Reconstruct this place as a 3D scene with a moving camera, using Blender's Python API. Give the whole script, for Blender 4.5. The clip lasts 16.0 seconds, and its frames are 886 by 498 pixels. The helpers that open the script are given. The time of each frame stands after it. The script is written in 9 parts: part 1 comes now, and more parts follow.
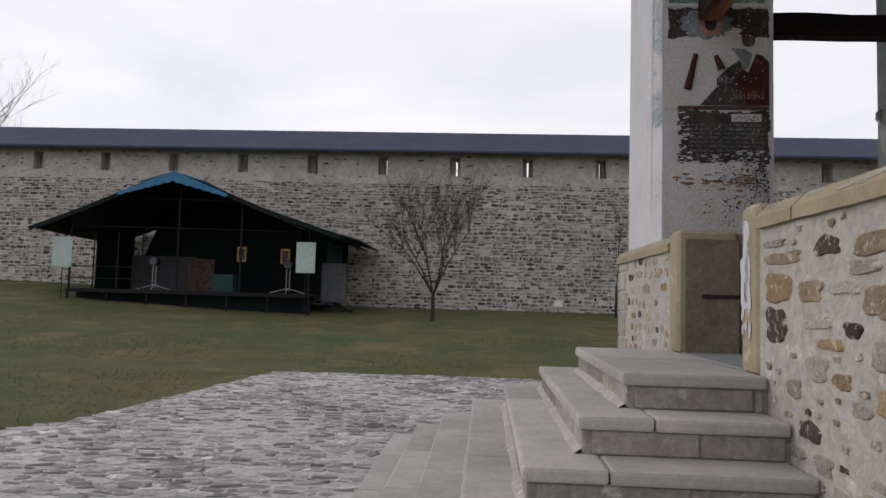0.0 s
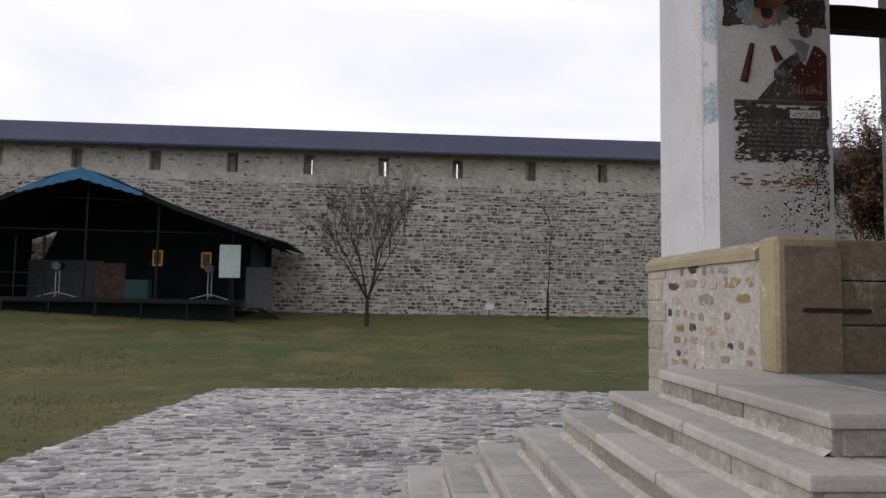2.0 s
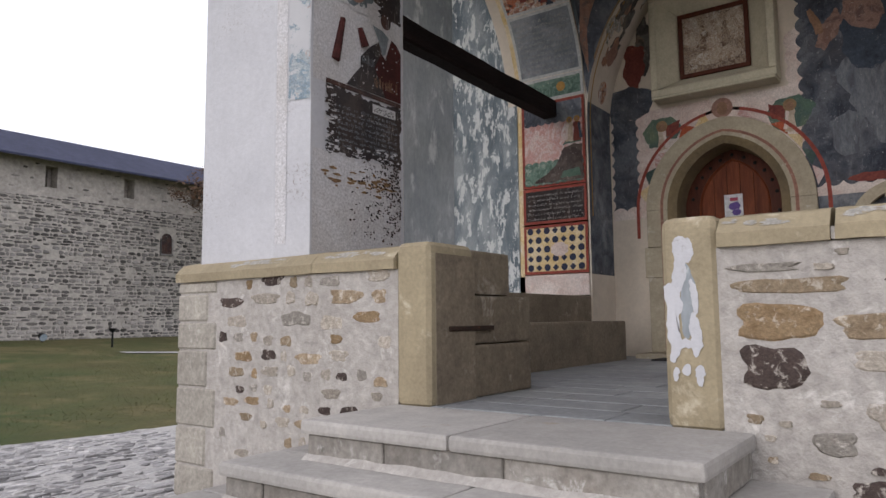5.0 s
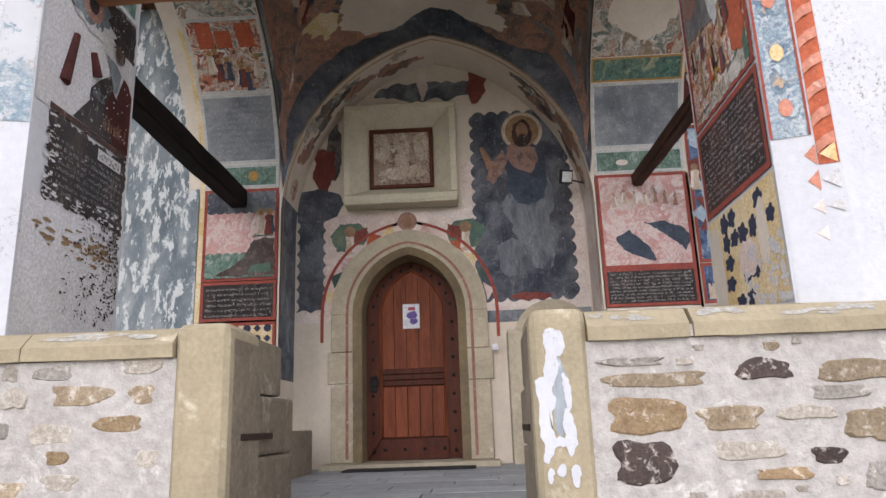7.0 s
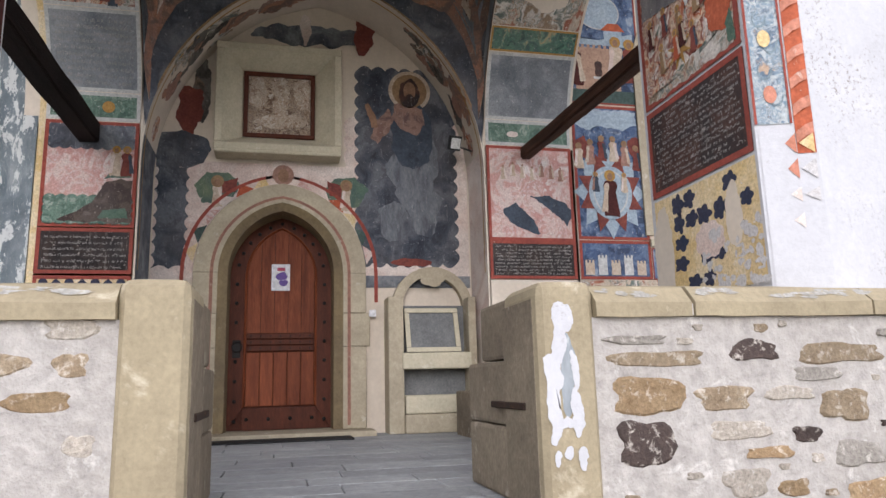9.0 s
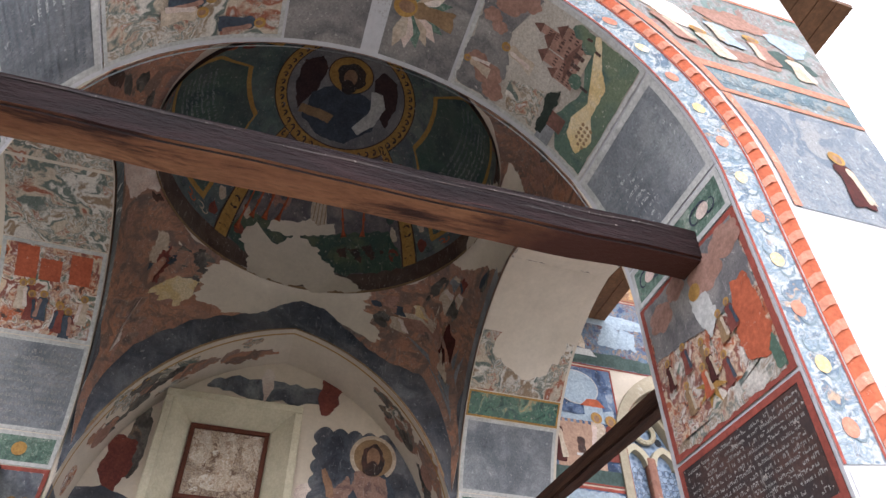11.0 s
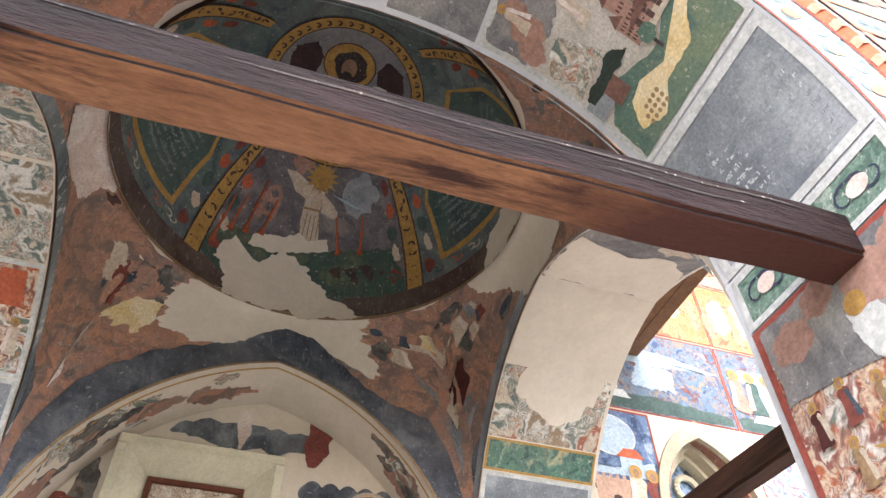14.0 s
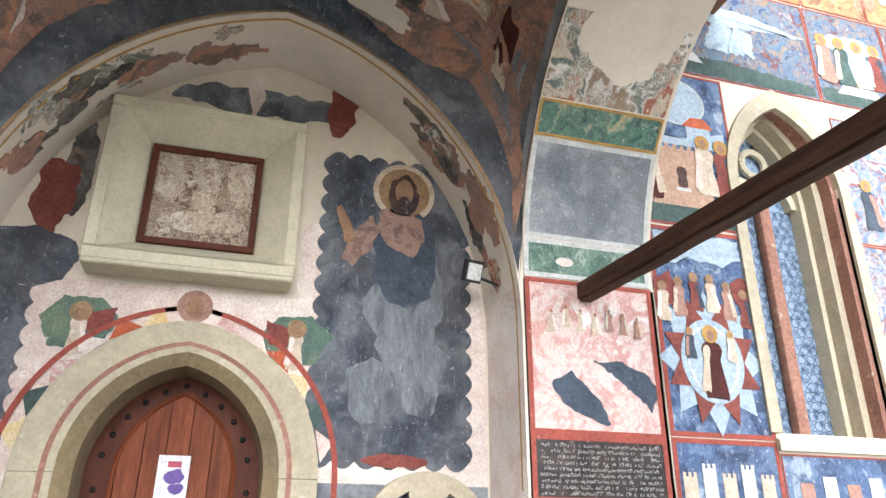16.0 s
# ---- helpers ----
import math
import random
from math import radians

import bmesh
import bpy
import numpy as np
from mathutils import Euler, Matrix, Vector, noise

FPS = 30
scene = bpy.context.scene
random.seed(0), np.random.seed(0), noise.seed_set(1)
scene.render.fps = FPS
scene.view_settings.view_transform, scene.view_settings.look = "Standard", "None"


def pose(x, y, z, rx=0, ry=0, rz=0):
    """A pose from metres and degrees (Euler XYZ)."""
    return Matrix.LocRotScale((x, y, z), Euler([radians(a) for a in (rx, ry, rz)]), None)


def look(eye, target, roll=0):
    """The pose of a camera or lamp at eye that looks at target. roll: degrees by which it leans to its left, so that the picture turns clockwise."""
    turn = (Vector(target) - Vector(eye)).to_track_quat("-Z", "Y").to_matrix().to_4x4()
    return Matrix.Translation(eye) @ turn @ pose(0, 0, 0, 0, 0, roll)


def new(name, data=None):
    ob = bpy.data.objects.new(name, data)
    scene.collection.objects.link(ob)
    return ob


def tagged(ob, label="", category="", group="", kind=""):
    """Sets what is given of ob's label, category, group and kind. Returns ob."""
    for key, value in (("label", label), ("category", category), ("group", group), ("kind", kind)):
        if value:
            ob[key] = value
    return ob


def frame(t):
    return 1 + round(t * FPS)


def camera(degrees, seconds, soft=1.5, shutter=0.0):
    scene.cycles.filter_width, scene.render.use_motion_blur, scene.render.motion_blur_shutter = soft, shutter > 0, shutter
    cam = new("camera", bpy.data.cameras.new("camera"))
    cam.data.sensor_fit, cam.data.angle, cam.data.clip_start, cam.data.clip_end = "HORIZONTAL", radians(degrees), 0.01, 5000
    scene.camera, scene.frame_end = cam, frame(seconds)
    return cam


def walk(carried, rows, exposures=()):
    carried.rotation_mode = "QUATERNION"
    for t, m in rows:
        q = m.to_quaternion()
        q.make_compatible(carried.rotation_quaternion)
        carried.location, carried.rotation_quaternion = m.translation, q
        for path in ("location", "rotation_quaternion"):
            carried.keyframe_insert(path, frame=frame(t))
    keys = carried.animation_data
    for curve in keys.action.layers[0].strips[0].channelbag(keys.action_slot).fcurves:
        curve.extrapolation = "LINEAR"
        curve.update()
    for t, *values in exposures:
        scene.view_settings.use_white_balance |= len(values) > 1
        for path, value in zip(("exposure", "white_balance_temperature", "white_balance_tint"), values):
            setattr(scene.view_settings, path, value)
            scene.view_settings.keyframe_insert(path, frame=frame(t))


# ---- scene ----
cam = camera(64.5, 16.0)
METRES, EYE, TILT, LEAN, TURN = 9.3, 1.66, 0.0, 0.0, 3.5
ROWS = [
    (0.0, 0.0, 0.0, 0.0, -0.11, 3.92, -1.61),
    (0.5, -0.0265, 0.0176, 0.0036, -0.87, 3.95, -1.41),
    (1.0, -0.0492, 0.0509, 0.0054, -3.43, 4.03, -1.27),
    (1.5, -0.0831, 0.0731, 0.0052, -6.39, 4.13, -1.37),
    (2.0, -0.1144, 0.0988, 0.0089, -7.67, 4.21, -0.95),
    (2.5, -0.1249, 0.1319, 0.0052, -10.01, 4.22, -0.74),
    (3.0, -0.1345, 0.1658, 0.0064, -18.45, 4.43, -0.55),
    (3.5, -0.1567, 0.2022, 0.0141, -27.35, 4.59, -0.4),
    (4.0, -0.1628, 0.2451, 0.01, -35.33, 4.64, 0.19),
    (4.5, -0.1625, 0.2897, 0.0127, -46.53, 4.69, 0.45),
    (7.0, -0.1417, 0.4718, 0.0087, -90.64, 14.12, 1.92),
    (7.5, -0.114, 0.4889, 0.0114, -97.13, 15.36, 1.75),
    (8.0, -0.1059, 0.5116, 0.0131, -101.21, 15.13, 1.6),
    (8.5, -0.1051, 0.539, 0.0198, -104.12, 11.03, 1.46),
    (9.0, -0.0945, 0.5497, 0.0176, -106.14, 10.81, 1.49),
    (9.5, -0.0657, 0.5469, 0.0091, -107.41, 16.2, 1.45),
    (10.0, -0.0408, 0.5454, 0.0064, -107.78, 27.52, 1.23),
    (12.5, 0.0506, 0.5278, 0.0564, -112.29, 48.52, 0.48),
    (13.0, 0.0677, 0.5237, 0.0695, -112.4, 48.27, 0.43),
    (13.5, 0.0884, 0.5257, 0.0853, -112.01, 46.58, 0.36),
    (14.0, 0.1082, 0.5202, 0.0901, -111.57, 45.86, 0.32),
    (14.5, 0.1269, 0.5147, 0.0993, -110.59, 45.58, 0.29),
    (15.0, 0.1518, 0.515, 0.1141, -110.15, 42.14, -0.17),
    (15.5, 0.1782, 0.5126, 0.1154, -110.13, 33.23, -0.23),
    (16.0, 0.2169, 0.4994, 0.1135, -110.22, 22.4, -0.36),
]
walk(cam, [(t, pose(0, 0, EYE, TILT, LEAN, TURN) @ pose(METRES * x, METRES * y, METRES * z, 90 + pitch, roll, yaw)) for t, x, y, z, yaw, pitch, roll in ROWS],
     [(0.0, -0.25, 6350, 13), (3.0, -0.1, 6350, 13), (4.5, 0.05, 6250, 14), (7.0, 1.0, 6100, 14), (9.0, 1.0, 6100, 14), (10.0, 1.2, 6050, 15),
      (12.5, 2.12, 6050, 14), (13.5, 2.38, 6150, 13), (14.5, 2.8, 6250, 12), (15.0, 2.75, 6300, 12), (15.5, 2.6, 6250, 11), (16.0, 2.28, 5950, 8)])

# exposure: the clip's camera opens up as it turns from the sky into the porch
# ---- world and sun ----
world = bpy.data.worlds.new("world")
scene.world = world
world.use_nodes = True
wt = world.node_tree
wt.nodes.clear()
w_out = wt.nodes.new("ShaderNodeOutputWorld")
w_bg = wt.nodes.new("ShaderNodeBackground")
w_bg2 = wt.nodes.new("ShaderNodeBackground")
w_mix = wt.nodes.new("ShaderNodeMixShader")
w_sky = wt.nodes.new("ShaderNodeTexSky")
w_sky.sky_type = "NISHITA"
w_sky.sun_disc = False
w_sky.sun_elevation = radians(16)
w_sky.sun_rotation = radians(-78)
w_bg.inputs["Strength"].default_value = 0.13
wt.links.new(w_sky.outputs[0], w_bg.inputs["Color"])
w_tc = wt.nodes.new("ShaderNodeTexCoord")
w_map = wt.nodes.new("ShaderNodeMapping")
w_map.inputs["Scale"].default_value = (1.2, 1.2, 4.5)
wt.links.new(w_tc.outputs["Generated"], w_map.inputs["Vector"])
w_noise = wt.nodes.new("ShaderNodeTexNoise")
w_noise.inputs["Scale"].default_value = 1.6
w_noise.inputs["Detail"].default_value = 6
w_noise.inputs["Distortion"].default_value = 0.6
wt.links.new(w_map.outputs[0], w_noise.inputs["Vector"])
w_ramp = wt.nodes.new("ShaderNodeValToRGB")
w_ramp.color_ramp.elements[0].position = 0.3
w_ramp.color_ramp.elements[0].color = (0.80, 0.80, 0.85, 1)
w_ramp.color_ramp.elements[1].position = 0.62
w_ramp.color_ramp.elements[1].color = (1.0, 0.975, 0.965, 1)
wt.links.new(w_noise.outputs[0], w_ramp.inputs[0])
wt.links.new(w_ramp.outputs[0], w_bg2.inputs["Color"])
w_bg2.inputs["Strength"].default_value = 1.3
w_mix.inputs[0].default_value = 0.86
wt.links.new(w_bg.outputs[0], w_mix.inputs[1])
wt.links.new(w_bg2.outputs[0], w_mix.inputs[2])
wt.links.new(w_mix.outputs[0], w_out.inputs["Surface"])

sun_data = bpy.data.lights.new("sun", "SUN")
sun_data.energy = 0.85
sun_data.angle = radians(35)
sun_data.color = (1.0, 0.96, 0.92)
sun = new("sun", sun_data)
sun.matrix_world = look((-12, 2.5, 4.6), (0, 0, 0))


# ---- materials ----
def nodes_of(name):
    m = bpy.data.materials.new(name)
    m.use_nodes = True
    return m, m.node_tree, m.node_tree.nodes["Principled BSDF"]


def add(t, kind, **values):
    n = t.nodes.new(kind)
    for key, v in values.items():
        n.inputs[key.replace("_", " ")].default_value = v
    return n


def rgb(c):
    return (c[0], c[1], c[2], 1.0)


def coords(t, scale=(1, 1, 1)):
    tc = add(t, "ShaderNodeTexCoord")
    mp = add(t, "ShaderNodeMapping")
    mp.inputs["Scale"].default_value = scale
    t.links.new(tc.outputs["Object"], mp.inputs["Vector"])
    return mp.outputs[0]


def ramp(t, src, stops, constant=False):
    r = add(t, "ShaderNodeValToRGB")
    cr = r.color_ramp
    cr.interpolation = "CONSTANT" if constant else "LINEAR"
    while len(cr.elements) < len(stops):
        cr.elements.new(0.5)
    for e, (p, c) in zip(cr.elements, stops):
        e.position = p
        e.color = rgb(c) if hasattr(c, "__len__") else (c, c, c, 1)
    t.links.new(src, r.inputs[0])
    return r.outputs[0]


def noise_tex(t, vec, scale, detail=5, rough=0.55, distort=0.0):
    n = add(t, "ShaderNodeTexNoise", Scale=scale, Detail=detail, Roughness=rough, Distortion=distort)
    t.links.new(vec, n.inputs["Vector"])
    return n.outputs[0]


def mix(t, fac, a, b, mode="MIX"):
    n = t.nodes.new("ShaderNodeMix")
    n.data_type, n.blend_type = "RGBA", mode
    for sock, v in ((n.inputs[0], fac), (n.inputs[6], a), (n.inputs[7], b)):
        if isinstance(v, (int, float)):
            sock.default_value = v
        elif isinstance(v, tuple):
            sock.default_value = rgb(v)
        else:
            t.links.new(v, sock)
    return n.outputs[2]


def bump(t, p, src, strength=0.3, dist=0.01):
    b = add(t, "ShaderNodeBump", Strength=strength, Distance=dist)
    t.links.new(src, b.inputs["Height"])
    t.links.new(b.outputs[0], p.inputs["Normal"])


def surface(name, a, b, scale=3.0, fine=40.0, rough=0.85, relief=0.3, dist=0.01, stain=None, stain_at=0.6, stretch=(1, 1, 1),
            vary=0.0, metal=0.0, grain=1.0, flecks=None):
    """A mottled material: colours a and b over two scales, fine grain, optional stains, optional change from piece to piece."""
    m, t, p = nodes_of(name)
    v = coords(t, stretch)
    big = noise_tex(t, v, scale, 6, 0.6)
    small = noise_tex(t, v, fine, 4, 0.65)
    col = mix(t, ramp(t, big, [(0.3, 0.0), (0.7, 1.0)]), a, b)
    col = mix(t, 0.5 * grain, col, ramp(t, small, [(0.28, 0.35), (0.72, 1.2)]), "MULTIPLY")
    mid = noise_tex(t, v, scale * 4.7, 6, 0.7)
    col = mix(t, 0.4 * grain, col, ramp(t, mid, [(0.32, 0.5), (0.66, 1.2)]), "MULTIPLY")
    if stain:
        s = noise_tex(t, v, scale * 2.3, 8, 0.7, 0.4)
        col = mix(t, ramp(t, s, [(stain_at, 0.0), (stain_at + 0.1, 1.0)]), col, stain)
    if flecks:
        patch = noise_tex(t, v, 1.7, 4, 0.6)
        speck = noise_tex(t, v, 46.0, 5, 0.7)
        both = add(t, "ShaderNodeMath")
        both.operation = "MULTIPLY"
        t.links.new(ramp(t, patch, [(0.52, 0.0), (0.68, 1.0)]), both.inputs[0])
        t.links.new(ramp(t, speck, [(0.55, 0.0), (0.62, 1.0)]), both.inputs[1])
        col = mix(t, both.outputs[0], col, flecks)
    if vary:
        oi = add(t, "ShaderNodeObjectInfo")
        gi = add(t, "ShaderNodeNewGeometry")
        ad = add(t, "ShaderNodeMath")
        ad.operation = "ADD"
        t.links.new(oi.outputs["Random"], ad.inputs[0])
        t.links.new(gi.outputs["Random Per Island"], ad.inputs[1])
        fr = add(t, "ShaderNodeMath")
        fr.operation = "FRACT"
        t.links.new(ad.outputs[0], fr.inputs[0])
        col = mix(t, 1.0, col, ramp(t, fr.outputs[0], [(0.0, 1.0 - vary), (1.0, 1.0 + vary * 0.6)]), "MULTIPLY")
    t.links.new(col, p.inputs["Base Color"])
    t.links.new(ramp(t, small, [(0.2, rough - 0.1), (0.8, min(1.0, rough + 0.08))]), p.inputs["Roughness"])
    p.inputs["Metallic"].default_value = metal
    p.inputs["Specular IOR Level"].default_value = 0.5 if rough < 0.5 else 0.18
    hgt = mix(t, 0.5, big, small)
    bump(t, p, hgt, relief, dist)
    return m


def fresco(name, colours, scale=4.0, wear=0.62, bare=(0.62, 0.55, 0.47), grime=0.25, line=0.5, stretch=(1, 1, 1), seed=0.0):
    """Faded wall painting: drifting fields of pigment with drawn outlines, scratches, and flaked places that show plaster."""
    m, t, p = nodes_of(name)
    tc = add(t, "ShaderNodeTexCoord")
    mp = add(t, "ShaderNodeMapping")
    mp.inputs["Scale"].default_value = stretch
    mp.inputs["Location"].default_value = (seed, seed * 0.7, seed * 1.3)
    t.links.new(tc.outputs["Object"], mp.inputs["Vector"])
    v = mp.outputs[0]
    warp = add(t, "ShaderNodeTexNoise", Scale=scale * 0.8, Detail=3.0)
    t.links.new(v, warp.inputs["Vector"])
    vm = add(t, "ShaderNodeVectorMath")
    vm.operation = "MULTIPLY_ADD"
    t.links.new(warp.outputs["Color"], vm.inputs[0])
    vm.inputs[1].default_value = (0.35, 0.35, 0.35)
    t.links.new(v, vm.inputs[2])
    n1 = noise_tex(t, vm.outputs[0], scale, 3.5, 0.55, 0.6)
    k = len(colours)
    stops = []
    for i, c in enumerate(colours):
        at = 0.30 + 0.42 * i / k
        if i:
            stops.append((at - 0.012, colours[i - 1]))
        stops.append((at + 0.012, c))
    col = ramp(t, n1, stops if line else [(0.28 + 0.44 * i / k, c) for i, c in enumerate(colours)])
    n2 = noise_tex(t, vm.outputs[0], scale * 3.1, 3, 0.6, 0.4)
    col2 = ramp(t, n2, [(0.30 + 0.40 * i / k, c) for i, c in enumerate(reversed(colours))])
    m2 = noise_tex(t, v, scale * 1.4, 4, 0.6)
    col = mix(t, ramp(t, m2, [(0.47, 0.0), (0.53, 0.85 if line else 0.45)]), col, col2)
    vor = add(t, "ShaderNodeTexVoronoi", Scale=scale * 2.2)
    vor.feature = "DISTANCE_TO_EDGE"
    t.links.new(vm.outputs[0], vor.inputs["Vector"])
    col = mix(t, ramp(t, vor.outputs[0], [(0.0, line), (0.03, 0.0)]), col, (0.05, 0.04, 0.04))
    fine = noise_tex(t, v, 60, 5, 0.75)
    col = mix(t, 0.6, col, ramp(t, fine, [(0.28, 0.35), (0.72, 1.35)]), "MULTIPLY")
    g = noise_tex(t, v, 1.3, 8, 0.68)
    col = mix(t, ramp(t, g, [(0.40, grime), (0.58, 0.0)]), col, (0.13, 0.12, 0.12))
    pale = tuple(min(0.8, c * 0.9 + 0.05) for c in bare)
    sm = add(t, "ShaderNodeMapping")
    sm.inputs["Scale"].default_value = (34, 34, 5)
    t.links.new(v, sm.inputs["Vector"])
    sn = noise_tex(t, sm.outputs[0], 1.0, 5, 0.7)
    col = mix(t, ramp(t, sn, [(0.60, 0.0), (0.70, 0.38)]), col, pale)
    fl = noise_tex(t, v, 24, 7, 0.72)
    col = mix(t, ramp(t, fl, [(0.62, 0.0), (0.645, 0.7)]), col, pale)
    w = noise_tex(t, v, 2.6, 12, 0.72, 0.2)
    wm = ramp(t, w, [(wear, 0.0), (wear + 0.015, 1.0)])
    plaster = mix(t, noise_tex(t, v, 6, 4), bare, tuple(c * 0.8 for c in bare))
    col = mix(t, wm, col, plaster)
    t.links.new(col, p.inputs["Base Color"])
    p.inputs["Roughness"].default_value = 0.88
    p.inputs["Specular IOR Level"].default_value = 0.15
    bump(t, p, mix(t, 0.5, wm, fine), 0.35, 0.006)
    return m


WHITEWASH = surface("whitewash", (0.565, 0.565, 0.585), (0.49, 0.49, 0.51), 1.4, 30, 0.9, 0.45, 0.014, (0.46, 0.44, 0.42), 0.68, grain=0.25, flecks=(0.25, 0.22, 0.20))
GREY_PLASTER = surface("weathered_grey_plaster", (0.50, 0.52, 0.53), (0.27, 0.30, 0.32), 1.6, 26, 0.9, 0.4, 0.01, (0.66, 0.68, 0.67), 0.55, (1, 1, 0.35), grain=0.55)
CREAM = surface("bare_plaster", (0.68, 0.60, 0.50), (0.57, 0.50, 0.41), 1.5, 24, 0.9, 0.3, 0.008, grain=0.3)
MORTAR = surface("lime_mortar", (0.48, 0.452, 0.42), (0.40, 0.372, 0.34), 2.6, 20, 0.92, 1.0, 0.03, (0.58, 0.555, 0.52), 0.58, grain=0.75)
SANDSTONE = surface("sandstone", (0.385, 0.325, 0.215), (0.27, 0.225, 0.15), 1.6, 45, 0.85, 0.45, 0.012, (0.50, 0.44, 0.33), 0.6, grain=0.55)
STEP_STONE = surface("pale_step_stone", (0.47, 0.445, 0.415), (0.34, 0.325, 0.305), 1.6, 40, 0.8, 0.3, 0.008, (0.33, 0.27, 0.20), 0.63, vary=0.14, grain=0.55)
RISER_STONE = surface("riser_stone", (0.38, 0.36, 0.33), (0.25, 0.225, 0.195), 2.5, 30, 0.88, 0.6, 0.014, (0.52, 0.505, 0.48), 0.58, vary=0.2)
FLOOR_STONE = surface("grey_flagstone", (0.38, 0.39, 0.39), (0.29, 0.30, 0.31), 1.5, 35, 0.6, 0.2, 0.004, vary=0.16)
FIELD_STONE = surface("field_stone", (0.30, 0.25, 0.19), (0.20, 0.16, 0.12), 6, 45, 0.9, 0.8, 0.015, (0.45, 0.38, 0.27), 0.6, vary=0.5)
FORT_MORTAR = surface("fort_mortar", (0.56, 0.52, 0.47), (0.45, 0.415, 0.375), 0.5, 6, 0.95, 0.8, 0.03)
FORT_STONE = surface("fort_stone", (0.36, 0.335, 0.31), (0.20, 0.19, 0.185), 0.35, 9, 0.95, 0.8, 0.03, vary=0.75)
ROOF = surface("dark_slate_blue_roof", (0.060, 0.066, 0.115), (0.045, 0.05, 0.088), 0.6, 12, 0.7, 0.3, 0.02)
GRASS = surface("turf", (0.052, 0.080, 0.026), (0.115, 0.100, 0.042), 0.22, 18, 0.95, 0.9, 0.05, (0.122, 0.104, 0.048), 0.52)
BLADE = surface("grass_blades", (0.072, 0.112, 0.036), (0.150, 0.130, 0.056), 0.22, 9, 0.9, 0.1, 0.01, (0.14, 0.12, 0.056), 0.54, vary=0.4, grain=0.4)
COBBLE_BED = surface("pale_joint_mortar", (0.55, 0.53, 0.505), (0.40, 0.385, 0.37), 2.5, 30, 0.95, 0.7, 0.02, (0.12, 0.115, 0.11), 0.62)
COBBLE = surface("cobblestone", (0.50, 0.485, 0.475), (0.29, 0.28, 0.28), 1.1, 25, 0.8, 0.8, 0.02, (0.62, 0.59, 0.56), 0.56, vary=0.5)
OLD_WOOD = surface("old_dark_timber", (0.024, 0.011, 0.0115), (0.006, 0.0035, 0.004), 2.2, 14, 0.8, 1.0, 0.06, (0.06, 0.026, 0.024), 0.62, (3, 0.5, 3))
OLD_WOOD_X = surface("old_dark_timber_lengthwise", (0.12, 0.055, 0.034), (0.03, 0.015, 0.011), 3.2, 22, 0.75, 1.0, 0.03, (0.20, 0.085, 0.04), 0.68, (0.35, 5, 5))
# much darker version of the lengthwise timber, for one side beam
OLD_WOOD_BLACK = surface("near_black_timber_lengthwise", (0.022, 0.013, 0.012), (0.008, 0.005, 0.005), 3.2, 22, 0.8, 1.0, 0.03, (0.04, 0.018, 0.014), 0.66, (0.35, 5, 5))
PLANK = surface("brown_plank", (0.20, 0.105, 0.055), (0.13, 0.065, 0.035), 3, 30, 0.7, 0.3, 0.006, vary=0.2)


# ---- mesh helpers ----
def part(name, bm, material, parent=None, label="", smooth=False):
    me = bpy.data.meshes.new(name)
    bmesh.ops.recalc_face_normals(bm, faces=bm.faces)
    bm.to_mesh(me)
    bm.free()
    if material:
        me.materials.append(material)
    if smooth:
        me.polygons.foreach_set("use_smooth", [True] * len(me.polygons))
    ob = new(name, me)
    if parent:
        ob.parent = parent
    if label:
        ob["label"] = label
    return ob


def thing(name, label, category, group="", at=(0, 0, 0)):
    ob = new(name)
    ob.location = at
    return tagged(ob, label, category, group)


def setting(ob, label, category):
    return tagged(ob, label, category, "", "structure")


def box(bm, x0, x1, y0, y1, z0, z1, bev=0.0, segs=2):
    r = bmesh.ops.create_cube(bm, size=1.0)
    vs = r["verts"]
    for v in vs:
        v.co = Vector((x0 + (v.co.x + 0.5) * (x1 - x0), y0 + (v.co.y + 0.5) * (y1 - y0), z0 + (v.co.z + 0.5) * (z1 - z0)))
    if bev:
        es = list({e for v in vs for e in v.link_edges})
        bmesh.ops.bevel(bm, geom=es, offset=bev, segments=segs, affect="EDGES", profile=0.6)
    return bm


def boxed(*a, **k):
    return box(bmesh.new(), *a, **k)


def prism(bm, pts, f0, f1):
    """Extrude a flat outline: f0 and f1 turn an outline point into its place on the two faces."""
    a = [bm.verts.new(f0(*p)) for p in pts]
    b = [bm.verts.new(f1(*p)) for p in pts]
    faces = [bm.faces.new(a), bm.faces.new(b)]
    for f in faces:
        f.normal_update()
    n = len(pts)
    for i in range(n):
        bm.faces.new((a[i], a[(i + 1) % n], b[(i + 1) % n], b[i]))
    bmesh.ops.triangulate(bm, faces=faces)
    return bm


def arch(half, rise, spring, c, n=14, floor=None):
    """Points of a slightly pointed arch from the right springing to the left, in (s, z)."""
    off = max(0.0, (rise * rise - half * half) / (2 * half))
    r = half + off
    pts = []
    top = math.atan2(rise, off)
    for i in range(n + 1):
        a = top * i / n
        pts.append((c - (r * math.cos(a) - off), spring + r * math.sin(a)))
    pts += [(2 * c - s, z) for s, z in reversed(pts[:-1])]
    if floor is not None:
        pts = [(pts[0][0], floor)] + pts + [(pts[-1][0], floor)]
    return pts


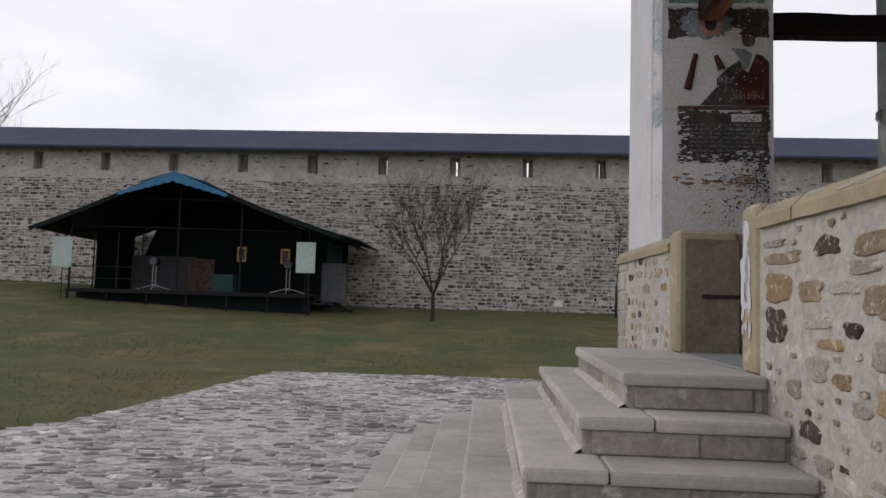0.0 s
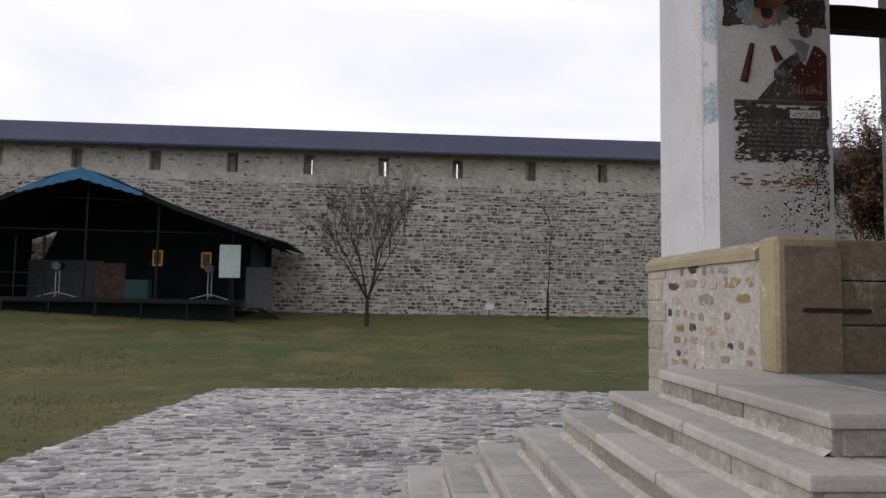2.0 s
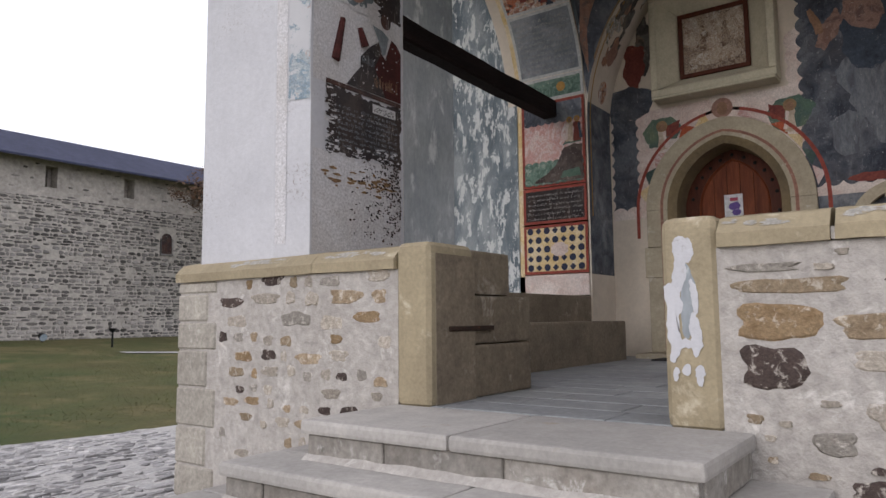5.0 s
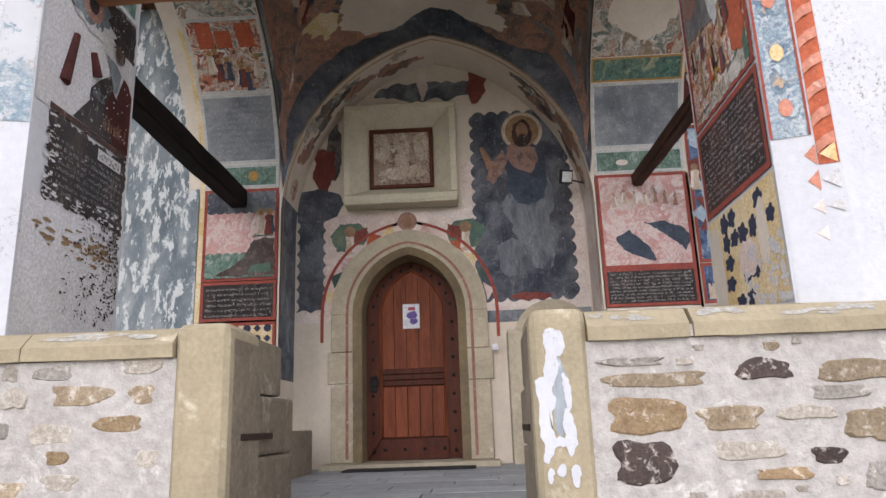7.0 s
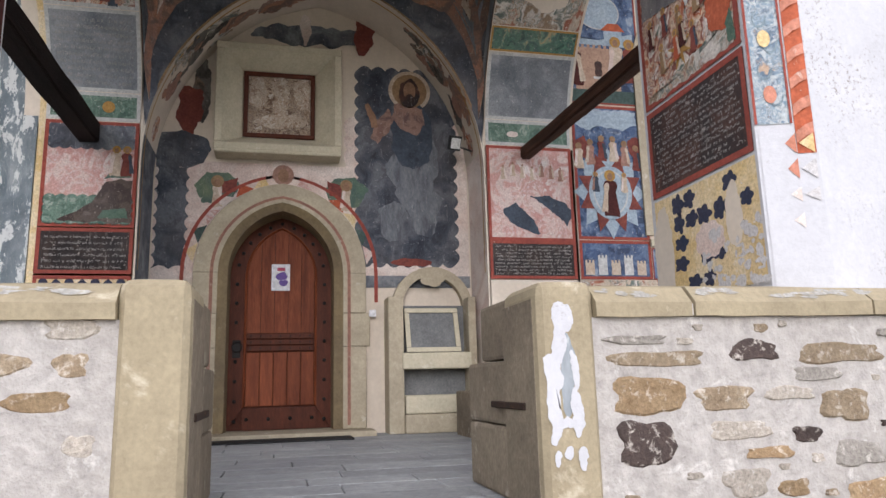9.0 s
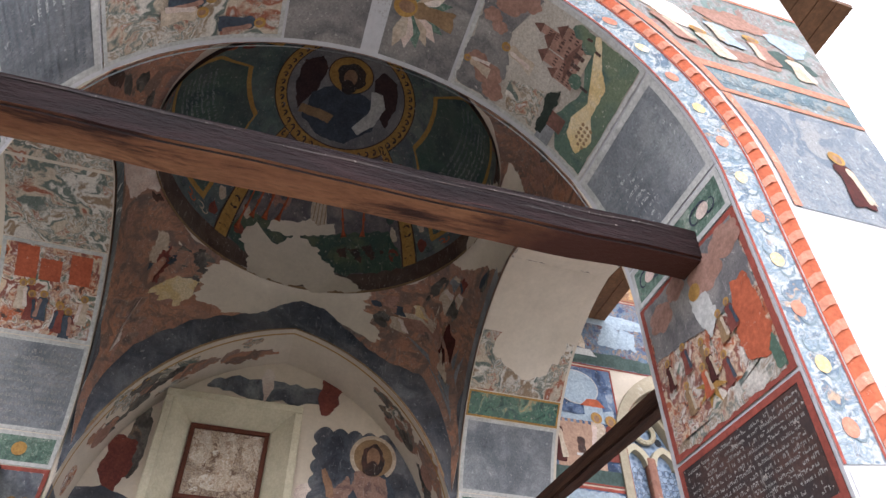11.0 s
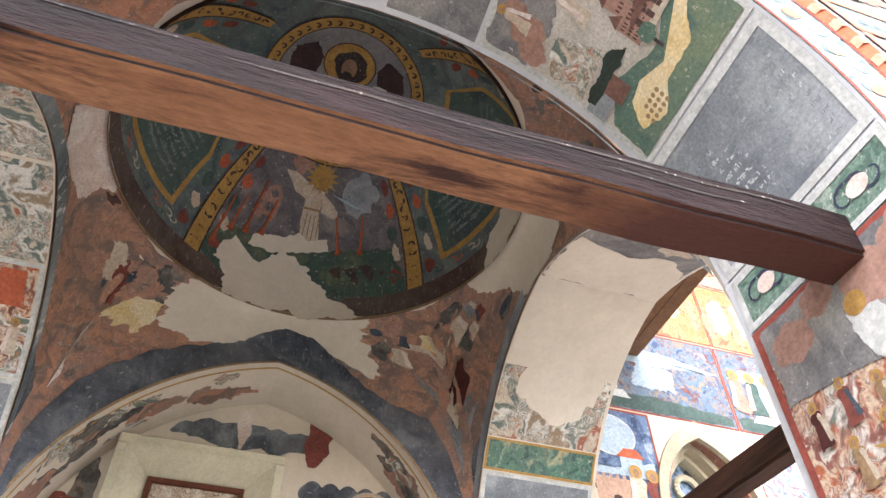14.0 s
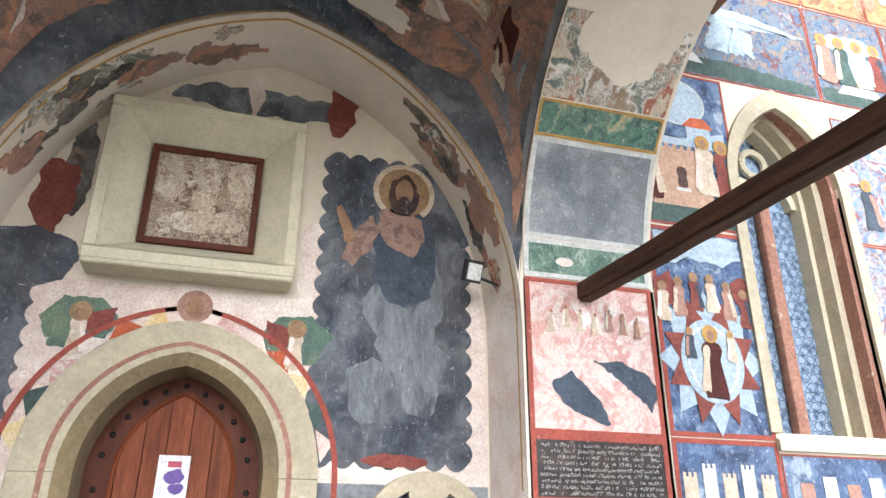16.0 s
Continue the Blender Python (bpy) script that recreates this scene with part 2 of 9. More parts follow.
def strip(bm, rows):
    """Quads between rows of points."""
    vs = [[bm.verts.new(p) for p in row] for row in rows]
    for ra, rb in zip(vs, vs[1:]):
        for i in range(len(ra) - 1):
            bm.faces.new((ra[i], ra[i + 1], rb[i + 1], rb[i]))
    return bm


def bar(bm, a, b, wide, high, bev=0.0):
    """A squared beam from a to b."""
    a, b = Vector(a), Vector(b)
    q = (b - a).to_track_quat("X", "Z").to_matrix().to_4x4()
    n0 = len(bm.verts)
    r = bmesh.ops.create_cube(bm, size=1.0)
    vs = r["verts"]
    d = (b - a).length
    for v in vs:
        v.co = Vector((v.co.x * d, v.co.y * wide, v.co.z * high))
    if bev:
        es = list({e for v in vs for e in v.link_edges})
        bmesh.ops.bevel(bm, geom=es, offset=bev, segments=2, affect="EDGES")
    bm.verts.ensure_lookup_table()
    for v in bm.verts[n0:]:
        v.co = (a + b) / 2 + (q @ v.co)
    return bm


def rod(bm, a, b, r0, r1=None, sides=8):
    r1 = r0 if r1 is None else r1
    a, b = Vector(a), Vector(b)
    q = (b - a).to_track_quat("Z", "Y").to_matrix()
    ra, rb = [], []
    for i in range(sides):
        w = Vector((math.cos(i * math.tau / sides), math.sin(i * math.tau / sides), 0))
        ra.append(bm.verts.new(a + q @ (w * r0)))
        rb.append(bm.verts.new(b + q @ (w * r1)))
    for i in range(sides):
        bm.faces.new((ra[i], ra[(i + 1) % sides], rb[(i + 1) % sides], rb[i]))
    bm.faces.new(ra[::-1])
    bm.faces.new(rb)
    return bm


# ---- the plan, in metres ----
FX0, FX1 = 1.52, 2.60        # front wall of the porch, outside and inside
BX, NX = 6.10, 6.80          # church wall, and the wall of the door niche
YR, YL = 2.86, 6.50          # clear width of the porch
OR, OL = 1.80, 7.58          # outsides of its side walls
YC, XC = 4.68, 4.35
HALF, SIDE = 1.82, 1.75
SPRING, RISE = 4.45, 1.95
F_SPRING, F_RISE = 4.58, 1.87   # the front arch stands a little higher
FLOOR, TOP = 1.30, 7.60
JR, JL = 4.07, 5.37          # jambs of the way in
COPE = 2.20


def terrain(x, y):
    f = max(0.0, y - 14.6)
    left = min(1.0, max(0.0, (-x - 6.0) / 18.0))
    g = 0.054 * min(f, 20.4) + 0.85 * left * left * (3 - 2 * left) * min(1.0, f / 20.0)
    return g


# ---- ground ----
bm = bmesh.new()
xs = [-900, -300, -120, -60] + [-40 + 2 * i for i in range(36)] + [60, 120, 300, 900]
ys = [-900, -300, -100, -40] + [-20 + 2 * i for i in range(31)] + [60, 120, 300, 900]
strip(bm, [[(x, y, terrain(x, y) - 0.01 + (0.03 * noise.noise((x * 0.3, y * 0.3, 0)) if y > 15 else 0)) for x in xs] for y in ys])
setting(part("ground", bm, GRASS, smooth=True), "short green and yellowed winter lawn in the courtyard", "lawn")
PAVE = [(-5.75, -12), (-5.55, 7.6), (-5.05, 8.4), (-4.3, 14.75), (1.2, 14.75), (4.6, 14.0), (9.0, 14.0), (9.0, -12)]
bm = bmesh.new()
prism(bm, PAVE, lambda x, y: (x, y, -0.1), lambda x, y: (x, y, 0.012))
setting(part("pavement", bm, COBBLE_BED), "pale river-cobble pavement bedded in grey mortar", "pavement")

# ---- fortress wall ----
WY = 35.0
bm = bmesh.new()
SLITS = [2.0 + 3.65 * k for k in range(-9, 8)]
box(bm, -45, 60, WY, WY + 1.6, 0.0, 7.33)
edges = [-45.0]
for s in SLITS:
    edges += [s - 0.26, s + 0.26]
edges.append(60.0)
for i in range(0, len(edges), 2):
    box(bm, edges[i], edges[i + 1], WY + 0.12, WY + 1.3, 7.33, 9.0)
for s in SLITS:
    box(bm, s - 0.26, s + 0.26, WY + 0.12, WY + 1.3, 7.33, 7.78)
    box(bm, s - 0.26, s + 0.26, WY + 0.12, WY + 1.3, 8.72, 9.0)
    box(bm, s - 0.26, s + 0.0, WY + 0.75, WY + 1.3, 7.78, 8.72)
    box(bm, s + 0.11, s + 0.26, WY + 0.75, WY + 1.3, 7.78, 8.72)
fort = setting(part("wall_fortress", bm, FORT_MORTAR), "long high rubble-stone fortress wall with loophole slits", "wall")
bm = bmesh.new()
prism(bm, [(WY - 0.75, 8.80), (WY - 0.75, 8.90), (WY + 1.2, 10.24), (WY + 2.6, 9.2), (WY + 2.6, 9.05), (WY + 1.2, 10.06)],
      lambda y, z: (-45.5, y, z), lambda y, z: (60.5, y, z))
part("roof", bm, ROOF, fort, "dark blue-grey sheet roof with a deep eave")

# ---- porch: steps, floor, walls ----
EDGE_X = [0.72, 0.46, 0.18, -0.09, -0.37, -0.65, -0.94]
EDGE_Y0 = [3.70, 3.43, 3.15, 2.85, 2.52, 2.16, 1.80]
EDGE_Y1 = [5.62, 5.90, 6.19, 6.51, 6.85, 7.25, 7.65]
RISER = FLOOR / 7
for i in range(7):
    z1 = FLOOR - i * RISER
    bm = boxed(EDGE_X[i] + 0.035, 1.52, EDGE_Y0[i] + 0.035, EDGE_Y1[i] - 0.035, z1 - RISER - 0.01, z1 - 0.065)
    step = setting(part("step", bm, RISER_STONE), "broad sandstone entrance step with worn rounded nosing", "step")
    ya, yb = EDGE_Y0[i], EDGE_Y1[i]
    cuts = [ya] + [ya + (yb - ya) * (k + random.uniform(-0.12, 0.12)) / (2 + i // 2) for k in range(1, 2 + i // 2)] + [yb]
    deep = EDGE_X[i - 1] if i else 1.46
    zb, zt = z1 - RISER + 0.002, z1 - 0.07
    yy = ya + 0.03
    while yy < yb - 0.04:
        ye = min(yy + random.uniform(0.45, 0.85), yb - 0.03)
        part("riser_block", boxed(EDGE_X[i] + 0.022, EDGE_X[i] + 0.06, yy + 0.006, ye - 0.006, zb, zt, 0.006, 1), RISER_STONE, step)
        yy = ye
    for side in (ya + 0.022, yb - 0.06):
        xx = EDGE_X[i] + 0.065
        while xx < 1.40:
            xe = min(xx + random.uniform(0.4, 0.8), 1.44)
            part("riser_block", boxed(xx + 0.006, xe - 0.006, side, side + 0.038, zb, zt, 0.006, 1), RISER_STONE, step)
            xx = xe
    if i:
        bm = bmesh.new()
        rows = [[], []]
        for k in range(60):
            y = EDGE_Y0[i - 1] + 0.03 + (EDGE_Y1[i - 1] - EDGE_Y0[i - 1] - 0.06) * k / 59
            g = 0.5 + 0.5 * noise.noise((y * 5, i * 3.1, 0.2))
            rows[0].append((EDGE_X[i - 1] - 0.004 - 0.03 * g, y, z1 + 0.001))
            rows[1].append((EDGE_X[i - 1] + 0.021, y, z1 + 0.012 + 0.035 * g))
        part("mortar_fillet", strip(bm, rows), MORTAR, step, "pale mortar smeared along the joint")
    for a, b in zip(cuts, cuts[1:]):
        bm = boxed(EDGE_X[i], min(1.45, deep + 0.10), a + 0.003, b - 0.003, z1 - 0.068, z1, 0.018, 2)
        part("tread_slab", bm, STEP_STONE, step)
    if i:
        for a, b in ((EDGE_Y0[i], EDGE_Y0[i - 1] + 0.1), (EDGE_Y1[i - 1] - 0.1, EDGE_Y1[i])):
            bm = boxed(min(1.45, deep + 0.106), 1.45, a, b, z1 - 0.068, z1 - 0.0015, 0.018, 2)
            part("tread_slab", bm, STEP_STONE, step)

bm = boxed(1.53, 7.6, OR + 0.05, OL - 0.05, 0.0, FLOOR - 0.03)
floor = setting(part("floor", bm, COBBLE_BED), "grey rectangular flagstones with pale joints in the porch", "floor")

def wall_with_arch(name, axis, a0, a1, s0, s1, half, c, z0, z1, mat, label, spring=SPRING, rise=RISE, n=14):
    ar = arch(half, rise, spring, c, n)
    pts = [(s0, z0), (ar[0][0], z0)] + ar + [(ar[-1][0], z0), (s1, z0), (s1, z1), (s0, z1)]
    if axis == "x":
        bm = prism(bmesh.new(), pts, lambda s, z: (a0, s, z), lambda s, z: (a1, s, z))
    else:
        bm = prism(bmesh.new(), pts, lambda s, z: (s, a0, z), lambda s, z: (s, a1, z))
    return setting(part(name, bm, mat), label, "wall")

# front wall in two layers, with a splayed edge between them
CH = 0.27
wall_front = wall_with_arch("wall_front", "x", FX0 + 0.08, FX1, 1.64, OL, HALF, YC, 1.2, 7.3, WHITEWASH, "whitewashed porch front with a wide painted arch", F_SPRING, F_RISE)
bm = prism(bmesh.new(), [(1.64, 2.1), (YC - HALF - CH, 2.1)] + arch(HALF + CH, F_RISE + CH, F_SPRING, YC) + [(YC + HALF + CH, 2.1), (OL, 2.1), (OL, 7.3), (1.64, 7.3)],
           lambda s, z: (FX0, s, z), lambda s, z: (FX0 + 0.078, s, z))
part("facing", bm, WHITEWASH, wall_front)
wall_left = wall_with_arch("wall_left", "y", YL, OL, FX1 + 0.002, BX, SIDE, XC, 1.2, TOP, CREAM, "porch side wall with painted arch soffit")
wall_right = wall_with_arch("wall_right", "y", OR, YR, FX1 + 0.002, BX, SIDE, XC, 1.2, TOP, CREAM, "porch side wall with painted arch soffit and reveals")

# church wall: the door niche is an arched recess, the tall window an arched opening
DOOR_C, DOOR_HALF, DOOR_SPRING, DOOR_RISE = 5.08, 0.58, 3.08, 0.68
WIN_C, WIN_HALF, WIN_SILL, WIN_SPRING, WIN_RISE = 0.31, 0.54, 3.45, 5.55, 0.92
N_SPRING, N_RISE = 4.15, 2.22
niche = arch(HALF - 0.02, N_RISE, N_SPRING, YC)
pts = [(OR, 1.2), (niche[0][0], 1.2)] + niche + [(niche[-1][0], 1.2), (8.6, 1.2), (8.6, 8.6), (OR, 8.6)]
bm = prism(bmesh.new(), pts, lambda s, z: (BX, s, z), lambda s, z: (NX, s, z))
wall_church = setting(part("wall_church", bm, CREAM), "church west wall with deep arched door niche", "wall")
win = arch(WIN_HALF, WIN_RISE, WIN_SPRING, WIN_C, 10)
bm = bmesh.new()
prism(bm, [(-9.0, 0.0), (WIN_C, 0.0), (WIN_C, WIN_SILL), (WIN_C - WIN_HALF, WIN_SILL)] + win[:11] + [(WIN_C, 10.2), (-9.0, 10.2)],
      lambda s, z: (BX, s, z), lambda s, z: (NX, s, z))
prism(bm, [(OR, 0.0), (OR, 10.2), (WIN_C, 10.2)] + win[10:] + [(WIN_C + WIN_HALF, WIN_SILL), (WIN_C, WIN_SILL), (WIN_C, 0.0)],
      lambda s, z: (BX, s, z), lambda s, z: (NX, s, z))
setting(part("wall_nave", bm, CREAM), "church wall covered in blue and red frescoes beside the porch", "wall")
door_arch = arch(DOOR_HALF + 0.03, DOOR_RISE + 0.08, DOOR_SPRING, DOOR_C, 10)
pts = [(2.0, 1.2), (door_arch[0][0], 1.2)] + door_arch + [(door_arch[-1][0], 1.2), (7.6, 1.2), (7.6, 8.6), (2.0, 8.6)]
bm = prism(bmesh.new(), pts, lambda s, z: (NX, s, z), lambda s, z: (NX + 0.75, s, z))
setting(part("wall_niche", bm, CREAM), "back wall of the porch with faded frescoes round the door", "wall")
bm = bmesh.new()
box(bm, BX, NX, 8.6, 9.6, 0.0, 9.0)
box(bm, BX, NX, 7.5, 8.6, 0.0, 1.2)
setting(part("wall_north", bm, GREY_PLASTER), "weathered grey plaster church wall", "wall")
bm = bmesh.new()
prism(bm, [(4.85, 8.95), (BX - 0.003, 8.46), (BX - 0.003, 9.55), (5.05, 9.08)], lambda x, y: (x, y, 0.0), lambda x, y: (x, y, 9.0))
buttress = setting(part("buttress", bm, GREY_PLASTER), "tall grey weathered plaster buttress with a string course", "buttress")

# vault: pendentives and dome
RING_R, RING_Z = 1.63, 6.88
ARCS = {}
def arch_z(d, half, niche_side=False):
    if (half, niche_side) not in ARCS:
        ARCS[half, niche_side] = arch(half, N_RISE, N_SPRING, 0.0, 40) if niche_side else arch(half, *((F_RISE, F_SPRING) if half == HALF else (RISE, SPRING)), 0.0, 40)
    pts = ARCS[half, niche_side]
    d = min(half, max(-half, d))
    for (a, za), (b, zb) in zip(pts, pts[1:]):
        if a <= d <= b + 1e-9:
            return za + (zb - za) * (d - a) / (b - a + 1e-9)
    return N_SPRING if niche_side else SPRING

bm = bmesh.new()
rows = []
N = 96
for j in range(9):
    q = j / 8 * math.pi / 2
    row = []
    for i in range(N + 1):
        th = i / N * math.tau + math.pi / 4
        ct, st = math.cos(th), math.sin(th)
        k = min(SIDE / max(abs(ct), 1e-6), HALF / max(abs(st), 1e-6))
        ex, ey = ct * k, st * k
        ez = arch_z(ey, HALF, ex > 0) if abs(abs(ex) - SIDE) < 1e-6 else arch_z(ex, SIDE)
        r = RING_R + (k - RING_R) * math.cos(q)
        row.append((XC + ct * r, YC + st * r, ez + (RING_Z - ez) * math.sin(q)))
    rows.append(row)
strip(bm, rows)
ceiling = setting(part("ceiling", bm, CREAM, smooth=True), "painted pendentives under the porch dome, partly bare plaster", "vault")
bm = bmesh.new()
strip(bm, [[(XC + RING_R * math.cos(q) * math.cos(a), YC + RING_R * math.cos(q) * math.sin(a), RING_Z + 1.75 * math.sin(q))
            for a in [i / N * math.tau for i in range(N + 1)]] for q in [j / 14 * math.pi / 2 * 0.995 for j in range(15)]])
dome = setting(part("ceiling_dome", bm, CREAM, smooth=True), "shallow painted porch dome", "dome")
bm = boxed(FX0, BX, OR, OL, 8.75, 8.9)
setting(part("ceiling_cover", bm, CREAM), "plain cover above the porch dome", "ceiling")

# this brown holds both dirt and the shade on the inner jamb stones
SHADED_DIRTY_SAND = surface("shaded_dirty_sandstone", (0.30, 0.25, 0.18), (0.19, 0.155, 0.115), 1.8, 40, 0.88, 0.5, 0.012, (0.40, 0.36, 0.29), 0.6, vary=0.2)
# parapets and pillar bases
def parapet(name, y_in, y_out, sgn):
    bm = bmesh.new()
    lo, hi = sorted((y_in + sgn * 0.24, y_out))
    box(bm, 1.46, 2.05, lo, hi, 0.0, COPE - 0.13)
    lo, hi = sorted((YL - 0.1 if sgn > 0 else YR + 0.1, y_out))
    box(bm, 2.05, 2.68, lo, hi, 0.0, COPE - 0.13)
    return setting(part(name, bm, MORTAR), "low rubble-stone porch parapet in pale mortar with sandstone coping", "parapet")
par_l = parapet("wall_parapet_left", JL, 7.74, 1)
par_r = parapet("wall_parapet_right", JR, 1.62, -1)
OUTL = [(1.43, 0), (1.43, 0.06), (1.50, 0.13), (1.60, 0.15), (2.02, 0.15), (2.07, 0.08), (2.07, 0)]
for par, ya, yb in ((par_l, JL + 0.25, 6.3), (par_l, 6.305, 7.77), (par_r, JR - 0.25, 3.39), (par_r, 3.372, 2.50), (par_r, 2.488, 1.59)):
    bm = prism(bmesh.new(), OUTL, lambda x, z: (x, ya, COPE - 0.13 + z), lambda x, z: (x, yb, COPE - 0.13 + z))
    bmesh.ops.subdivide_edges(bm, edges=[e for e in bm.edges if abs(e.verts[0].co.y - e.verts[1].co.y) > 0.3], cuts=9, use_grid_fill=True)
    for v in bm.verts:
        v.co += noise.noise_vector(v.co * 6.0) * (0.006 if v.co.x < 1.45 else 0.002) + noise.noise_vector(v.co * 21.0) * 0.001
    part("coping", bm, SANDSTONE, par, "worn ochre sandstone coping")
for par, j, s in ((par_l, JL, 1), (par_r, JR, -1)):
    lo, hi = sorted((j, j + s * 0.25))
    bm = boxed(1.44, 1.90, lo, hi, FLOOR - 0.02, COPE + 0.02, 0.06, 3)
    part("jamb_stone", bm, SANDSTONE, par, "chamfered ochre sandstone jamb block")
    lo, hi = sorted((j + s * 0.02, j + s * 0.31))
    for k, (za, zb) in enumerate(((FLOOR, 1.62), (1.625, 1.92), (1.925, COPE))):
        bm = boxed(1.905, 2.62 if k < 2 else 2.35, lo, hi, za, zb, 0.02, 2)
        part("jamb_stone", bm, SHADED_DIRTY_SAND, par, "dirty brown jamb block, darkened for the shade inside the opening")

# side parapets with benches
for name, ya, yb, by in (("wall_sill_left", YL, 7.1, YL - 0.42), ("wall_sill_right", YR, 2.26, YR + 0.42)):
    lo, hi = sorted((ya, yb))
    side = setting(part(name, boxed(2.69, BX - 0.003, lo, hi, FLOOR - 0.05, 2.03), SHADED_DIRTY_SAND), "low masonry sill wall under the side arch", "wall")
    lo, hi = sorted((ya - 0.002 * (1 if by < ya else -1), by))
    part("bench", boxed(2.69, BX - 0.003, lo, hi, FLOOR - 0.02, 1.74, 0.02), SHADED_DIRTY_SAND, side, "built-in stone bench")

# tie beams
def beam(a, b, w, h, label, wood=OLD_WOOD_X):
    bm = bar(bmesh.new(), a, b, w, h, 0.015)
    bmesh.ops.subdivide_edges(bm, edges=[e for e in bm.edges if e.calc_length() > 1.0], cuts=24, use_grid_fill=True)
    for v in bm.verts:
        n = noise.noise_vector(v.co * 1.7)
        v.co += n * 0.018
    return tagged(part("tie_beam", bm, wood), label, "beam", "porch tie beams")
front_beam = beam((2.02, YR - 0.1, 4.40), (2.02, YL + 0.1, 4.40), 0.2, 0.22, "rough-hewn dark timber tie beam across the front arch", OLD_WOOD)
beam((2.5, 7.0, 4.44), (BX + 0.05, 6.98, 4.38), 0.19, 0.22, "dark timber tie beam along the side arch", OLD_WOOD_BLACK)
beam((2.5, 2.36, 4.25), (BX + 0.05, 2.38, 4.38), 0.125, 0.14, "dark timber tie beam along the side arch beside the window")

UNDERSIDE_WOOD = surface("orange_underside_timber", (0.50, 0.25, 0.13), (0.20, 0.08, 0.045), 0.45, 16, 0.75, 0.9, 0.03, (0.05, 0.024, 0.02), 0.51, (5, 0.9, 5))
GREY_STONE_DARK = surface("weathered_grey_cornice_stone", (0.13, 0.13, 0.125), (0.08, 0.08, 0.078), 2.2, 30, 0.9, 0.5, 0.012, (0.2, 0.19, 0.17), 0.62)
# the underside is orange-brown, brighter from mid span on, dark near one end
wn = UNDERSIDE_WOOD.node_tree
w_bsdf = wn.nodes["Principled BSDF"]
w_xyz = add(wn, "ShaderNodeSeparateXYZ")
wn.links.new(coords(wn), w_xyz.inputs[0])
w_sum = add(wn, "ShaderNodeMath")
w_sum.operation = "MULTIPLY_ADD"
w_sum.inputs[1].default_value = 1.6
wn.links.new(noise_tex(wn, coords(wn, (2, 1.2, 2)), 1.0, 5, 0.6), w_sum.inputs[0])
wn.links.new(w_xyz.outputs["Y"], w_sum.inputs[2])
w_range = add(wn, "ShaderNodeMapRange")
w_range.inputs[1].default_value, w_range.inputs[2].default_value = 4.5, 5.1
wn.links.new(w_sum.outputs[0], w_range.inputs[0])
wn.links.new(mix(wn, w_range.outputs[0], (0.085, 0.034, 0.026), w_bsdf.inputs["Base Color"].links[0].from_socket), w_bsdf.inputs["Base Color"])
# eaves
def eave(x0, x1, y0, y1, z, along, label):
    ob = setting(part("roof_eave", boxed(x0, x1, y0, y1, z + 0.03, z + 0.06), PLANK), label, "eave")
    n = int(((y1 - y0) if along == "x" else (x1 - x0)) / 0.16)
    for k in range(n):
        if along == "x":
            bm = boxed(x0, x1, y0 + k * (y1 - y0) / n + 0.004, y0 + (k + 1) * (y1 - y0) / n - 0.004, z, z + 0.028)
        else:
            bm = boxed(x0 + k * (x1 - x0) / n + 0.004, x0 + (k + 1) * (x1 - x0) / n - 0.004, y0, y1, z, z + 0.028)
        part("plank", bm, PLANK, ob)
    return ob
eave(1.50, BX - 0.02, 0.80, 1.63, 7.32, "x", "brown boarded eave soffit beside the porch")
eave(1.45, BX - 0.02, OL + 0.01, 8.4, 6.95, "x", "brown boarded eave soffit beside the porch")
setting(part("cornice", prism(bmesh.new(), [(1.51, 7.22), (1.40, 7.30), (1.36, 7.42), (1.36, 7.50), (1.60, 7.50), (1.60, 7.304), (1.51, 7.304)], lambda x, z: (x, 1.58, z), lambda x, z: (x, OL + 0.06, z)), GREY_STONE_DARK), "weathered grey stone cornice over the porch front", "cornice")
eave(0.9, FX0 - 0.01, OR, OL, 8.0, "y", "brown boarded eave soffit over the porch front")
setting(part("roof", boxed(0.85, 9, 1.82, 8.5, 9.0, 9.2), ROOF), "dark church roof", "roof")
eave(5.1, BX - 0.02, -9.0, OR - 0.9, 9.9, "y", "brown boarded eave soffit of the nave roof")

# ---- frescoes ----
BLUEBLACK = fresco("fresco_blue_black", [(0.0375, 0.042, 0.054), (0.075, 0.084, 0.105), (0.15, 0.165, 0.188), (0.255, 0.27, 0.285)], 2.2, 0.70, (0.35, 0.35, 0.35), 0.3, 0.0, seed=3)
SAINT_DARK = fresco("fresco_saint_blue_black", [(0.028, 0.031, 0.042), (0.055, 0.062, 0.08), (0.085, 0.095, 0.115), (0.15, 0.16, 0.18)], 2.6, 0.66, (0.33, 0.33, 0.34), 0.35, 0.0, seed=23)
HIGH_BLUE = fresco("fresco_upper_blue_rows", [(0.06, 0.09, 0.17), (0.16, 0.20, 0.25), (0.11, 0.17, 0.25), (0.26, 0.20, 0.16), (0.10, 0.14, 0.22), (0.17, 0.07, 0.06), (0.27, 0.28, 0.30)], 3.4, 0.74, (0.42, 0.40, 0.38), 0.05, 0.45, seed=41)
HIGH_OCHRE = fresco("fresco_upper_ochre_rows", [(0.42, 0.24, 0.10), (0.34, 0.19, 0.09), (0.46, 0.30, 0.15), (0.24, 0.13, 0.08), (0.40, 0.26, 0.15)], 3.4, 0.74, (0.44, 0.36, 0.26), 0.05, 0.45, seed=42)
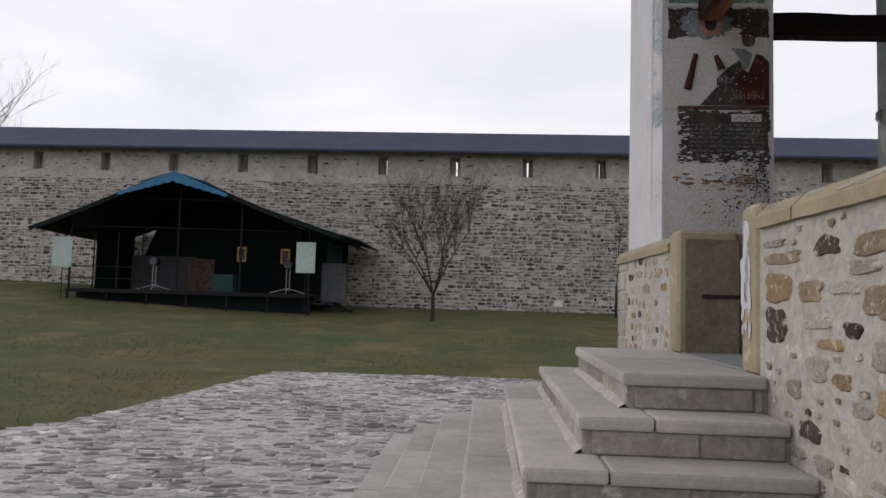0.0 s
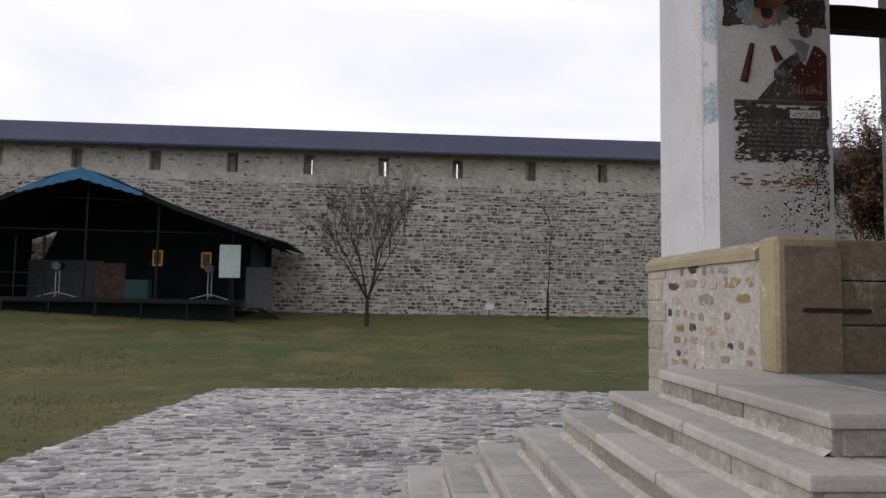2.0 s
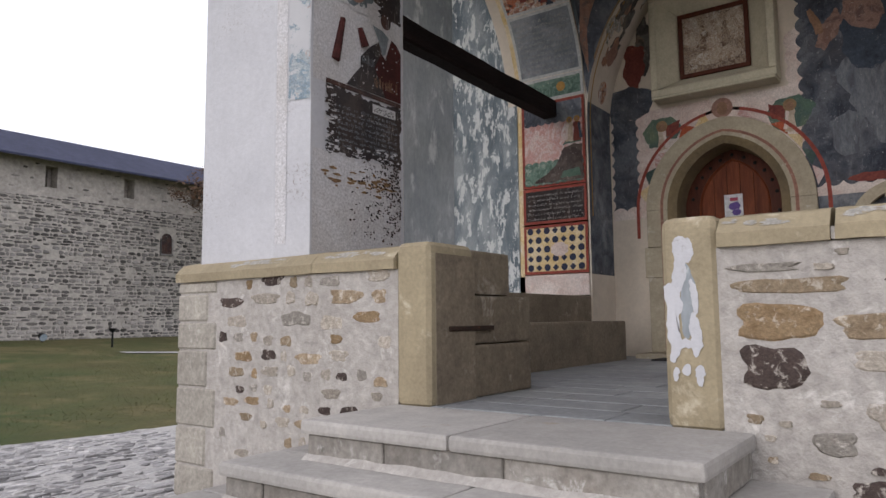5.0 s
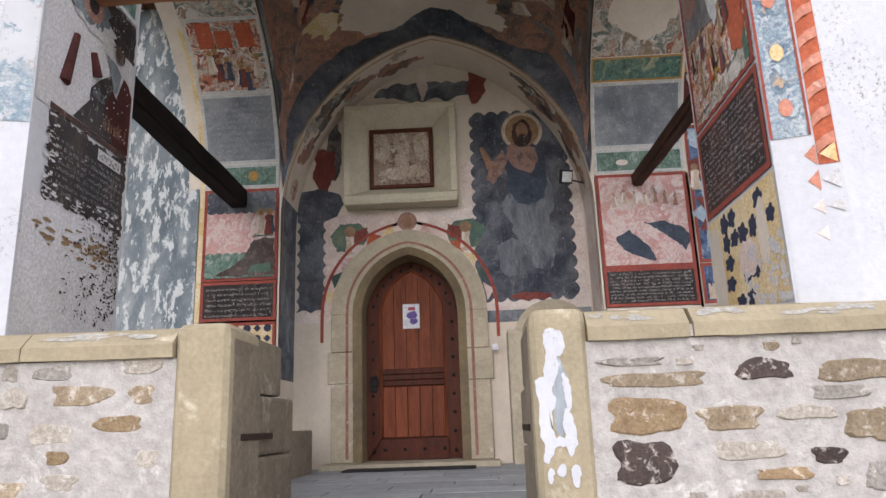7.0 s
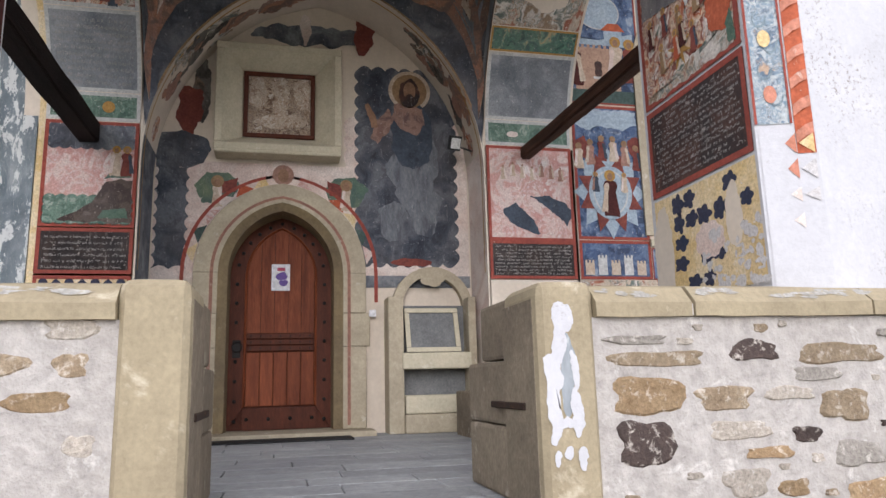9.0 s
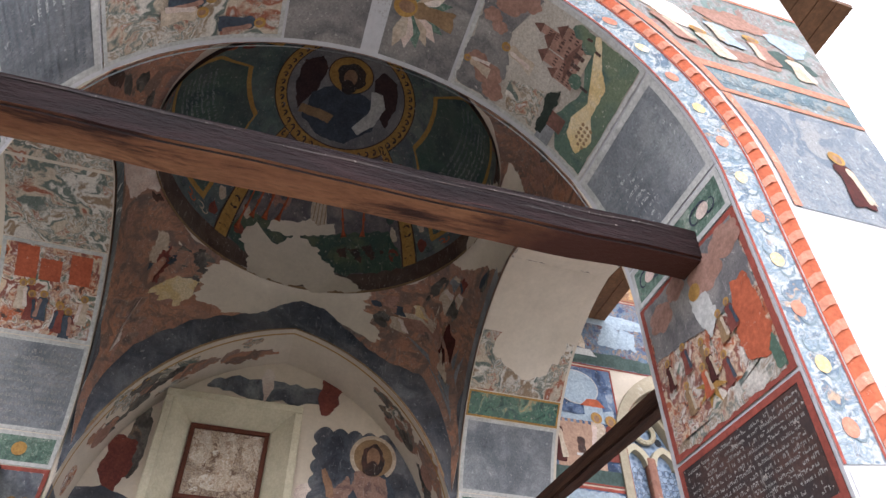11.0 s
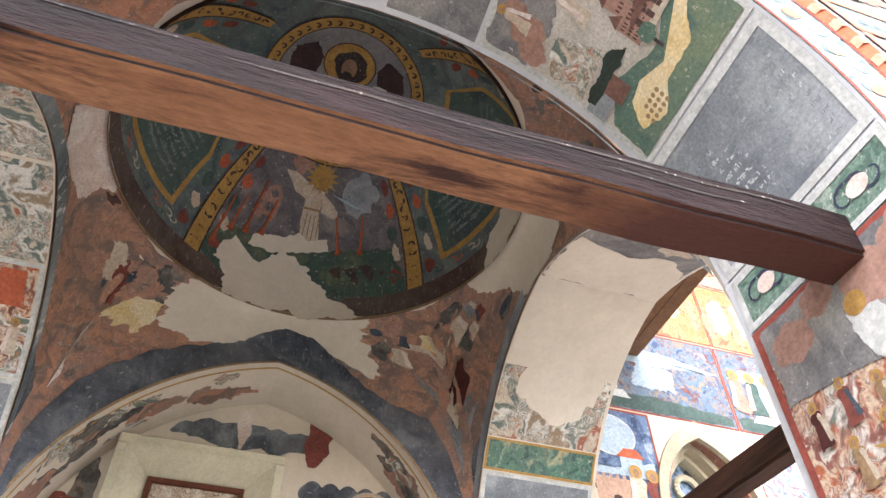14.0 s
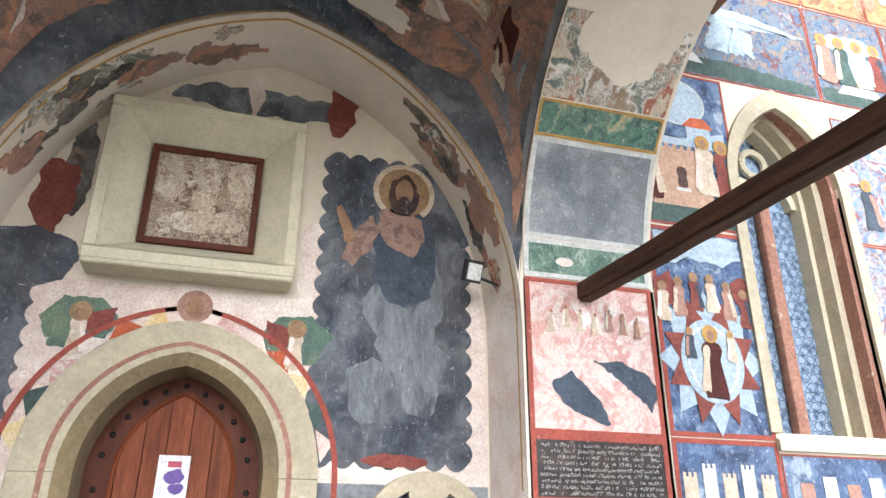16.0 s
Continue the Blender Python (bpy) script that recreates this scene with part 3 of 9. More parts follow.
NIGHT = fresco("fresco_night_blue", [(0.0405, 0.0607, 0.115), (0.081, 0.121, 0.216), (0.135, 0.189, 0.297), (0.297, 0.351, 0.432)], 3.0, 0.72, (0.5, 0.5, 0.5), 0.1, 0.2, seed=5)
SCENE_BLUE = fresco("fresco_blue_scenes", [(0.09, 0.13, 0.24), (0.26, 0.30, 0.37), (0.17, 0.25, 0.36), (0.40, 0.33, 0.27), (0.14, 0.20, 0.32), (0.26, 0.10, 0.09), (0.44, 0.45, 0.47), (0.11, 0.17, 0.29)], 3.4, 0.72, (0.62, 0.6, 0.58), 0.05, 0.45, seed=1)
SCENE_RED = fresco("fresco_red_scenes", [(0.096, 0.06, 0.048), (0.456, 0.132, 0.06), (0.66, 0.504, 0.36), (0.264, 0.096, 0.072), (0.744, 0.672, 0.6), (0.144, 0.192, 0.156), (0.48, 0.18, 0.096)], 3.6, 0.68, (0.6, 0.54, 0.47), 0.2, 0.25, seed=2)
SCENE_TERRA = fresco("fresco_terracotta", [(0.44, 0.21, 0.13), (0.50, 0.26, 0.17), (0.24, 0.155, 0.12), (0.47, 0.235, 0.15), (0.33, 0.225, 0.18), (0.17, 0.125, 0.11)], 1.5, 0.71, (0.56, 0.49, 0.41), 0.5, 0.05, seed=7)
SCENE_GREEN = fresco("fresco_green", [(0.048, 0.096, 0.08), (0.112, 0.224, 0.16), (0.08, 0.144, 0.128), (0.208, 0.32, 0.224), (0.56, 0.416, 0.224)], 3.0, 0.70, (0.5, 0.45, 0.38), 0.3, 0.4, seed=4)
SCENE_PALE = fresco("fresco_pale_figures", [(0.60, 0.55, 0.49), (0.30, 0.22, 0.15), (0.66, 0.62, 0.56), (0.15, 0.18, 0.16), (0.55, 0.46, 0.36), (0.34, 0.13, 0.08), (0.62, 0.58, 0.54)], 2.8, 0.66, (0.64, 0.59, 0.52), 0.15, 0.2, seed=6)
PINK = fresco("fresco_pink_cloud", [(0.55, 0.33, 0.29), (0.62, 0.50, 0.46), (0.50, 0.28, 0.25), (0.66, 0.60, 0.57)], 2.2, 0.72, (0.66, 0.62, 0.58), 0.05, 0.1, seed=8)
SCALLOP = fresco("fresco_pinkish_white_border", [(0.72, 0.60, 0.54), (0.78, 0.70, 0.64), (0.64, 0.50, 0.44), (0.76, 0.67, 0.61)], 1.6, 0.72, (0.62, 0.55, 0.47), 0.2, 0.0, seed=9)
GREY_TEXT = fresco("fresco_grey_ground", [(0.13, 0.145, 0.165), (0.21, 0.225, 0.245), (0.32, 0.335, 0.35)], 2.0, 0.72, (0.42, 0.42, 0.42), 0.2, 0.0, seed=10)
BLACK_TEXT = fresco("fresco_black_ground", [(0.018, 0.015, 0.016), (0.035, 0.03, 0.03), (0.06, 0.045, 0.04)], 3.0, 0.68, (0.5, 0.44, 0.4), 0.2, 0.0, seed=11)
BROWN_TEXT = fresco("fresco_brown_ground", [(0.06, 0.035, 0.03), (0.10, 0.055, 0.045), (0.045, 0.035, 0.035)], 3.0, 0.70, (0.55, 0.5, 0.45), 0.1, 0.0, seed=12)
OCHRE = fresco("fresco_ochre_ground", [(0.60, 0.42, 0.18), (0.68, 0.52, 0.27), (0.72, 0.60, 0.40)], 3.0, 0.60, (0.70, 0.66, 0.60), 0.05, 0.0, seed=13)
FLORAL = fresco("fresco_blue_floral", [(0.32, 0.37, 0.40), (0.20, 0.27, 0.33), (0.42, 0.45, 0.46), (0.14, 0.19, 0.25), (0.45, 0.33, 0.24)], 5.0, 0.64, (0.55, 0.54, 0.53), 0.0, 0.3, seed=14)
FLORAL_WORN = fresco("fresco_blue_floral_worn", [(0.36, 0.40, 0.42), (0.24, 0.31, 0.36), (0.45, 0.47, 0.48), (0.44, 0.30, 0.24)], 5.0, 0.50, (0.53, 0.53, 0.54), 0.0, 0.2, seed=24)
WORN_WHITE = fresco("worn_white_plaster", [(0.58, 0.57, 0.57), (0.54, 0.52, 0.51), (0.60, 0.59, 0.60)], 1.5, 0.68, (0.40, 0.36, 0.34), 0.0, 0.0, seed=15)
GREENLINE = fresco("fresco_green_ornament", [(0.09, 0.15, 0.12), (0.16, 0.24, 0.19), (0.30, 0.36, 0.30)], 6.0, 0.70, (0.6, 0.58, 0.52), 0.1, 0.4, seed=16)
STREAKED = fresco("streaked_blue_grey_plaster", [(0.085, 0.11, 0.125), (0.14, 0.17, 0.185), (0.22, 0.25, 0.265), (0.33, 0.36, 0.37)], 1.6, 0.575, (0.60, 0.62, 0.61), 0.25, 0.0, (1, 1, 0.4), seed=17)
SOOT = fresco("sooty_dark_fresco", [(0.051, 0.0476, 0.0459), (0.102, 0.0935, 0.085), (0.17, 0.162, 0.145), (0.289, 0.204, 0.145)], 2.0, 0.70, (0.45, 0.40, 0.33), 0.2, 0.1, seed=18)
DOME_TEAL = fresco("fresco_dome_teal", [(0.055, 0.08, 0.085), (0.09, 0.13, 0.13), (0.14, 0.19, 0.17), (0.10, 0.12, 0.14), (0.18, 0.22, 0.20)], 1.6, 0.74, (0.5, 0.44, 0.37), 0.3, 0.0, seed=19)
RED_LINE = surface("red_ochre_line", (0.36, 0.09, 0.065), (0.26, 0.07, 0.055), 5, 40, 0.9, 0.1, 0.003, (0.6, 0.54, 0.5), 0.66)
WHITE_LINE = surface("white_line", (0.62, 0.62, 0.60), (0.48, 0.48, 0.46), 5, 40, 0.9, 0.1, 0.003)
GOLD = surface("gold_ochre", (0.50, 0.30, 0.09), (0.36, 0.20, 0.06), 7, 50, 0.75, 0.2, 0.003)
ORANGE = surface("orange_red_pigment", (0.52, 0.14, 0.07), (0.40, 0.10, 0.05), 6, 40, 0.9, 0.2, 0.004, (0.62, 0.5, 0.42), 0.64)
SALMON = surface("salmon_pigment", (0.60, 0.27, 0.19), (0.50, 0.20, 0.13), 6, 40, 0.9, 0.2, 0.004, (0.62, 0.5, 0.42), 0.6)
ROBE_DARK = surface("dark_brown_red_pigment", (0.10, 0.030, 0.026), (0.05, 0.018, 0.017), 7, 40, 0.9, 0.1, 0.003, (0.3, 0.2, 0.17), 0.68)
OCHRE_DARK = surface("flaked_brown_ochre", (0.36, 0.24, 0.13), (0.24, 0.15, 0.09), 9, 50, 0.9, 0.1, 0.003)
FLESH = surface("faded_flesh_pigment", (0.36, 0.22, 0.14), (0.24, 0.14, 0.09), 9, 60, 0.9, 0.1, 0.002)
ROBE_RED = surface("dull_red_robe_pigment", (0.26, 0.08, 0.06), (0.16, 0.05, 0.045), 7, 40, 0.9, 0.1, 0.003, (0.5, 0.4, 0.33), 0.66)
ROBE_BLUE = surface("slate_robe_pigment", (0.08, 0.10, 0.13), (0.05, 0.06, 0.08), 7, 40, 0.9, 0.1, 0.003, (0.2, 0.2, 0.2), 0.62)
ROBE_PALE = surface("pale_robe_pigment", (0.60, 0.52, 0.42), (0.50, 0.38, 0.28), 7, 40, 0.9, 0.1, 0.003)
ROBE_PINK = surface("pink_robe_pigment", (0.42, 0.25, 0.20), (0.30, 0.17, 0.13), 7, 40, 0.9, 0.1, 0.003)
TEAL = surface("green_pigment", (0.095, 0.135, 0.12), (0.055, 0.085, 0.08), 6, 40, 0.9, 0.1, 0.003, (0.4, 0.38, 0.3), 0.66)
SCRIPT = surface("pale_lettering_pigment", (0.42, 0.40, 0.38), (0.24, 0.23, 0.22), 9, 60, 0.9, 0.05, 0.002)
PETAL = surface("dark_blue_petal_pigment", (0.035, 0.045, 0.08), (0.06, 0.06, 0.09), 9, 60, 0.9, 0.05, 0.002)
BRIGHT_BLUE = surface("pale_blue_pigment", (0.42, 0.50, 0.56), (0.34, 0.42, 0.50), 5, 40, 0.9, 0.1, 0.003)


def arc_place(half, rise, spring, c, w):
    """A point w metres up a pier face and on along its arch, on the low side of c, with the inward normal."""
    off = max(0.0, (rise * rise - half * half) / (2 * half))
    r = half + off
    if w < spring:
        return c - half, w, 1.0, 0.0
    a = min(math.atan2(rise, off), (w - spring) / r)
    return c - (r * math.cos(a) - off), spring + r * math.sin(a), math.cos(a), -math.sin(a)


def on_front(low):
    """Inner face of a front pillar and its half of the front arch: u is x, w runs up."""
    def f(u, w, o):
        s, z, ns, nz = arc_place(HALF, F_RISE, F_SPRING, YC, w)
        s, ns = (s, ns) if low else (2 * YC - s, -ns)
        return (u, s + ns * o, z + nz * o)
    return f


def on_side(low, half=SIDE, c=XC):
    """A face of the side arches that looks along x: u is y, w runs up."""
    def f(u, w, o):
        s, z, ns, nz = arc_place(half, RISE, SPRING, c, w)
        s, ns = (s, ns) if low else (2 * c - s, -ns)
        return (s + ns * o, u, z + nz * o)
    return f


def on_niche_reveal(low):
    def f(u, w, o):
        s, z, ns, nz = arc_place(HALF - 0.02, N_RISE, N_SPRING, YC, w)
        s, ns = (s, ns) if low else (2 * YC - s, -ns)
        return (u, s + ns * o, z + nz * o)
    return f


def on_splay(low):
    """The splayed edge of the front arch: u from 0 at the inner edge to 1 at the outer."""
    def f(u, w, o):
        s, z, ns, nz = arc_place(HALF + CH * u, F_RISE + CH * u, F_SPRING, YC, w)
        s, ns = (s, ns) if low else (2 * YC - s, -ns)
        return (FX0 + 0.08 * (1 - u) - o, s + ns * o * 0.3, z + nz * o * 0.3)
    return f


def on_wall(x):
    return lambda u, w, o: (x - o, u, w)


def on_dome(a, q, o):
    r = RING_R - o
    return (XC + r * math.cos(q) * math.cos(a), YC + r * math.cos(q) * math.sin(a), RING_Z + (1.75 - o) * math.sin(q))


def on_pendentive(a, q, o):
    ct, st = math.cos(a), math.sin(a)
    k = min(SIDE / max(abs(ct), 1e-6), HALF / max(abs(st), 1e-6))
    ex, ey = ct * k, st * k
    ez = arch_z(ey, HALF, ex > 0) if abs(abs(ex) - SIDE) < 1e-6 else arch_z(ex, SIDE)
    r = RING_R + (k - RING_R) * math.cos(q) - o
    return (XC + ct * r, YC + st * r, ez + (RING_Z - ez) * math.sin(q) - o * 0.6)


def sheet(bm, f, u0, u1, w0, w1, o, nu=1, nw=8):
    return strip(bm, [[f(u0 + (u1 - u0) * i / nu, w0 + (w1 - w0) * j / nw, o) for i in range(nu + 1)] for j in range(nw + 1)])


def blob(bm, f, u, w, ru, rw, o, n=24, lobes=0, depth=0.0, rag=0.0, rings=3, seed=0):
    """A round, scalloped or ragged patch laid on a surface."""
    vs = [bm.verts.new(f(u, w, o))]
    rows = []
    if rag:
        n = max(n, 56)
    lo = min(ru, rw)
    for k in range(1, rings + 1):
        row = []
        for i in range(n):
            a = i / n * math.tau
            m = 1 + depth * abs(math.sin(a * lobes / 2)) if lobes else 1
            x, y = ru * m * math.cos(a), rw * m * math.sin(a)
            if rag:
                g = lo ** 0.6 * 0.35
                for fr, am in ((1.1, 0.9), (3.0, 0.4), (8.0, 0.16)):
                    q = Vector((x / g * fr * 0.45 + seed * 3.1, y / g * fr * 0.45, seed))
                    x += rag * lo * am * noise.noise(q)
                    y += rag * lo * am * noise.noise(q + Vector((7.7, 3.3, 1.1)))
            row.append(bm.verts.new(f(u + x * k / rings, w + y * k / rings, o)))
        rows.append(row)
    for i in range(n):
        bm.faces.new((vs[0], rows[0][i], rows[0][(i + 1) % n]))
        for ra, rb in zip(rows, rows[1:]):
            bm.faces.new((ra[i], rb[i], rb[(i + 1) % n], ra[(i + 1) % n]))
    return bm


def ring(bm, f, u, w, ru, rw, t, o, n=32):
    return strip(bm, [[f(u + (ru + d) * math.cos(i / n * math.tau), w + (rw + d) * math.sin(i / n * math.tau), o) for i in range(n + 1)] for d in (0, t)])


def soft_panel(bm, f, u0, u1, w0, w1, o, scallop=0.0, pitch=0.13, rag=0.0):
    """A panel whose outline is a chain of small round scallops, or a ragged edge."""
    edge = []
    for ax, ay, bx, by in ((u0, w0, u1, w0), (u1, w0, u1, w1), (u1, w1, u0, w1), (u0, w1, u0, w0)):
        L = math.hypot(bx - ax, by - ay)
        k = max(1, round(L / pitch))
        nx, ny = (by - ay) / L, -(bx - ax) / L
        for i in range(k):
            for j in range(5):
                q = (i + j / 5) / k
                x, y = ax + (bx - ax) * q, ay + (by - ay) * q
                g = scallop * math.sin(j / 5 * math.pi)
                g += rag * (noise.noise((x * 9, y * 9, 1.7)) + 0.6 * noise.noise((x * 28, y * 28, 4.1)))
                g -= 0.15 * scallop if j == 0 else 0
                edge.append((x + nx * g, y + ny * g))
    face = bm.faces.new([bm.verts.new(f(x, y, o)) for x, y in edge])
    face.normal_update()
    bmesh.ops.triangulate(bm, faces=[face])
    return bm


def fresco_thing(name, f, u0, u1, w0, w1, mat, label, border=RED_LINE, wide=0.035, nu=1, nw=10, o=0.004, group=""):
    ob = tagged(part(name, sheet(bmesh.new(), f, u0, u1, w0, w1, o, nu, nw), mat), label, "fresco", group)
    if border:
        bm = bmesh.new()
        for a, b, c, d in ((u0, u1, w0, w0 + wide), (u0, u1, w1 - wide, w1), (u0, u0 + wide, w0 + wide, w1 - wide), (u1 - wide, u1, w0 + wide, w1 - wide)):
            sheet(bm, f, a, b, c, d, o + 0.004, nu, nw if d - c > 0.1 else 1)
        part("border", bm, border, ob)
    return ob


def lettering(ob, f, u0, u1, w0, w1, o, rows, mat=SCRIPT, high=0.6):
    """Rows of small strokes that stand for writing too worn to read."""
    bm = bmesh.new()
    step = (w1 - w0) / rows
    for r in range(rows):
        u, base = u0 + random.uniform(0, 0.03), w0 + r * step
        while u < u1 - 0.02:
            wd = random.uniform(0.008, 0.02)
            h = step * high * random.uniform(0.7, 1.1)
            if random.random() < 0.86:
                k = random.random()
                if k < 0.8:
                    sheet(bm, f, u, u + 0.0045, base, base + h, o, 1, 1)
                if k > 0.35:
                    sheet(bm, f, u + wd * 0.8, u + wd * 0.8 + 0.004, base, base + h * random.choice((0.6, 1.0)), o, 1, 1)
                if k > 0.2:
                    y = base + h * random.choice((0.0, 0.45, 0.9))
                    strip(bm, [[f(u, y, o), f(u + wd, y + h * random.uniform(-0.2, 0.2), o)], [f(u, y + 0.006, o), f(u + wd, y + 0.006 + h * random.uniform(-0.1, 0.1), o)]])
            u += wd + 0.006
    return tagged(part("lettering", bm, mat, ob, "pale unreadable painted lettering"), kind="stuff")


def cloth(bm, f, u, w, h, o, wide=0.15, lean=0.0, seed=0.0):
    """A draped outline: shoulders, waist and flaring hem with a wavering edge."""
    prof = ((0.0, 0.35), (0.06, 0.85), (0.16, 1.0), (0.34, 0.74), (0.52, 0.80), (0.72, 0.98), (0.88, 1.1), (1.0, 1.05))
    rows = []
    for k, (t, r) in enumerate(prof):
        row = []
        for i in range(5):
            s0 = (i - 2) / 2
            j = 0.14 * noise.noise((seed + s0 * 2.1, k * 0.9 + seed, 0.3))
            row.append(f(u + h * (wide * r * (s0 + j) + lean * t * 0.2), w - h * (t * 0.72 + 0.05 * noise.noise((s0 * 3 + seed, 9.1, k)) * t), o))
        rows.append(row)
    return strip(bm, rows)


def figure(ob, f, u, w, h, robe, o, halo=GOLD, lean=0.0, flip=1):
    """A faded standing figure: halo, head and draped robe as plain shapes."""
    sd = u * 7.3 + w * 3.1
    part("robe", cloth(bmesh.new(), f, u, w, h, o, 0.15, lean, sd), robe, ob)
    other = {ROBE_RED: ROBE_BLUE, ROBE_BLUE: ROBE_PINK, ROBE_PALE: SCALLOP, TEAL: ROBE_PALE}.get(robe, ROBE_PALE)
    sg = 1 if math.sin(sd * 5) > 0 else -1
    part("cloak", cloth(bmesh.new(), f, u + sg * h * 0.07, w - h * 0.06, h * 0.8, o + 0.0008, 0.07, sg * 0.5, sd + 2), other, ob)
    if halo:
        part("halo", blob(bmesh.new(), f, u, w + h * 0.09, h * 0.115 * flip, h * 0.115, o + 0.0015, 20), halo, ob)
    part("head", blob(bmesh.new(), f, u, w + h * 0.07, h * 0.055 * flip, h * 0.075, o + 0.003, 14), FLESH, ob)


def splat(f, pts, o, rag=0.03, seed=0.0, rings=6, n=110):
    """A patch with a ragged outline that runs through the given corners and follows the surface."""
    k = len(pts)
    lens = [math.hypot(pts[(i + 1) % k][0] - pts[i][0], pts[(i + 1) % k][1] - pts[i][1]) for i in range(k)]
    total = sum(lens)
    cu, cw = sum(p[0] for p in pts) / k, sum(p[1] for p in pts) / k
    edge = []
    for i in range(n):
        d, j = total * i / n, 0
        while d > lens[j]:
            d -= lens[j]
            j += 1
        t = d / max(lens[j], 1e-9)
        u = pts[j][0] + (pts[(j + 1) % k][0] - pts[j][0]) * t
        w = pts[j][1] + (pts[(j + 1) % k][1] - pts[j][1]) * t
        for fr, am in ((7.0, 0.7), (19.0, 0.45), (47.0, 0.3)):
            q = Vector((u * fr + seed * 2.3, w * fr, seed))
            u += rag * am * noise.noise(q)
            w += rag * am * noise.noise(q + Vector((5.1, 8.3, 2.2)))
        edge.append((u, w))
    bm = bmesh.new()
    mid = bm.verts.new(f(cu, cw, o))
    rows = [[bm.verts.new(f(cu + (u - cu) * r / rings, cw + (w - cw) * r / rings, o)) for u, w in edge] for r in range(1, rings + 1)]
    for i in range(n):
        j = (i + 1) % n
        bm.faces.new((mid, rows[0][i], rows[0][j]))
        for ra, rb in zip(rows, rows[1:]):
            bm.faces.new((ra[i], rb[i], rb[j], ra[j]))
    return bm


def along(knots, a):
    for (a0, q0), (a1, q1) in zip(knots, knots[1:]):
        if a0 <= a <= a1:
            return q0 + (q1 - q0) * (a - a0) / (a1 - a0)
    return knots[-1][1]


def edge_band(f, knots, o, rag=0.02, seed=0.0, n=150, low=0.0):
    """A band along an arch edge whose upper side wanders raggedly through the knots."""
    rows = [[], [], [], []]
    for i in range(n + 1):
        a = knots[0][0] + (knots[-1][0] - knots[0][0]) * i / n
        q = along(knots, a) + rag * (1.4 * noise.noise((a * 5, seed, 1.1)) + noise.noise((a * 17, seed, 2.1)) + 0.7 * noise.noise((a * 43, seed, 3.1)))
        for k in range(4):
            rows[k].append(f(a, low + (max(q, low + 0.01) - low) * k / 3, o))
    return strip(bmesh.new(), rows)


def scrolls(f, a0, w0, a1, w1, size, count, o, wide):
    """Curling dark ornament along a gilded band, from one end to the other."""
    bm = bmesh.new()
    for k in range(count):
        t = (k + 0.5) / count
        ca, cw = a0 + (a1 - a0) * t, w0 + (w1 - w0) * t
        sg = 1 if k % 2 else -1
        pa, pb = [], []
        for i in range(9):
            g = i / 8 * 4.4
            r = 1.0 - 0.62 * i / 8
            x, y = math.cos(g * sg + k) * r, math.sin(g * sg + k) * r
            pa.append(f(ca + size[0] * x, cw + size[1] * y, o))
            pb.append(f(ca + size[0] * x * (1 - wide), cw + size[1] * y * (1 - wide), o))
        strip(bm, [pa, pb])
    return bm


SKY_CREAM = fresco("fresco_pale_sky", [(0.52, 0.47, 0.40), (0.58, 0.53, 0.46), (0.46, 0.41, 0.35), (0.55, 0.50, 0.44)], 1.2, 0.76, (0.62, 0.58, 0.52), 0.1, 0.0, seed=61)
CLOUD_GREY = fresco("fresco_smoky_grey", [(0.20, 0.19, 0.19), (0.28, 0.26, 0.25), (0.15, 0.145, 0.15), (0.33, 0.31, 0.29)], 1.6, 0.74, (0.5, 0.47, 0.43), 0.15, 0.0, seed=62)
HILL_GREEN = fresco("fresco_hill_green", [(0.07, 0.13, 0.10), (0.11, 0.17, 0.125), (0.09, 0.14, 0.12), (0.16, 0.20, 0.13)], 1.8, 0.74, (0.5, 0.46, 0.38), 0.1, 0.0, seed=63)
ROSE_BROWN = surface("rose_brown_pigment", (0.22, 0.115, 0.09), (0.15, 0.08, 0.065), 7, 40, 0.9, 0.1, 0.003)
SCROLL_BLUE = surface("slate_blue_scroll_pigment", (0.17, 0.23, 0.27), (0.24, 0.30, 0.33), 9, 50, 0.9, 0.1, 0.002, (0.42, 0.43, 0.43), 0.6)
DARK_LEAF = surface("dark_leaf_pigment", (0.04, 0.055, 0.045), (0.03, 0.035, 0.03), 9, 50, 0.9, 0.1, 0.003)
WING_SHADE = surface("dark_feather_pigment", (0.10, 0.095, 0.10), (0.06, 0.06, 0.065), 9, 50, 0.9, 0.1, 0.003)


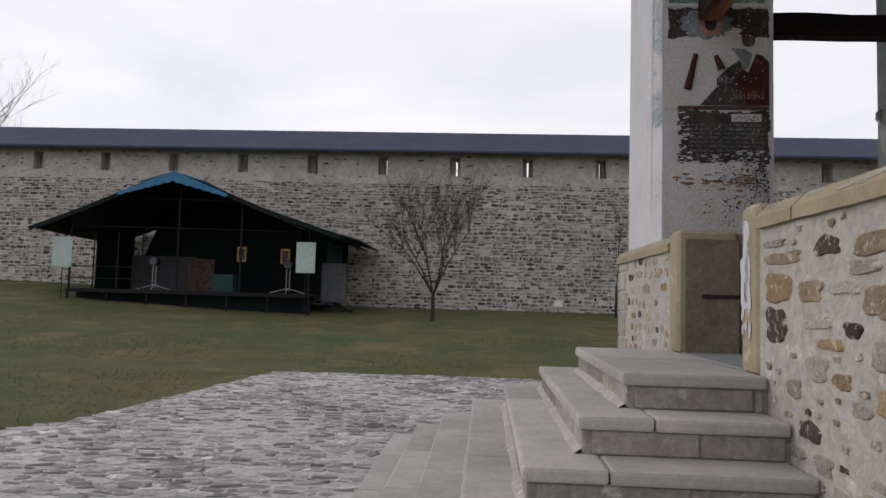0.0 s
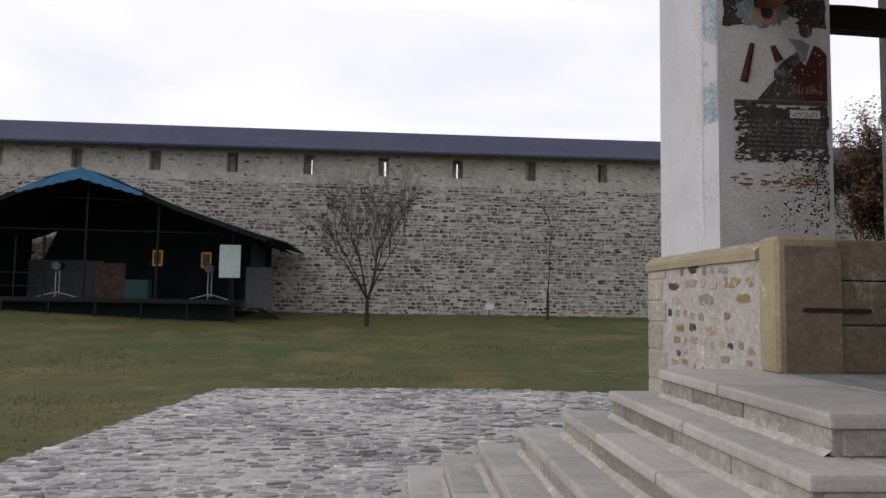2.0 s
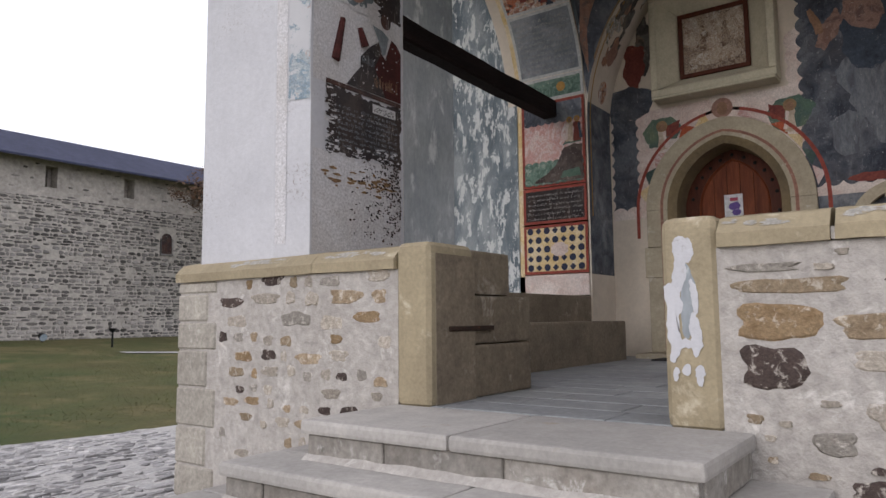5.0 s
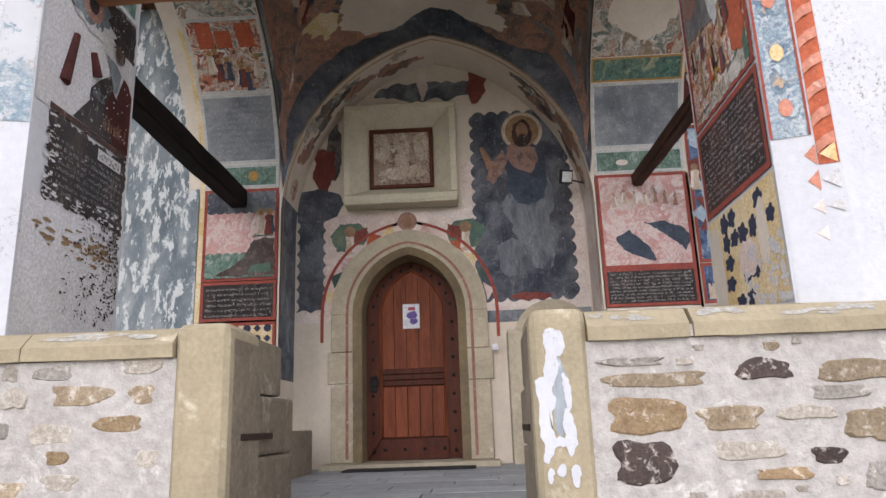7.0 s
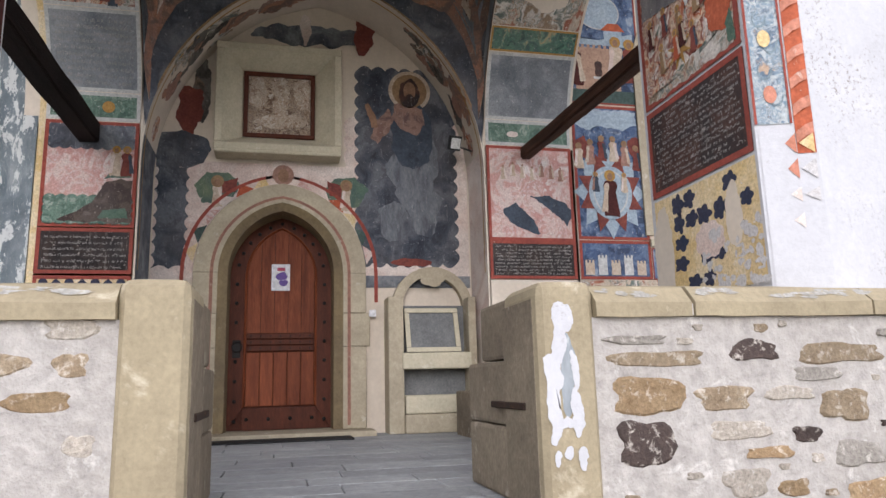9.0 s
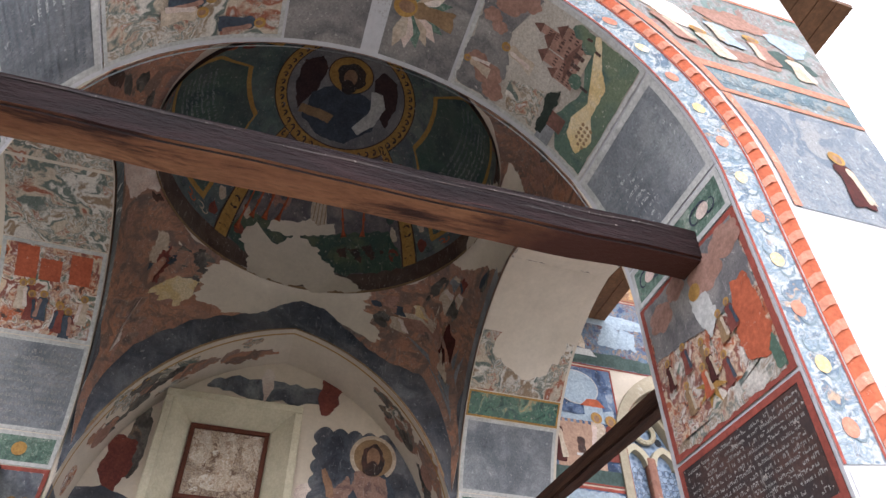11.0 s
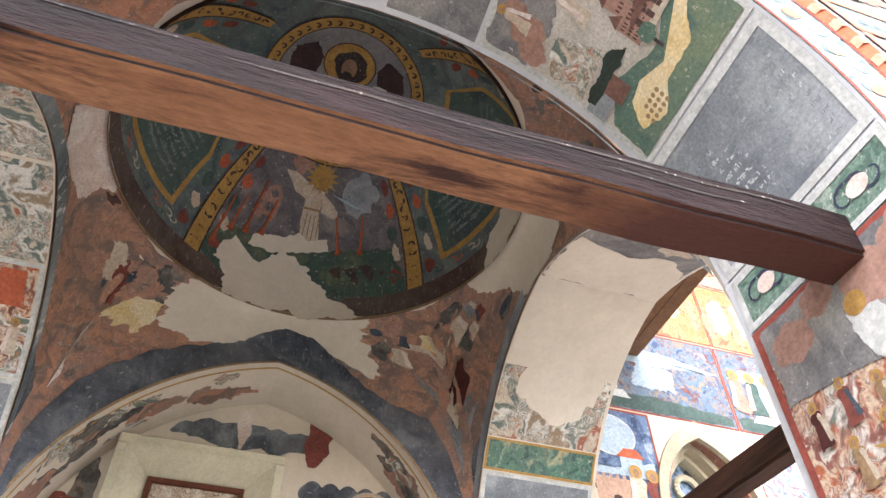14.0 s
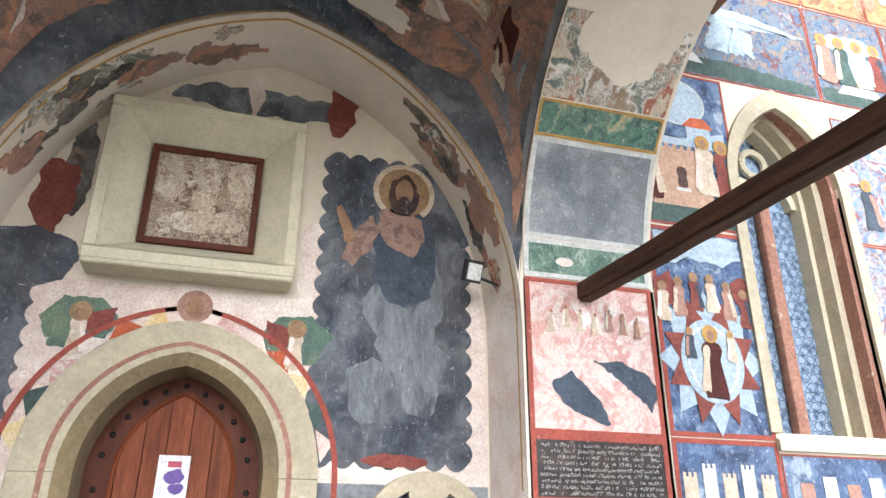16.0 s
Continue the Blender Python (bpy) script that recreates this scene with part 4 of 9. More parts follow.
# splayed edge of the front arch with floral band and striped roll
for low in (True, False):
    f = on_splay(low)
    crown = SPRING + 3.6
    bm = sheet(bmesh.new(), f, 0.0, 1.0, 2.12, crown - 0.66, 0.0, 1, 40)
    part("splay", bm, WHITEWASH, wall_front)
    band = fresco_thing("mural", f, 0.02, 0.62, 3.0 if low else 3.3, crown - 0.7, FLORAL if low else FLORAL_WORN, "worn blue floral scroll band painted round the arch edge", None, nw=40, group="arch edge bands")
    if low:
        for ua, ub in ((0.0, 0.045), (0.585, 0.625)):
            part("edge_line", sheet(bmesh.new(), f, ua, ub, 3.0, crown - 0.7, 0.008, 1, 40), RED_LINE, band)
        for k in range(30):
            w = 3.15 + k * 0.137
            part("scroll", scrolls(f, 0.31 + 0.07 * (-1) ** k, w, 0.31 + 0.07 * (-1) ** k, w, (0.17, 0.08), 1, 0.0065, 0.2), SCROLL_BLUE, band)
        for k in range(14):
            part("medallion", blob(bmesh.new(), f, 0.31, 3.15 + 0.29 * k, 0.11, 0.045, 0.0085, 16), OCHRE if k % 2 else SALMON, band)
    stripes = []
    w = 2.9
    k = 0
    while w < crown - 0.75:
        b = bmesh.new()
        strip(b, [[f(0.66, w, 0.006), f(0.80, w + 0.03, 0.016), f(0.96, w + 0.05, 0.006)], [f(0.66, w + 0.055, 0.006), f(0.80, w + 0.085, 0.016), f(0.96, w + 0.105, 0.006)]])
        stripes.append(b)
        w += 0.135
        k += 1
    lab = "orange and pale striped roll painted along the arch edge"
    base = fresco_thing("mural", f, 0.66, 0.97, 2.85 if low else 2.3, crown - 0.7, ORANGE if low else WORN_WHITE, lab if low else "worn white roll moulding along the arch edge", None, nw=40, group="arch edge bands", o=0.003)
    for b in (stripes if low else []):
        part("stripe", b, SALMON, base)

f = on_splay(True)
ob = fresco_thing("mural", f, 0.05, 0.6, 2.2, 2.98, WHITEWASH, "worn white plaster below the floral band", None, group="arch edge bands")
for k in range(7):
    w, right = 2.90 - (k // 2) * 0.125, k % 2
    ua, ub = ((0.64, 0.46), (0.94, 0.69))[right]
    h = 0.05 if k < 4 else 0.035
    bm = bmesh.new()
    bm.faces.new([bm.verts.new(f(a, b, 0.007)) for a, b in ((ua, w + h), (ub, w), (ua, w - h))])
    part("triangle", bm, (SALMON, OCHRE)[right] if k < 3 else (SCALLOP, WORN_WHITE)[right], ob)

# front pillars and front arch soffit
GROUP = "arch soffit frescoes"
xa, xb = FX0 + 0.095, FX1 - 0.04
for low in (True, False):
    f = on_front(low)
    if low:
        ob = fresco_thing("mural", f, xa, xb, 2.25, 2.86, OCHRE, "ochre fresco with dark blue flowers, partly flaked to white", None, group=GROUP)
        for i in range(7):
            for j in range(5):
                if random.random() < (0.3, 0.45, 0.6, 0.7, 0.75)[j] and i < 6:
                    bm = bmesh.new()
                    blob(bm, f, xa + 0.08 + i * 0.125 + random.uniform(-0.02, 0.02), 2.33 + j * 0.115, random.uniform(0.036, 0.052), random.uniform(0.028, 0.042), 0.0055, 40, 5, 0.5, 0.35, 1, i * 2.3 + j)
                    part("flower", bm, PETAL, ob)
        part("rosette", blob(bmesh.new(), f, xa + 0.42, 2.53, 0.12, 0.09, 0.006, 24, 8, 0.15), SCALLOP, ob)
        part("flaked_patch", blob(bmesh.new(), f, xa + 0.2, 2.62, 0.065, 0.17, 0.0062, 60, rag=0.35, seed=4), CREAM, ob)
        part("flaked_patch", blob(bmesh.new(), f, xb - 0.07, 2.48, 0.10, 0.36, 0.0064, 60, rag=0.5, seed=6), CREAM, ob, "bare cream plaster")
        frnd = random.Random(77)
        bm = bmesh.new()
        for k in range(60):
            blob(bm, f, xa + 0.5 * frnd.random() ** 1.4, 2.26 + 0.3 * frnd.random() ** 1.6, frnd.uniform(0.008, 0.035), frnd.uniform(0.008, 0.03), 0.0066 + k * 0.00002, 14, rag=0.9, rings=1, seed=k * 1.9)
        tagged(part("flake", bm, WORN_WHITE, ob), kind="stuff")
        ob = fresco_thing("mural", f, xa, xb, 2.88, 3.42, BROWN_TEXT, "dark brown fresco panel crowded with scratched writing", group=GROUP)
        lettering(ob, f, xa + 0.05, xb - 0.05, 2.94, 3.38, 0.009, 13, high=0.5)
        ob = fresco_thing("mural", f, xa, xb, 3.44, 4.41, SCENE_RED, "red and orange crowd fresco with a yellow star", group=GROUP)
        bm = bmesh.new()
        n = 16
        c = bm.verts.new(f(2.14, 3.66, 0.012))
        pts = [bm.verts.new(f(2.14 + (0.13 if i % 2 else 0.045) * math.cos(i * math.tau / n), 3.66 + (0.13 if i % 2 else 0.045) * math.sin(i * math.tau / n), 0.011)) for i in range(n)]
        for i in range(n):
            bm.faces.new((c, pts[i], pts[(i + 1) % n]))
        part("star", bm, GOLD, ob)
        part("grey_ground", splat(f, ((xa + 0.04, 4.38), (xb - 0.04, 4.38), (xb - 0.04, 4.02), (2.05, 3.95), (xa + 0.04, 3.93)), 0.0085, 0.025, 2), CLOUD_GREY, ob)
        part("pale_ground", splat(f, ((xa + 0.04, 3.62), (xb - 0.04, 3.50), (xb - 0.04, 3.47), (xa + 0.04, 3.47)), 0.0085, 0.03, 6), SCENE_PALE, ob)
        for u, w, r in ((1.75, 4.28, 0.11), (1.95, 4.22, 0.12), (2.38, 4.24, 0.10), (2.2, 4.32, 0.08)):
            part("rosy_cloud", blob(bmesh.new(), f, u, w, r, r * 0.8, 0.0095 + 0.004 * r, 28, 6, 0.2, 0.25, seed=u * 5), ROBE_PINK, ob)
        part("fiery_angel", splat(f, ((1.80, 4.06), (1.70, 4.02), (1.66, 3.70), (1.72, 3.56), (1.86, 3.62), (1.84, 3.88)), 0.0105, 0.04, 9), ORANGE, ob, "orange-robed angel")
        part("white_angel", splat(f, ((2.10, 4.16), (1.98, 4.12), (1.94, 3.96), (2.04, 3.88), (2.10, 4.0)), 0.0112, 0.03, 5), WHITE_LINE, ob)
        part("halo", blob(bmesh.new(), f, 2.06, 4.18, 0.05, 0.05, 0.0125, 24), GOLD, ob)
        part("green_robe", splat(f, ((1.66, 3.66), (1.72, 3.60), (1.70, 3.48), (1.64, 3.48)), 0.0115, 0.02, 3), HILL_GREEN, ob)
        for k in range(9):
            figure(ob, f, random.uniform(xa + 0.12, xb - 0.1), random.uniform(3.68, 3.98), 0.2, random.choice((ROBE_RED, ROBE_RED, OCHRE_DARK, ORANGE, ROBE_DARK)), 0.012 + 0.001 * k)
    else:
        ob = fresco_thing("mural", f, xa, xb, 2.25, 2.96, WORN_WHITE, "white plaster with flaking dark spots on the pillar face", None, group=GROUP)
        grnd = random.Random(41)
        bm = bmesh.new()
        for k in range(46):
            blob(bm, f, grnd.uniform(xa + 0.1, xb - 0.06), 2.78 + grnd.gauss(0, 0.05), grnd.uniform(0.012, 0.05), grnd.uniform(0.004, 0.012), 0.007 + k * 0.0001, 18, rag=0.9, rings=1, seed=k * 1.3)
        tagged(part("flaked_patch", bm, OCHRE_DARK, ob), kind="stuff")
        for m in (BLACK_TEXT, BROWN_TEXT):
            bm = bmesh.new()
            for k in range(320):
                u, w = xb - 0.01 - 0.66 * grnd.random() * grnd.random(), 2.97 - 0.62 * grnd.random() ** 1.3
                if noise.noise((u * 9, w * 14, 3.3)) > -0.12:
                    blob(bm, f, u, w, grnd.uniform(0.002, 0.013), grnd.uniform(0.002, 0.009), 0.012 + k * 0.00001, 10, rag=1.2, rings=1, seed=k * 2.1)
            tagged(part("speckle", bm, m, ob), kind="stuff")
        ob = tagged(part("mural", soft_panel(bmesh.new(), f, xa + 0.13, xb, 2.97, 3.44, 0.006, 0.0, 0.021, 0.035), BLACK_TEXT), "ragged black painted panel with scratched white writing", "fresco", GROUP)
        for m, count, o in ((WORN_WHITE, 130, 0.0075), (BLACK_TEXT, 90, 0.0085)):
            bm = bmesh.new()
            for k in range(count):
                side = grnd.random()
                u = xa + 0.13 + abs(grnd.gauss(0, 0.06)) if side < 0.5 else grnd.uniform(xa + 0.13, xb - 0.02)
                w = grnd.uniform(2.97, 3.42) if side < 0.5 else 2.96 + abs(grnd.gauss(0, 0.05))
                blob(bm, f, u, w, grnd.uniform(0.004, 0.03), grnd.uniform(0.003, 0.010), o + k * 0.000005, 10, rag=0.9, rings=1, seed=k * 1.1)
            tagged(part("flake", bm, m, ob), kind="stuff")
        lettering(ob, f, xa + 0.2, xb - 0.04, 3.02, 3.34, 0.010, 8, GREY_TEXT, 0.5)
        part("label_strip", sheet(bmesh.new(), f, xb - 0.34, xb - 0.07, 3.34, 3.41, 0.013, 1, 1), WORN_WHITE, ob)
        lettering(ob, f, xb - 0.33, xb - 0.08, 3.35, 3.40, 0.014, 2, BLACK_TEXT, 0.7)
        ob = fresco_thing("mural", f, xa, xb, 3.45, 4.41, WORN_WHITE, "damaged saint fresco, white ground with dark red robe", None, group=GROUP)
        wide = xb - xa
        def shape(pts, o):
            b = bmesh.new()
            b.faces.new([b.verts.new(f(xb - q * wide, w, o)) for q, w in pts])
            return b
        part("line", sheet(bmesh.new(), f, xa + 0.12, xb, 3.45, 3.485, 0.008, 1, 1), BROWN_TEXT, ob)
        part("sky", soft_panel(bmesh.new(), f, xa + 0.03, xb, 4.13, 4.41, 0.007, 0.0, 0.05, 0.02), BLACK_TEXT, ob)
        part("robe", shape(((0.0, 3.49), (0.35, 3.49), (0.42, 3.60), (0.36, 3.74), (0.28, 3.86), (0.20, 3.80), (0.12, 3.98), (0.06, 3.96), (0.0, 3.90)), 0.010), ROBE_DARK, ob, "dark brown-red robe")
        part("cloak", shape(((0.20, 3.49), (0.66, 3.49), (0.56, 3.60), (0.50, 3.66), (0.50, 3.74), (0.40, 3.84), (0.28, 3.92), (0.24, 3.86), (0.33, 3.70)), 0.012), BLACK_TEXT, ob, "black cloak")
        part("sash", shape(((0.16, 3.98), (0.24, 4.02), (0.36, 4.03), (0.30, 3.95), (0.24, 3.82), (0.20, 3.84)), 0.014), STREAKED, ob)
        part("cloud", blob(bmesh.new(), f, xb - 0.52 * wide, 4.17, 0.21, 0.08, 0.010, 30, 9, 0.25), WORN_WHITE, ob)
        part("cloud", blob(bmesh.new(), f, xb - 0.60 * wide, 4.26, 0.21, 0.13, 0.0105, 30, 10, 0.2), STREAKED, ob)
        for qa, wa, qb, wb in ((0.70, 3.97, 0.78, 3.64), (0.51, 3.96, 0.45, 3.83)):
            bm = bmesh.new()
            rod(bm, f(xb - qa * wide, wa, 0.010), f(xb - qb * wide, wb, 0.010), 0.022, 0.036, 8)
            part("staff", bm, ROBE_DARK, ob)
        part("halo", blob(bmesh.new(), f, xb - 0.56 * wide, 4.26, 0.115, 0.115, 0.013, 24), ROBE_PINK, ob)
        part("head", blob(bmesh.new(), f, xb - 0.56 * wide, 4.26, 0.055, 0.07, 0.016, 18), BROWN_TEXT, ob)
        part("halo", blob(bmesh.new(), f, xb - 0.2 * wide, 4.10, 0.06, 0.06, 0.016, 24), BROWN_TEXT, ob)
        lettering(ob, f, xb - 0.36 * wide, xb - 0.05 * wide, 3.55, 3.66, 0.016, 1, FLESH, 0.8)
        lettering(ob, f, xb - 0.5 * wide, xb - 0.32 * wide, 3.7, 3.78, 0.016, 1, GREY_TEXT, 0.8)
        bm = bmesh.new()
        for k in range(110):
            blob(bm, f, grnd.uniform(xa + 0.08, xb - 0.02), grnd.uniform(3.5, 4.38), grnd.uniform(0.002, 0.008), grnd.uniform(0.002, 0.008), 0.017 + k * 0.00001, 10, rag=0.9, rings=1, seed=k * 2.7)
        tagged(part("flake", bm, WORN_WHITE, ob), kind="stuff")
    ob = fresco_thing("mural", f, xa, xb, 4.42, 4.71, GREENLINE, "green leaf ornament strip with pale medallions on the arch soffit", WHITE_LINE, group=GROUP)
    for k in range(3):
        part("medallion", blob(bmesh.new(), f, xa + 0.2 + k * 0.28, 4.565, 0.055, 0.045, 0.010, 20), SCALLOP, ob)
        part("leaf_scroll", scrolls(f, xa + 0.1 + k * 0.28, 4.565, xa + 0.3 + k * 0.28, 4.565, (0.07, 0.075), 3, 0.0085, 0.22), PETAL, ob)
    ob = fresco_thing("mural", f, xa, xb, 4.73, 5.53, GREY_TEXT, "grey fresco panel with rows of faint pale writing", WHITE_LINE, 0.05, group=GROUP)
    lettering(ob, f, xa + 0.08, xb - 0.08, 4.82, 5.46, 0.009, 11, STREAKED, 0.42)
    ob = fresco_thing("mural", f, xa, xb, 5.55, 6.82, SKY_CREAM if low else SCENE_PALE, "painted town on a green hill under rosy clouds" if low else "pale crowded fresco with haloed figures on the arch soffit", WHITE_LINE, 0.03, nw=16, group=GROUP)
    if low:
        part("hill", splat(f, ((1.64, 5.59), (2.52, 5.59), (2.52, 5.84), (2.30, 5.98), (2.10, 5.90), (1.90, 5.86), (1.66, 6.06)), 0.009, 0.02, 2), HILL_GREEN, ob, "green painted hillside")
        part("road", splat(f, ((2.34, 5.84), (2.42, 5.70), (2.26, 5.62), (2.12, 5.72), (1.90, 5.74), (1.66, 5.94), (1.66, 5.98), (1.92, 5.80), (2.14, 5.80), (2.22, 5.86)), 0.0115, 0.02, 3), OCHRE, ob, "winding ochre road")
        for k in range(14):
            part("road_stone", blob(bmesh.new(), f, 2.20 + 0.035 * (k % 5), 5.67 + 0.04 * (k // 5), 0.013, 0.015, 0.013, 8, rings=1), OCHRE_DARK, ob)
        part("barn", sheet(bmesh.new(), f, 2.28, 2.40, 5.88, 6.02, 0.013, 1, 2), ROSE_BROWN, ob)
        part("barn_roof", sheet(bmesh.new(), f, 2.40, 2.54, 5.92, 6.05, 0.0135, 1, 2), GREY_TEXT, ob)
        part("wood", splat(f, ((2.50, 6.07), (2.20, 6.10), (2.12, 6.03), (2.50, 6.02)), 0.0138, 0.04, 4), DARK_LEAF, ob, "row of dark trees")
        for u, w, wd, h in ((1.76, 5.98, 0.09, 0.20), (1.86, 6.0, 0.11, 0.24), (1.97, 5.98, 0.09, 0.26), (2.04, 5.96, 0.07, 0.16), (1.91, 5.94, 0.26, 0.10), (1.82, 6.12, 0.06, 0.22)):
            part("town_wall", sheet(bmesh.new(), f, u - wd / 2, u + wd / 2, w, w + h, 0.014 + h * 0.004, 1, 3), ROBE_PINK if h > 0.15 else ROBE_PALE, ob)
            bm = bmesh.new()
            bm.faces.new([bm.verts.new(f(a, b, 0.0155 + h * 0.004)) for a, b in ((u - wd * 0.62, w + h), (u, w + h + 0.07), (u + wd * 0.62, w + h))])
            part("town_roof", bm, ROSE_BROWN, ob)
            for i in range(3):
                for j in range(3):
                    part("town_window", sheet(bmesh.new(), f, u - wd * 0.32 + wd * 0.26 * i, u - wd * 0.20 + wd * 0.26 * i, w + 0.03 + h * 0.26 * j, w + 0.055 + h * 0.26 * j, 0.0165 + h * 0.004, 1, 1), BROWN_TEXT, ob)
        for u, w in ((1.70, 6.02), (1.74, 5.92), (2.0, 5.88)):
            part("tree", blob(bmesh.new(), f, u, w + 0.07, 0.045, 0.05, 0.018, 20, rag=0.6, seed=u * 9), HILL_GREEN, ob)
            part("tree_trunk", sheet(bmesh.new(), f, u - 0.01, u + 0.01, w - 0.04, w + 0.04, 0.0175, 1, 1), BROWN_TEXT, ob)
        part("dark_cloud", splat(f, ((1.66, 6.42), (1.90, 6.56), (2.30, 6.44), (2.52, 6.50), (2.52, 6.79), (1.66, 6.79)), 0.009, 0.04, 8), CLOUD_GREY, ob)
        for u, w, r in ((1.78, 6.62, 0.10), (1.72, 6.50, 0.08), (1.92, 6.70, 0.06), (1.98, 6.62, 0.05), (2.34, 6.58, 0.10), (2.44, 6.50, 0.08), (2.28, 6.68, 0.07)):
            part("rosy_cloud", blob(bmesh.new(), f, u, w, r * 0.8, r, 0.011 + 0.006 * r, 28, 6, 0.2, 0.25, seed=u * 5 + w), ROBE_PINK, ob)
        for u, w, h in ((2.08, 6.50, 0.30), (2.30, 6.74, 0.24)):
            figure(ob, f, u, w, h, ROBE_PALE, 0.016, lean=0.8)
        part("lower_cloud", splat(f, ((2.2, 6.12), (2.5, 6.10), (2.5, 6.34), (2.3, 6.42)), 0.010, 0.04, 5), SCENE_PALE, ob)
    else:
        frnd = random.Random(8)
        for k in range(8):
            figure(ob, f, xa + 0.12 + 0.1 * k, frnd.uniform(5.9, 6.7), 0.36, frnd.choice((ROBE_RED, ROBE_PALE, TEAL, ROBE_BLUE)), 0.010 + 0.0012 * k)
    ob = fresco_thing("mural", f, xa, xb, 6.84, 7.40, CLOUD_GREY, "winged seraph on smoky grey ground at the arch crown", None, group=GROUP)
    if low:
        part("sun", blob(bmesh.new(), f, 1.80, 6.97, 0.055, 0.055, 0.012, 24), GOLD, ob)
        for sg in (-1, 1):
            for k in range(6):
                g = 0.35 + 0.24 * k
                tip = (2.12 + sg * 0.34 * math.sin(g), 7.26 - 0.36 * math.cos(g) + 0.06)
                nx, nw = -(tip[1] - 7.26) * 0.16, (tip[0] - 2.12) * 0.16
                part("feather", splat(f, ((2.12, 7.27), (2.12 + (tip[0] - 2.12) * 0.6 + nx, 7.26 + (tip[1] - 7.26) * 0.6 + nw), tip, (2.12 + (tip[0] - 2.12) * 0.6 - nx, 7.26 + (tip[1] - 7.26) * 0.6 - nw)), 0.010 + 0.0006 * k, 0.008, k + sg, 3, 40), (GREENLINE, SCALLOP, ROBE_PALE)[k % 3], ob)
        part("robe", cloth(bmesh.new(), f, 2.12, 7.24, 0.42, 0.0145, 0.16, 0.0, 3), OCHRE_DARK, ob)
        part("halo", blob(bmesh.new(), f, 2.12, 7.30, 0.085, 0.085, 0.0155, 26), GOLD, ob)
        part("head", blob(bmesh.new(), f, 2.12, 7.29, 0.045, 0.06, 0.017, 20), FLESH, ob)

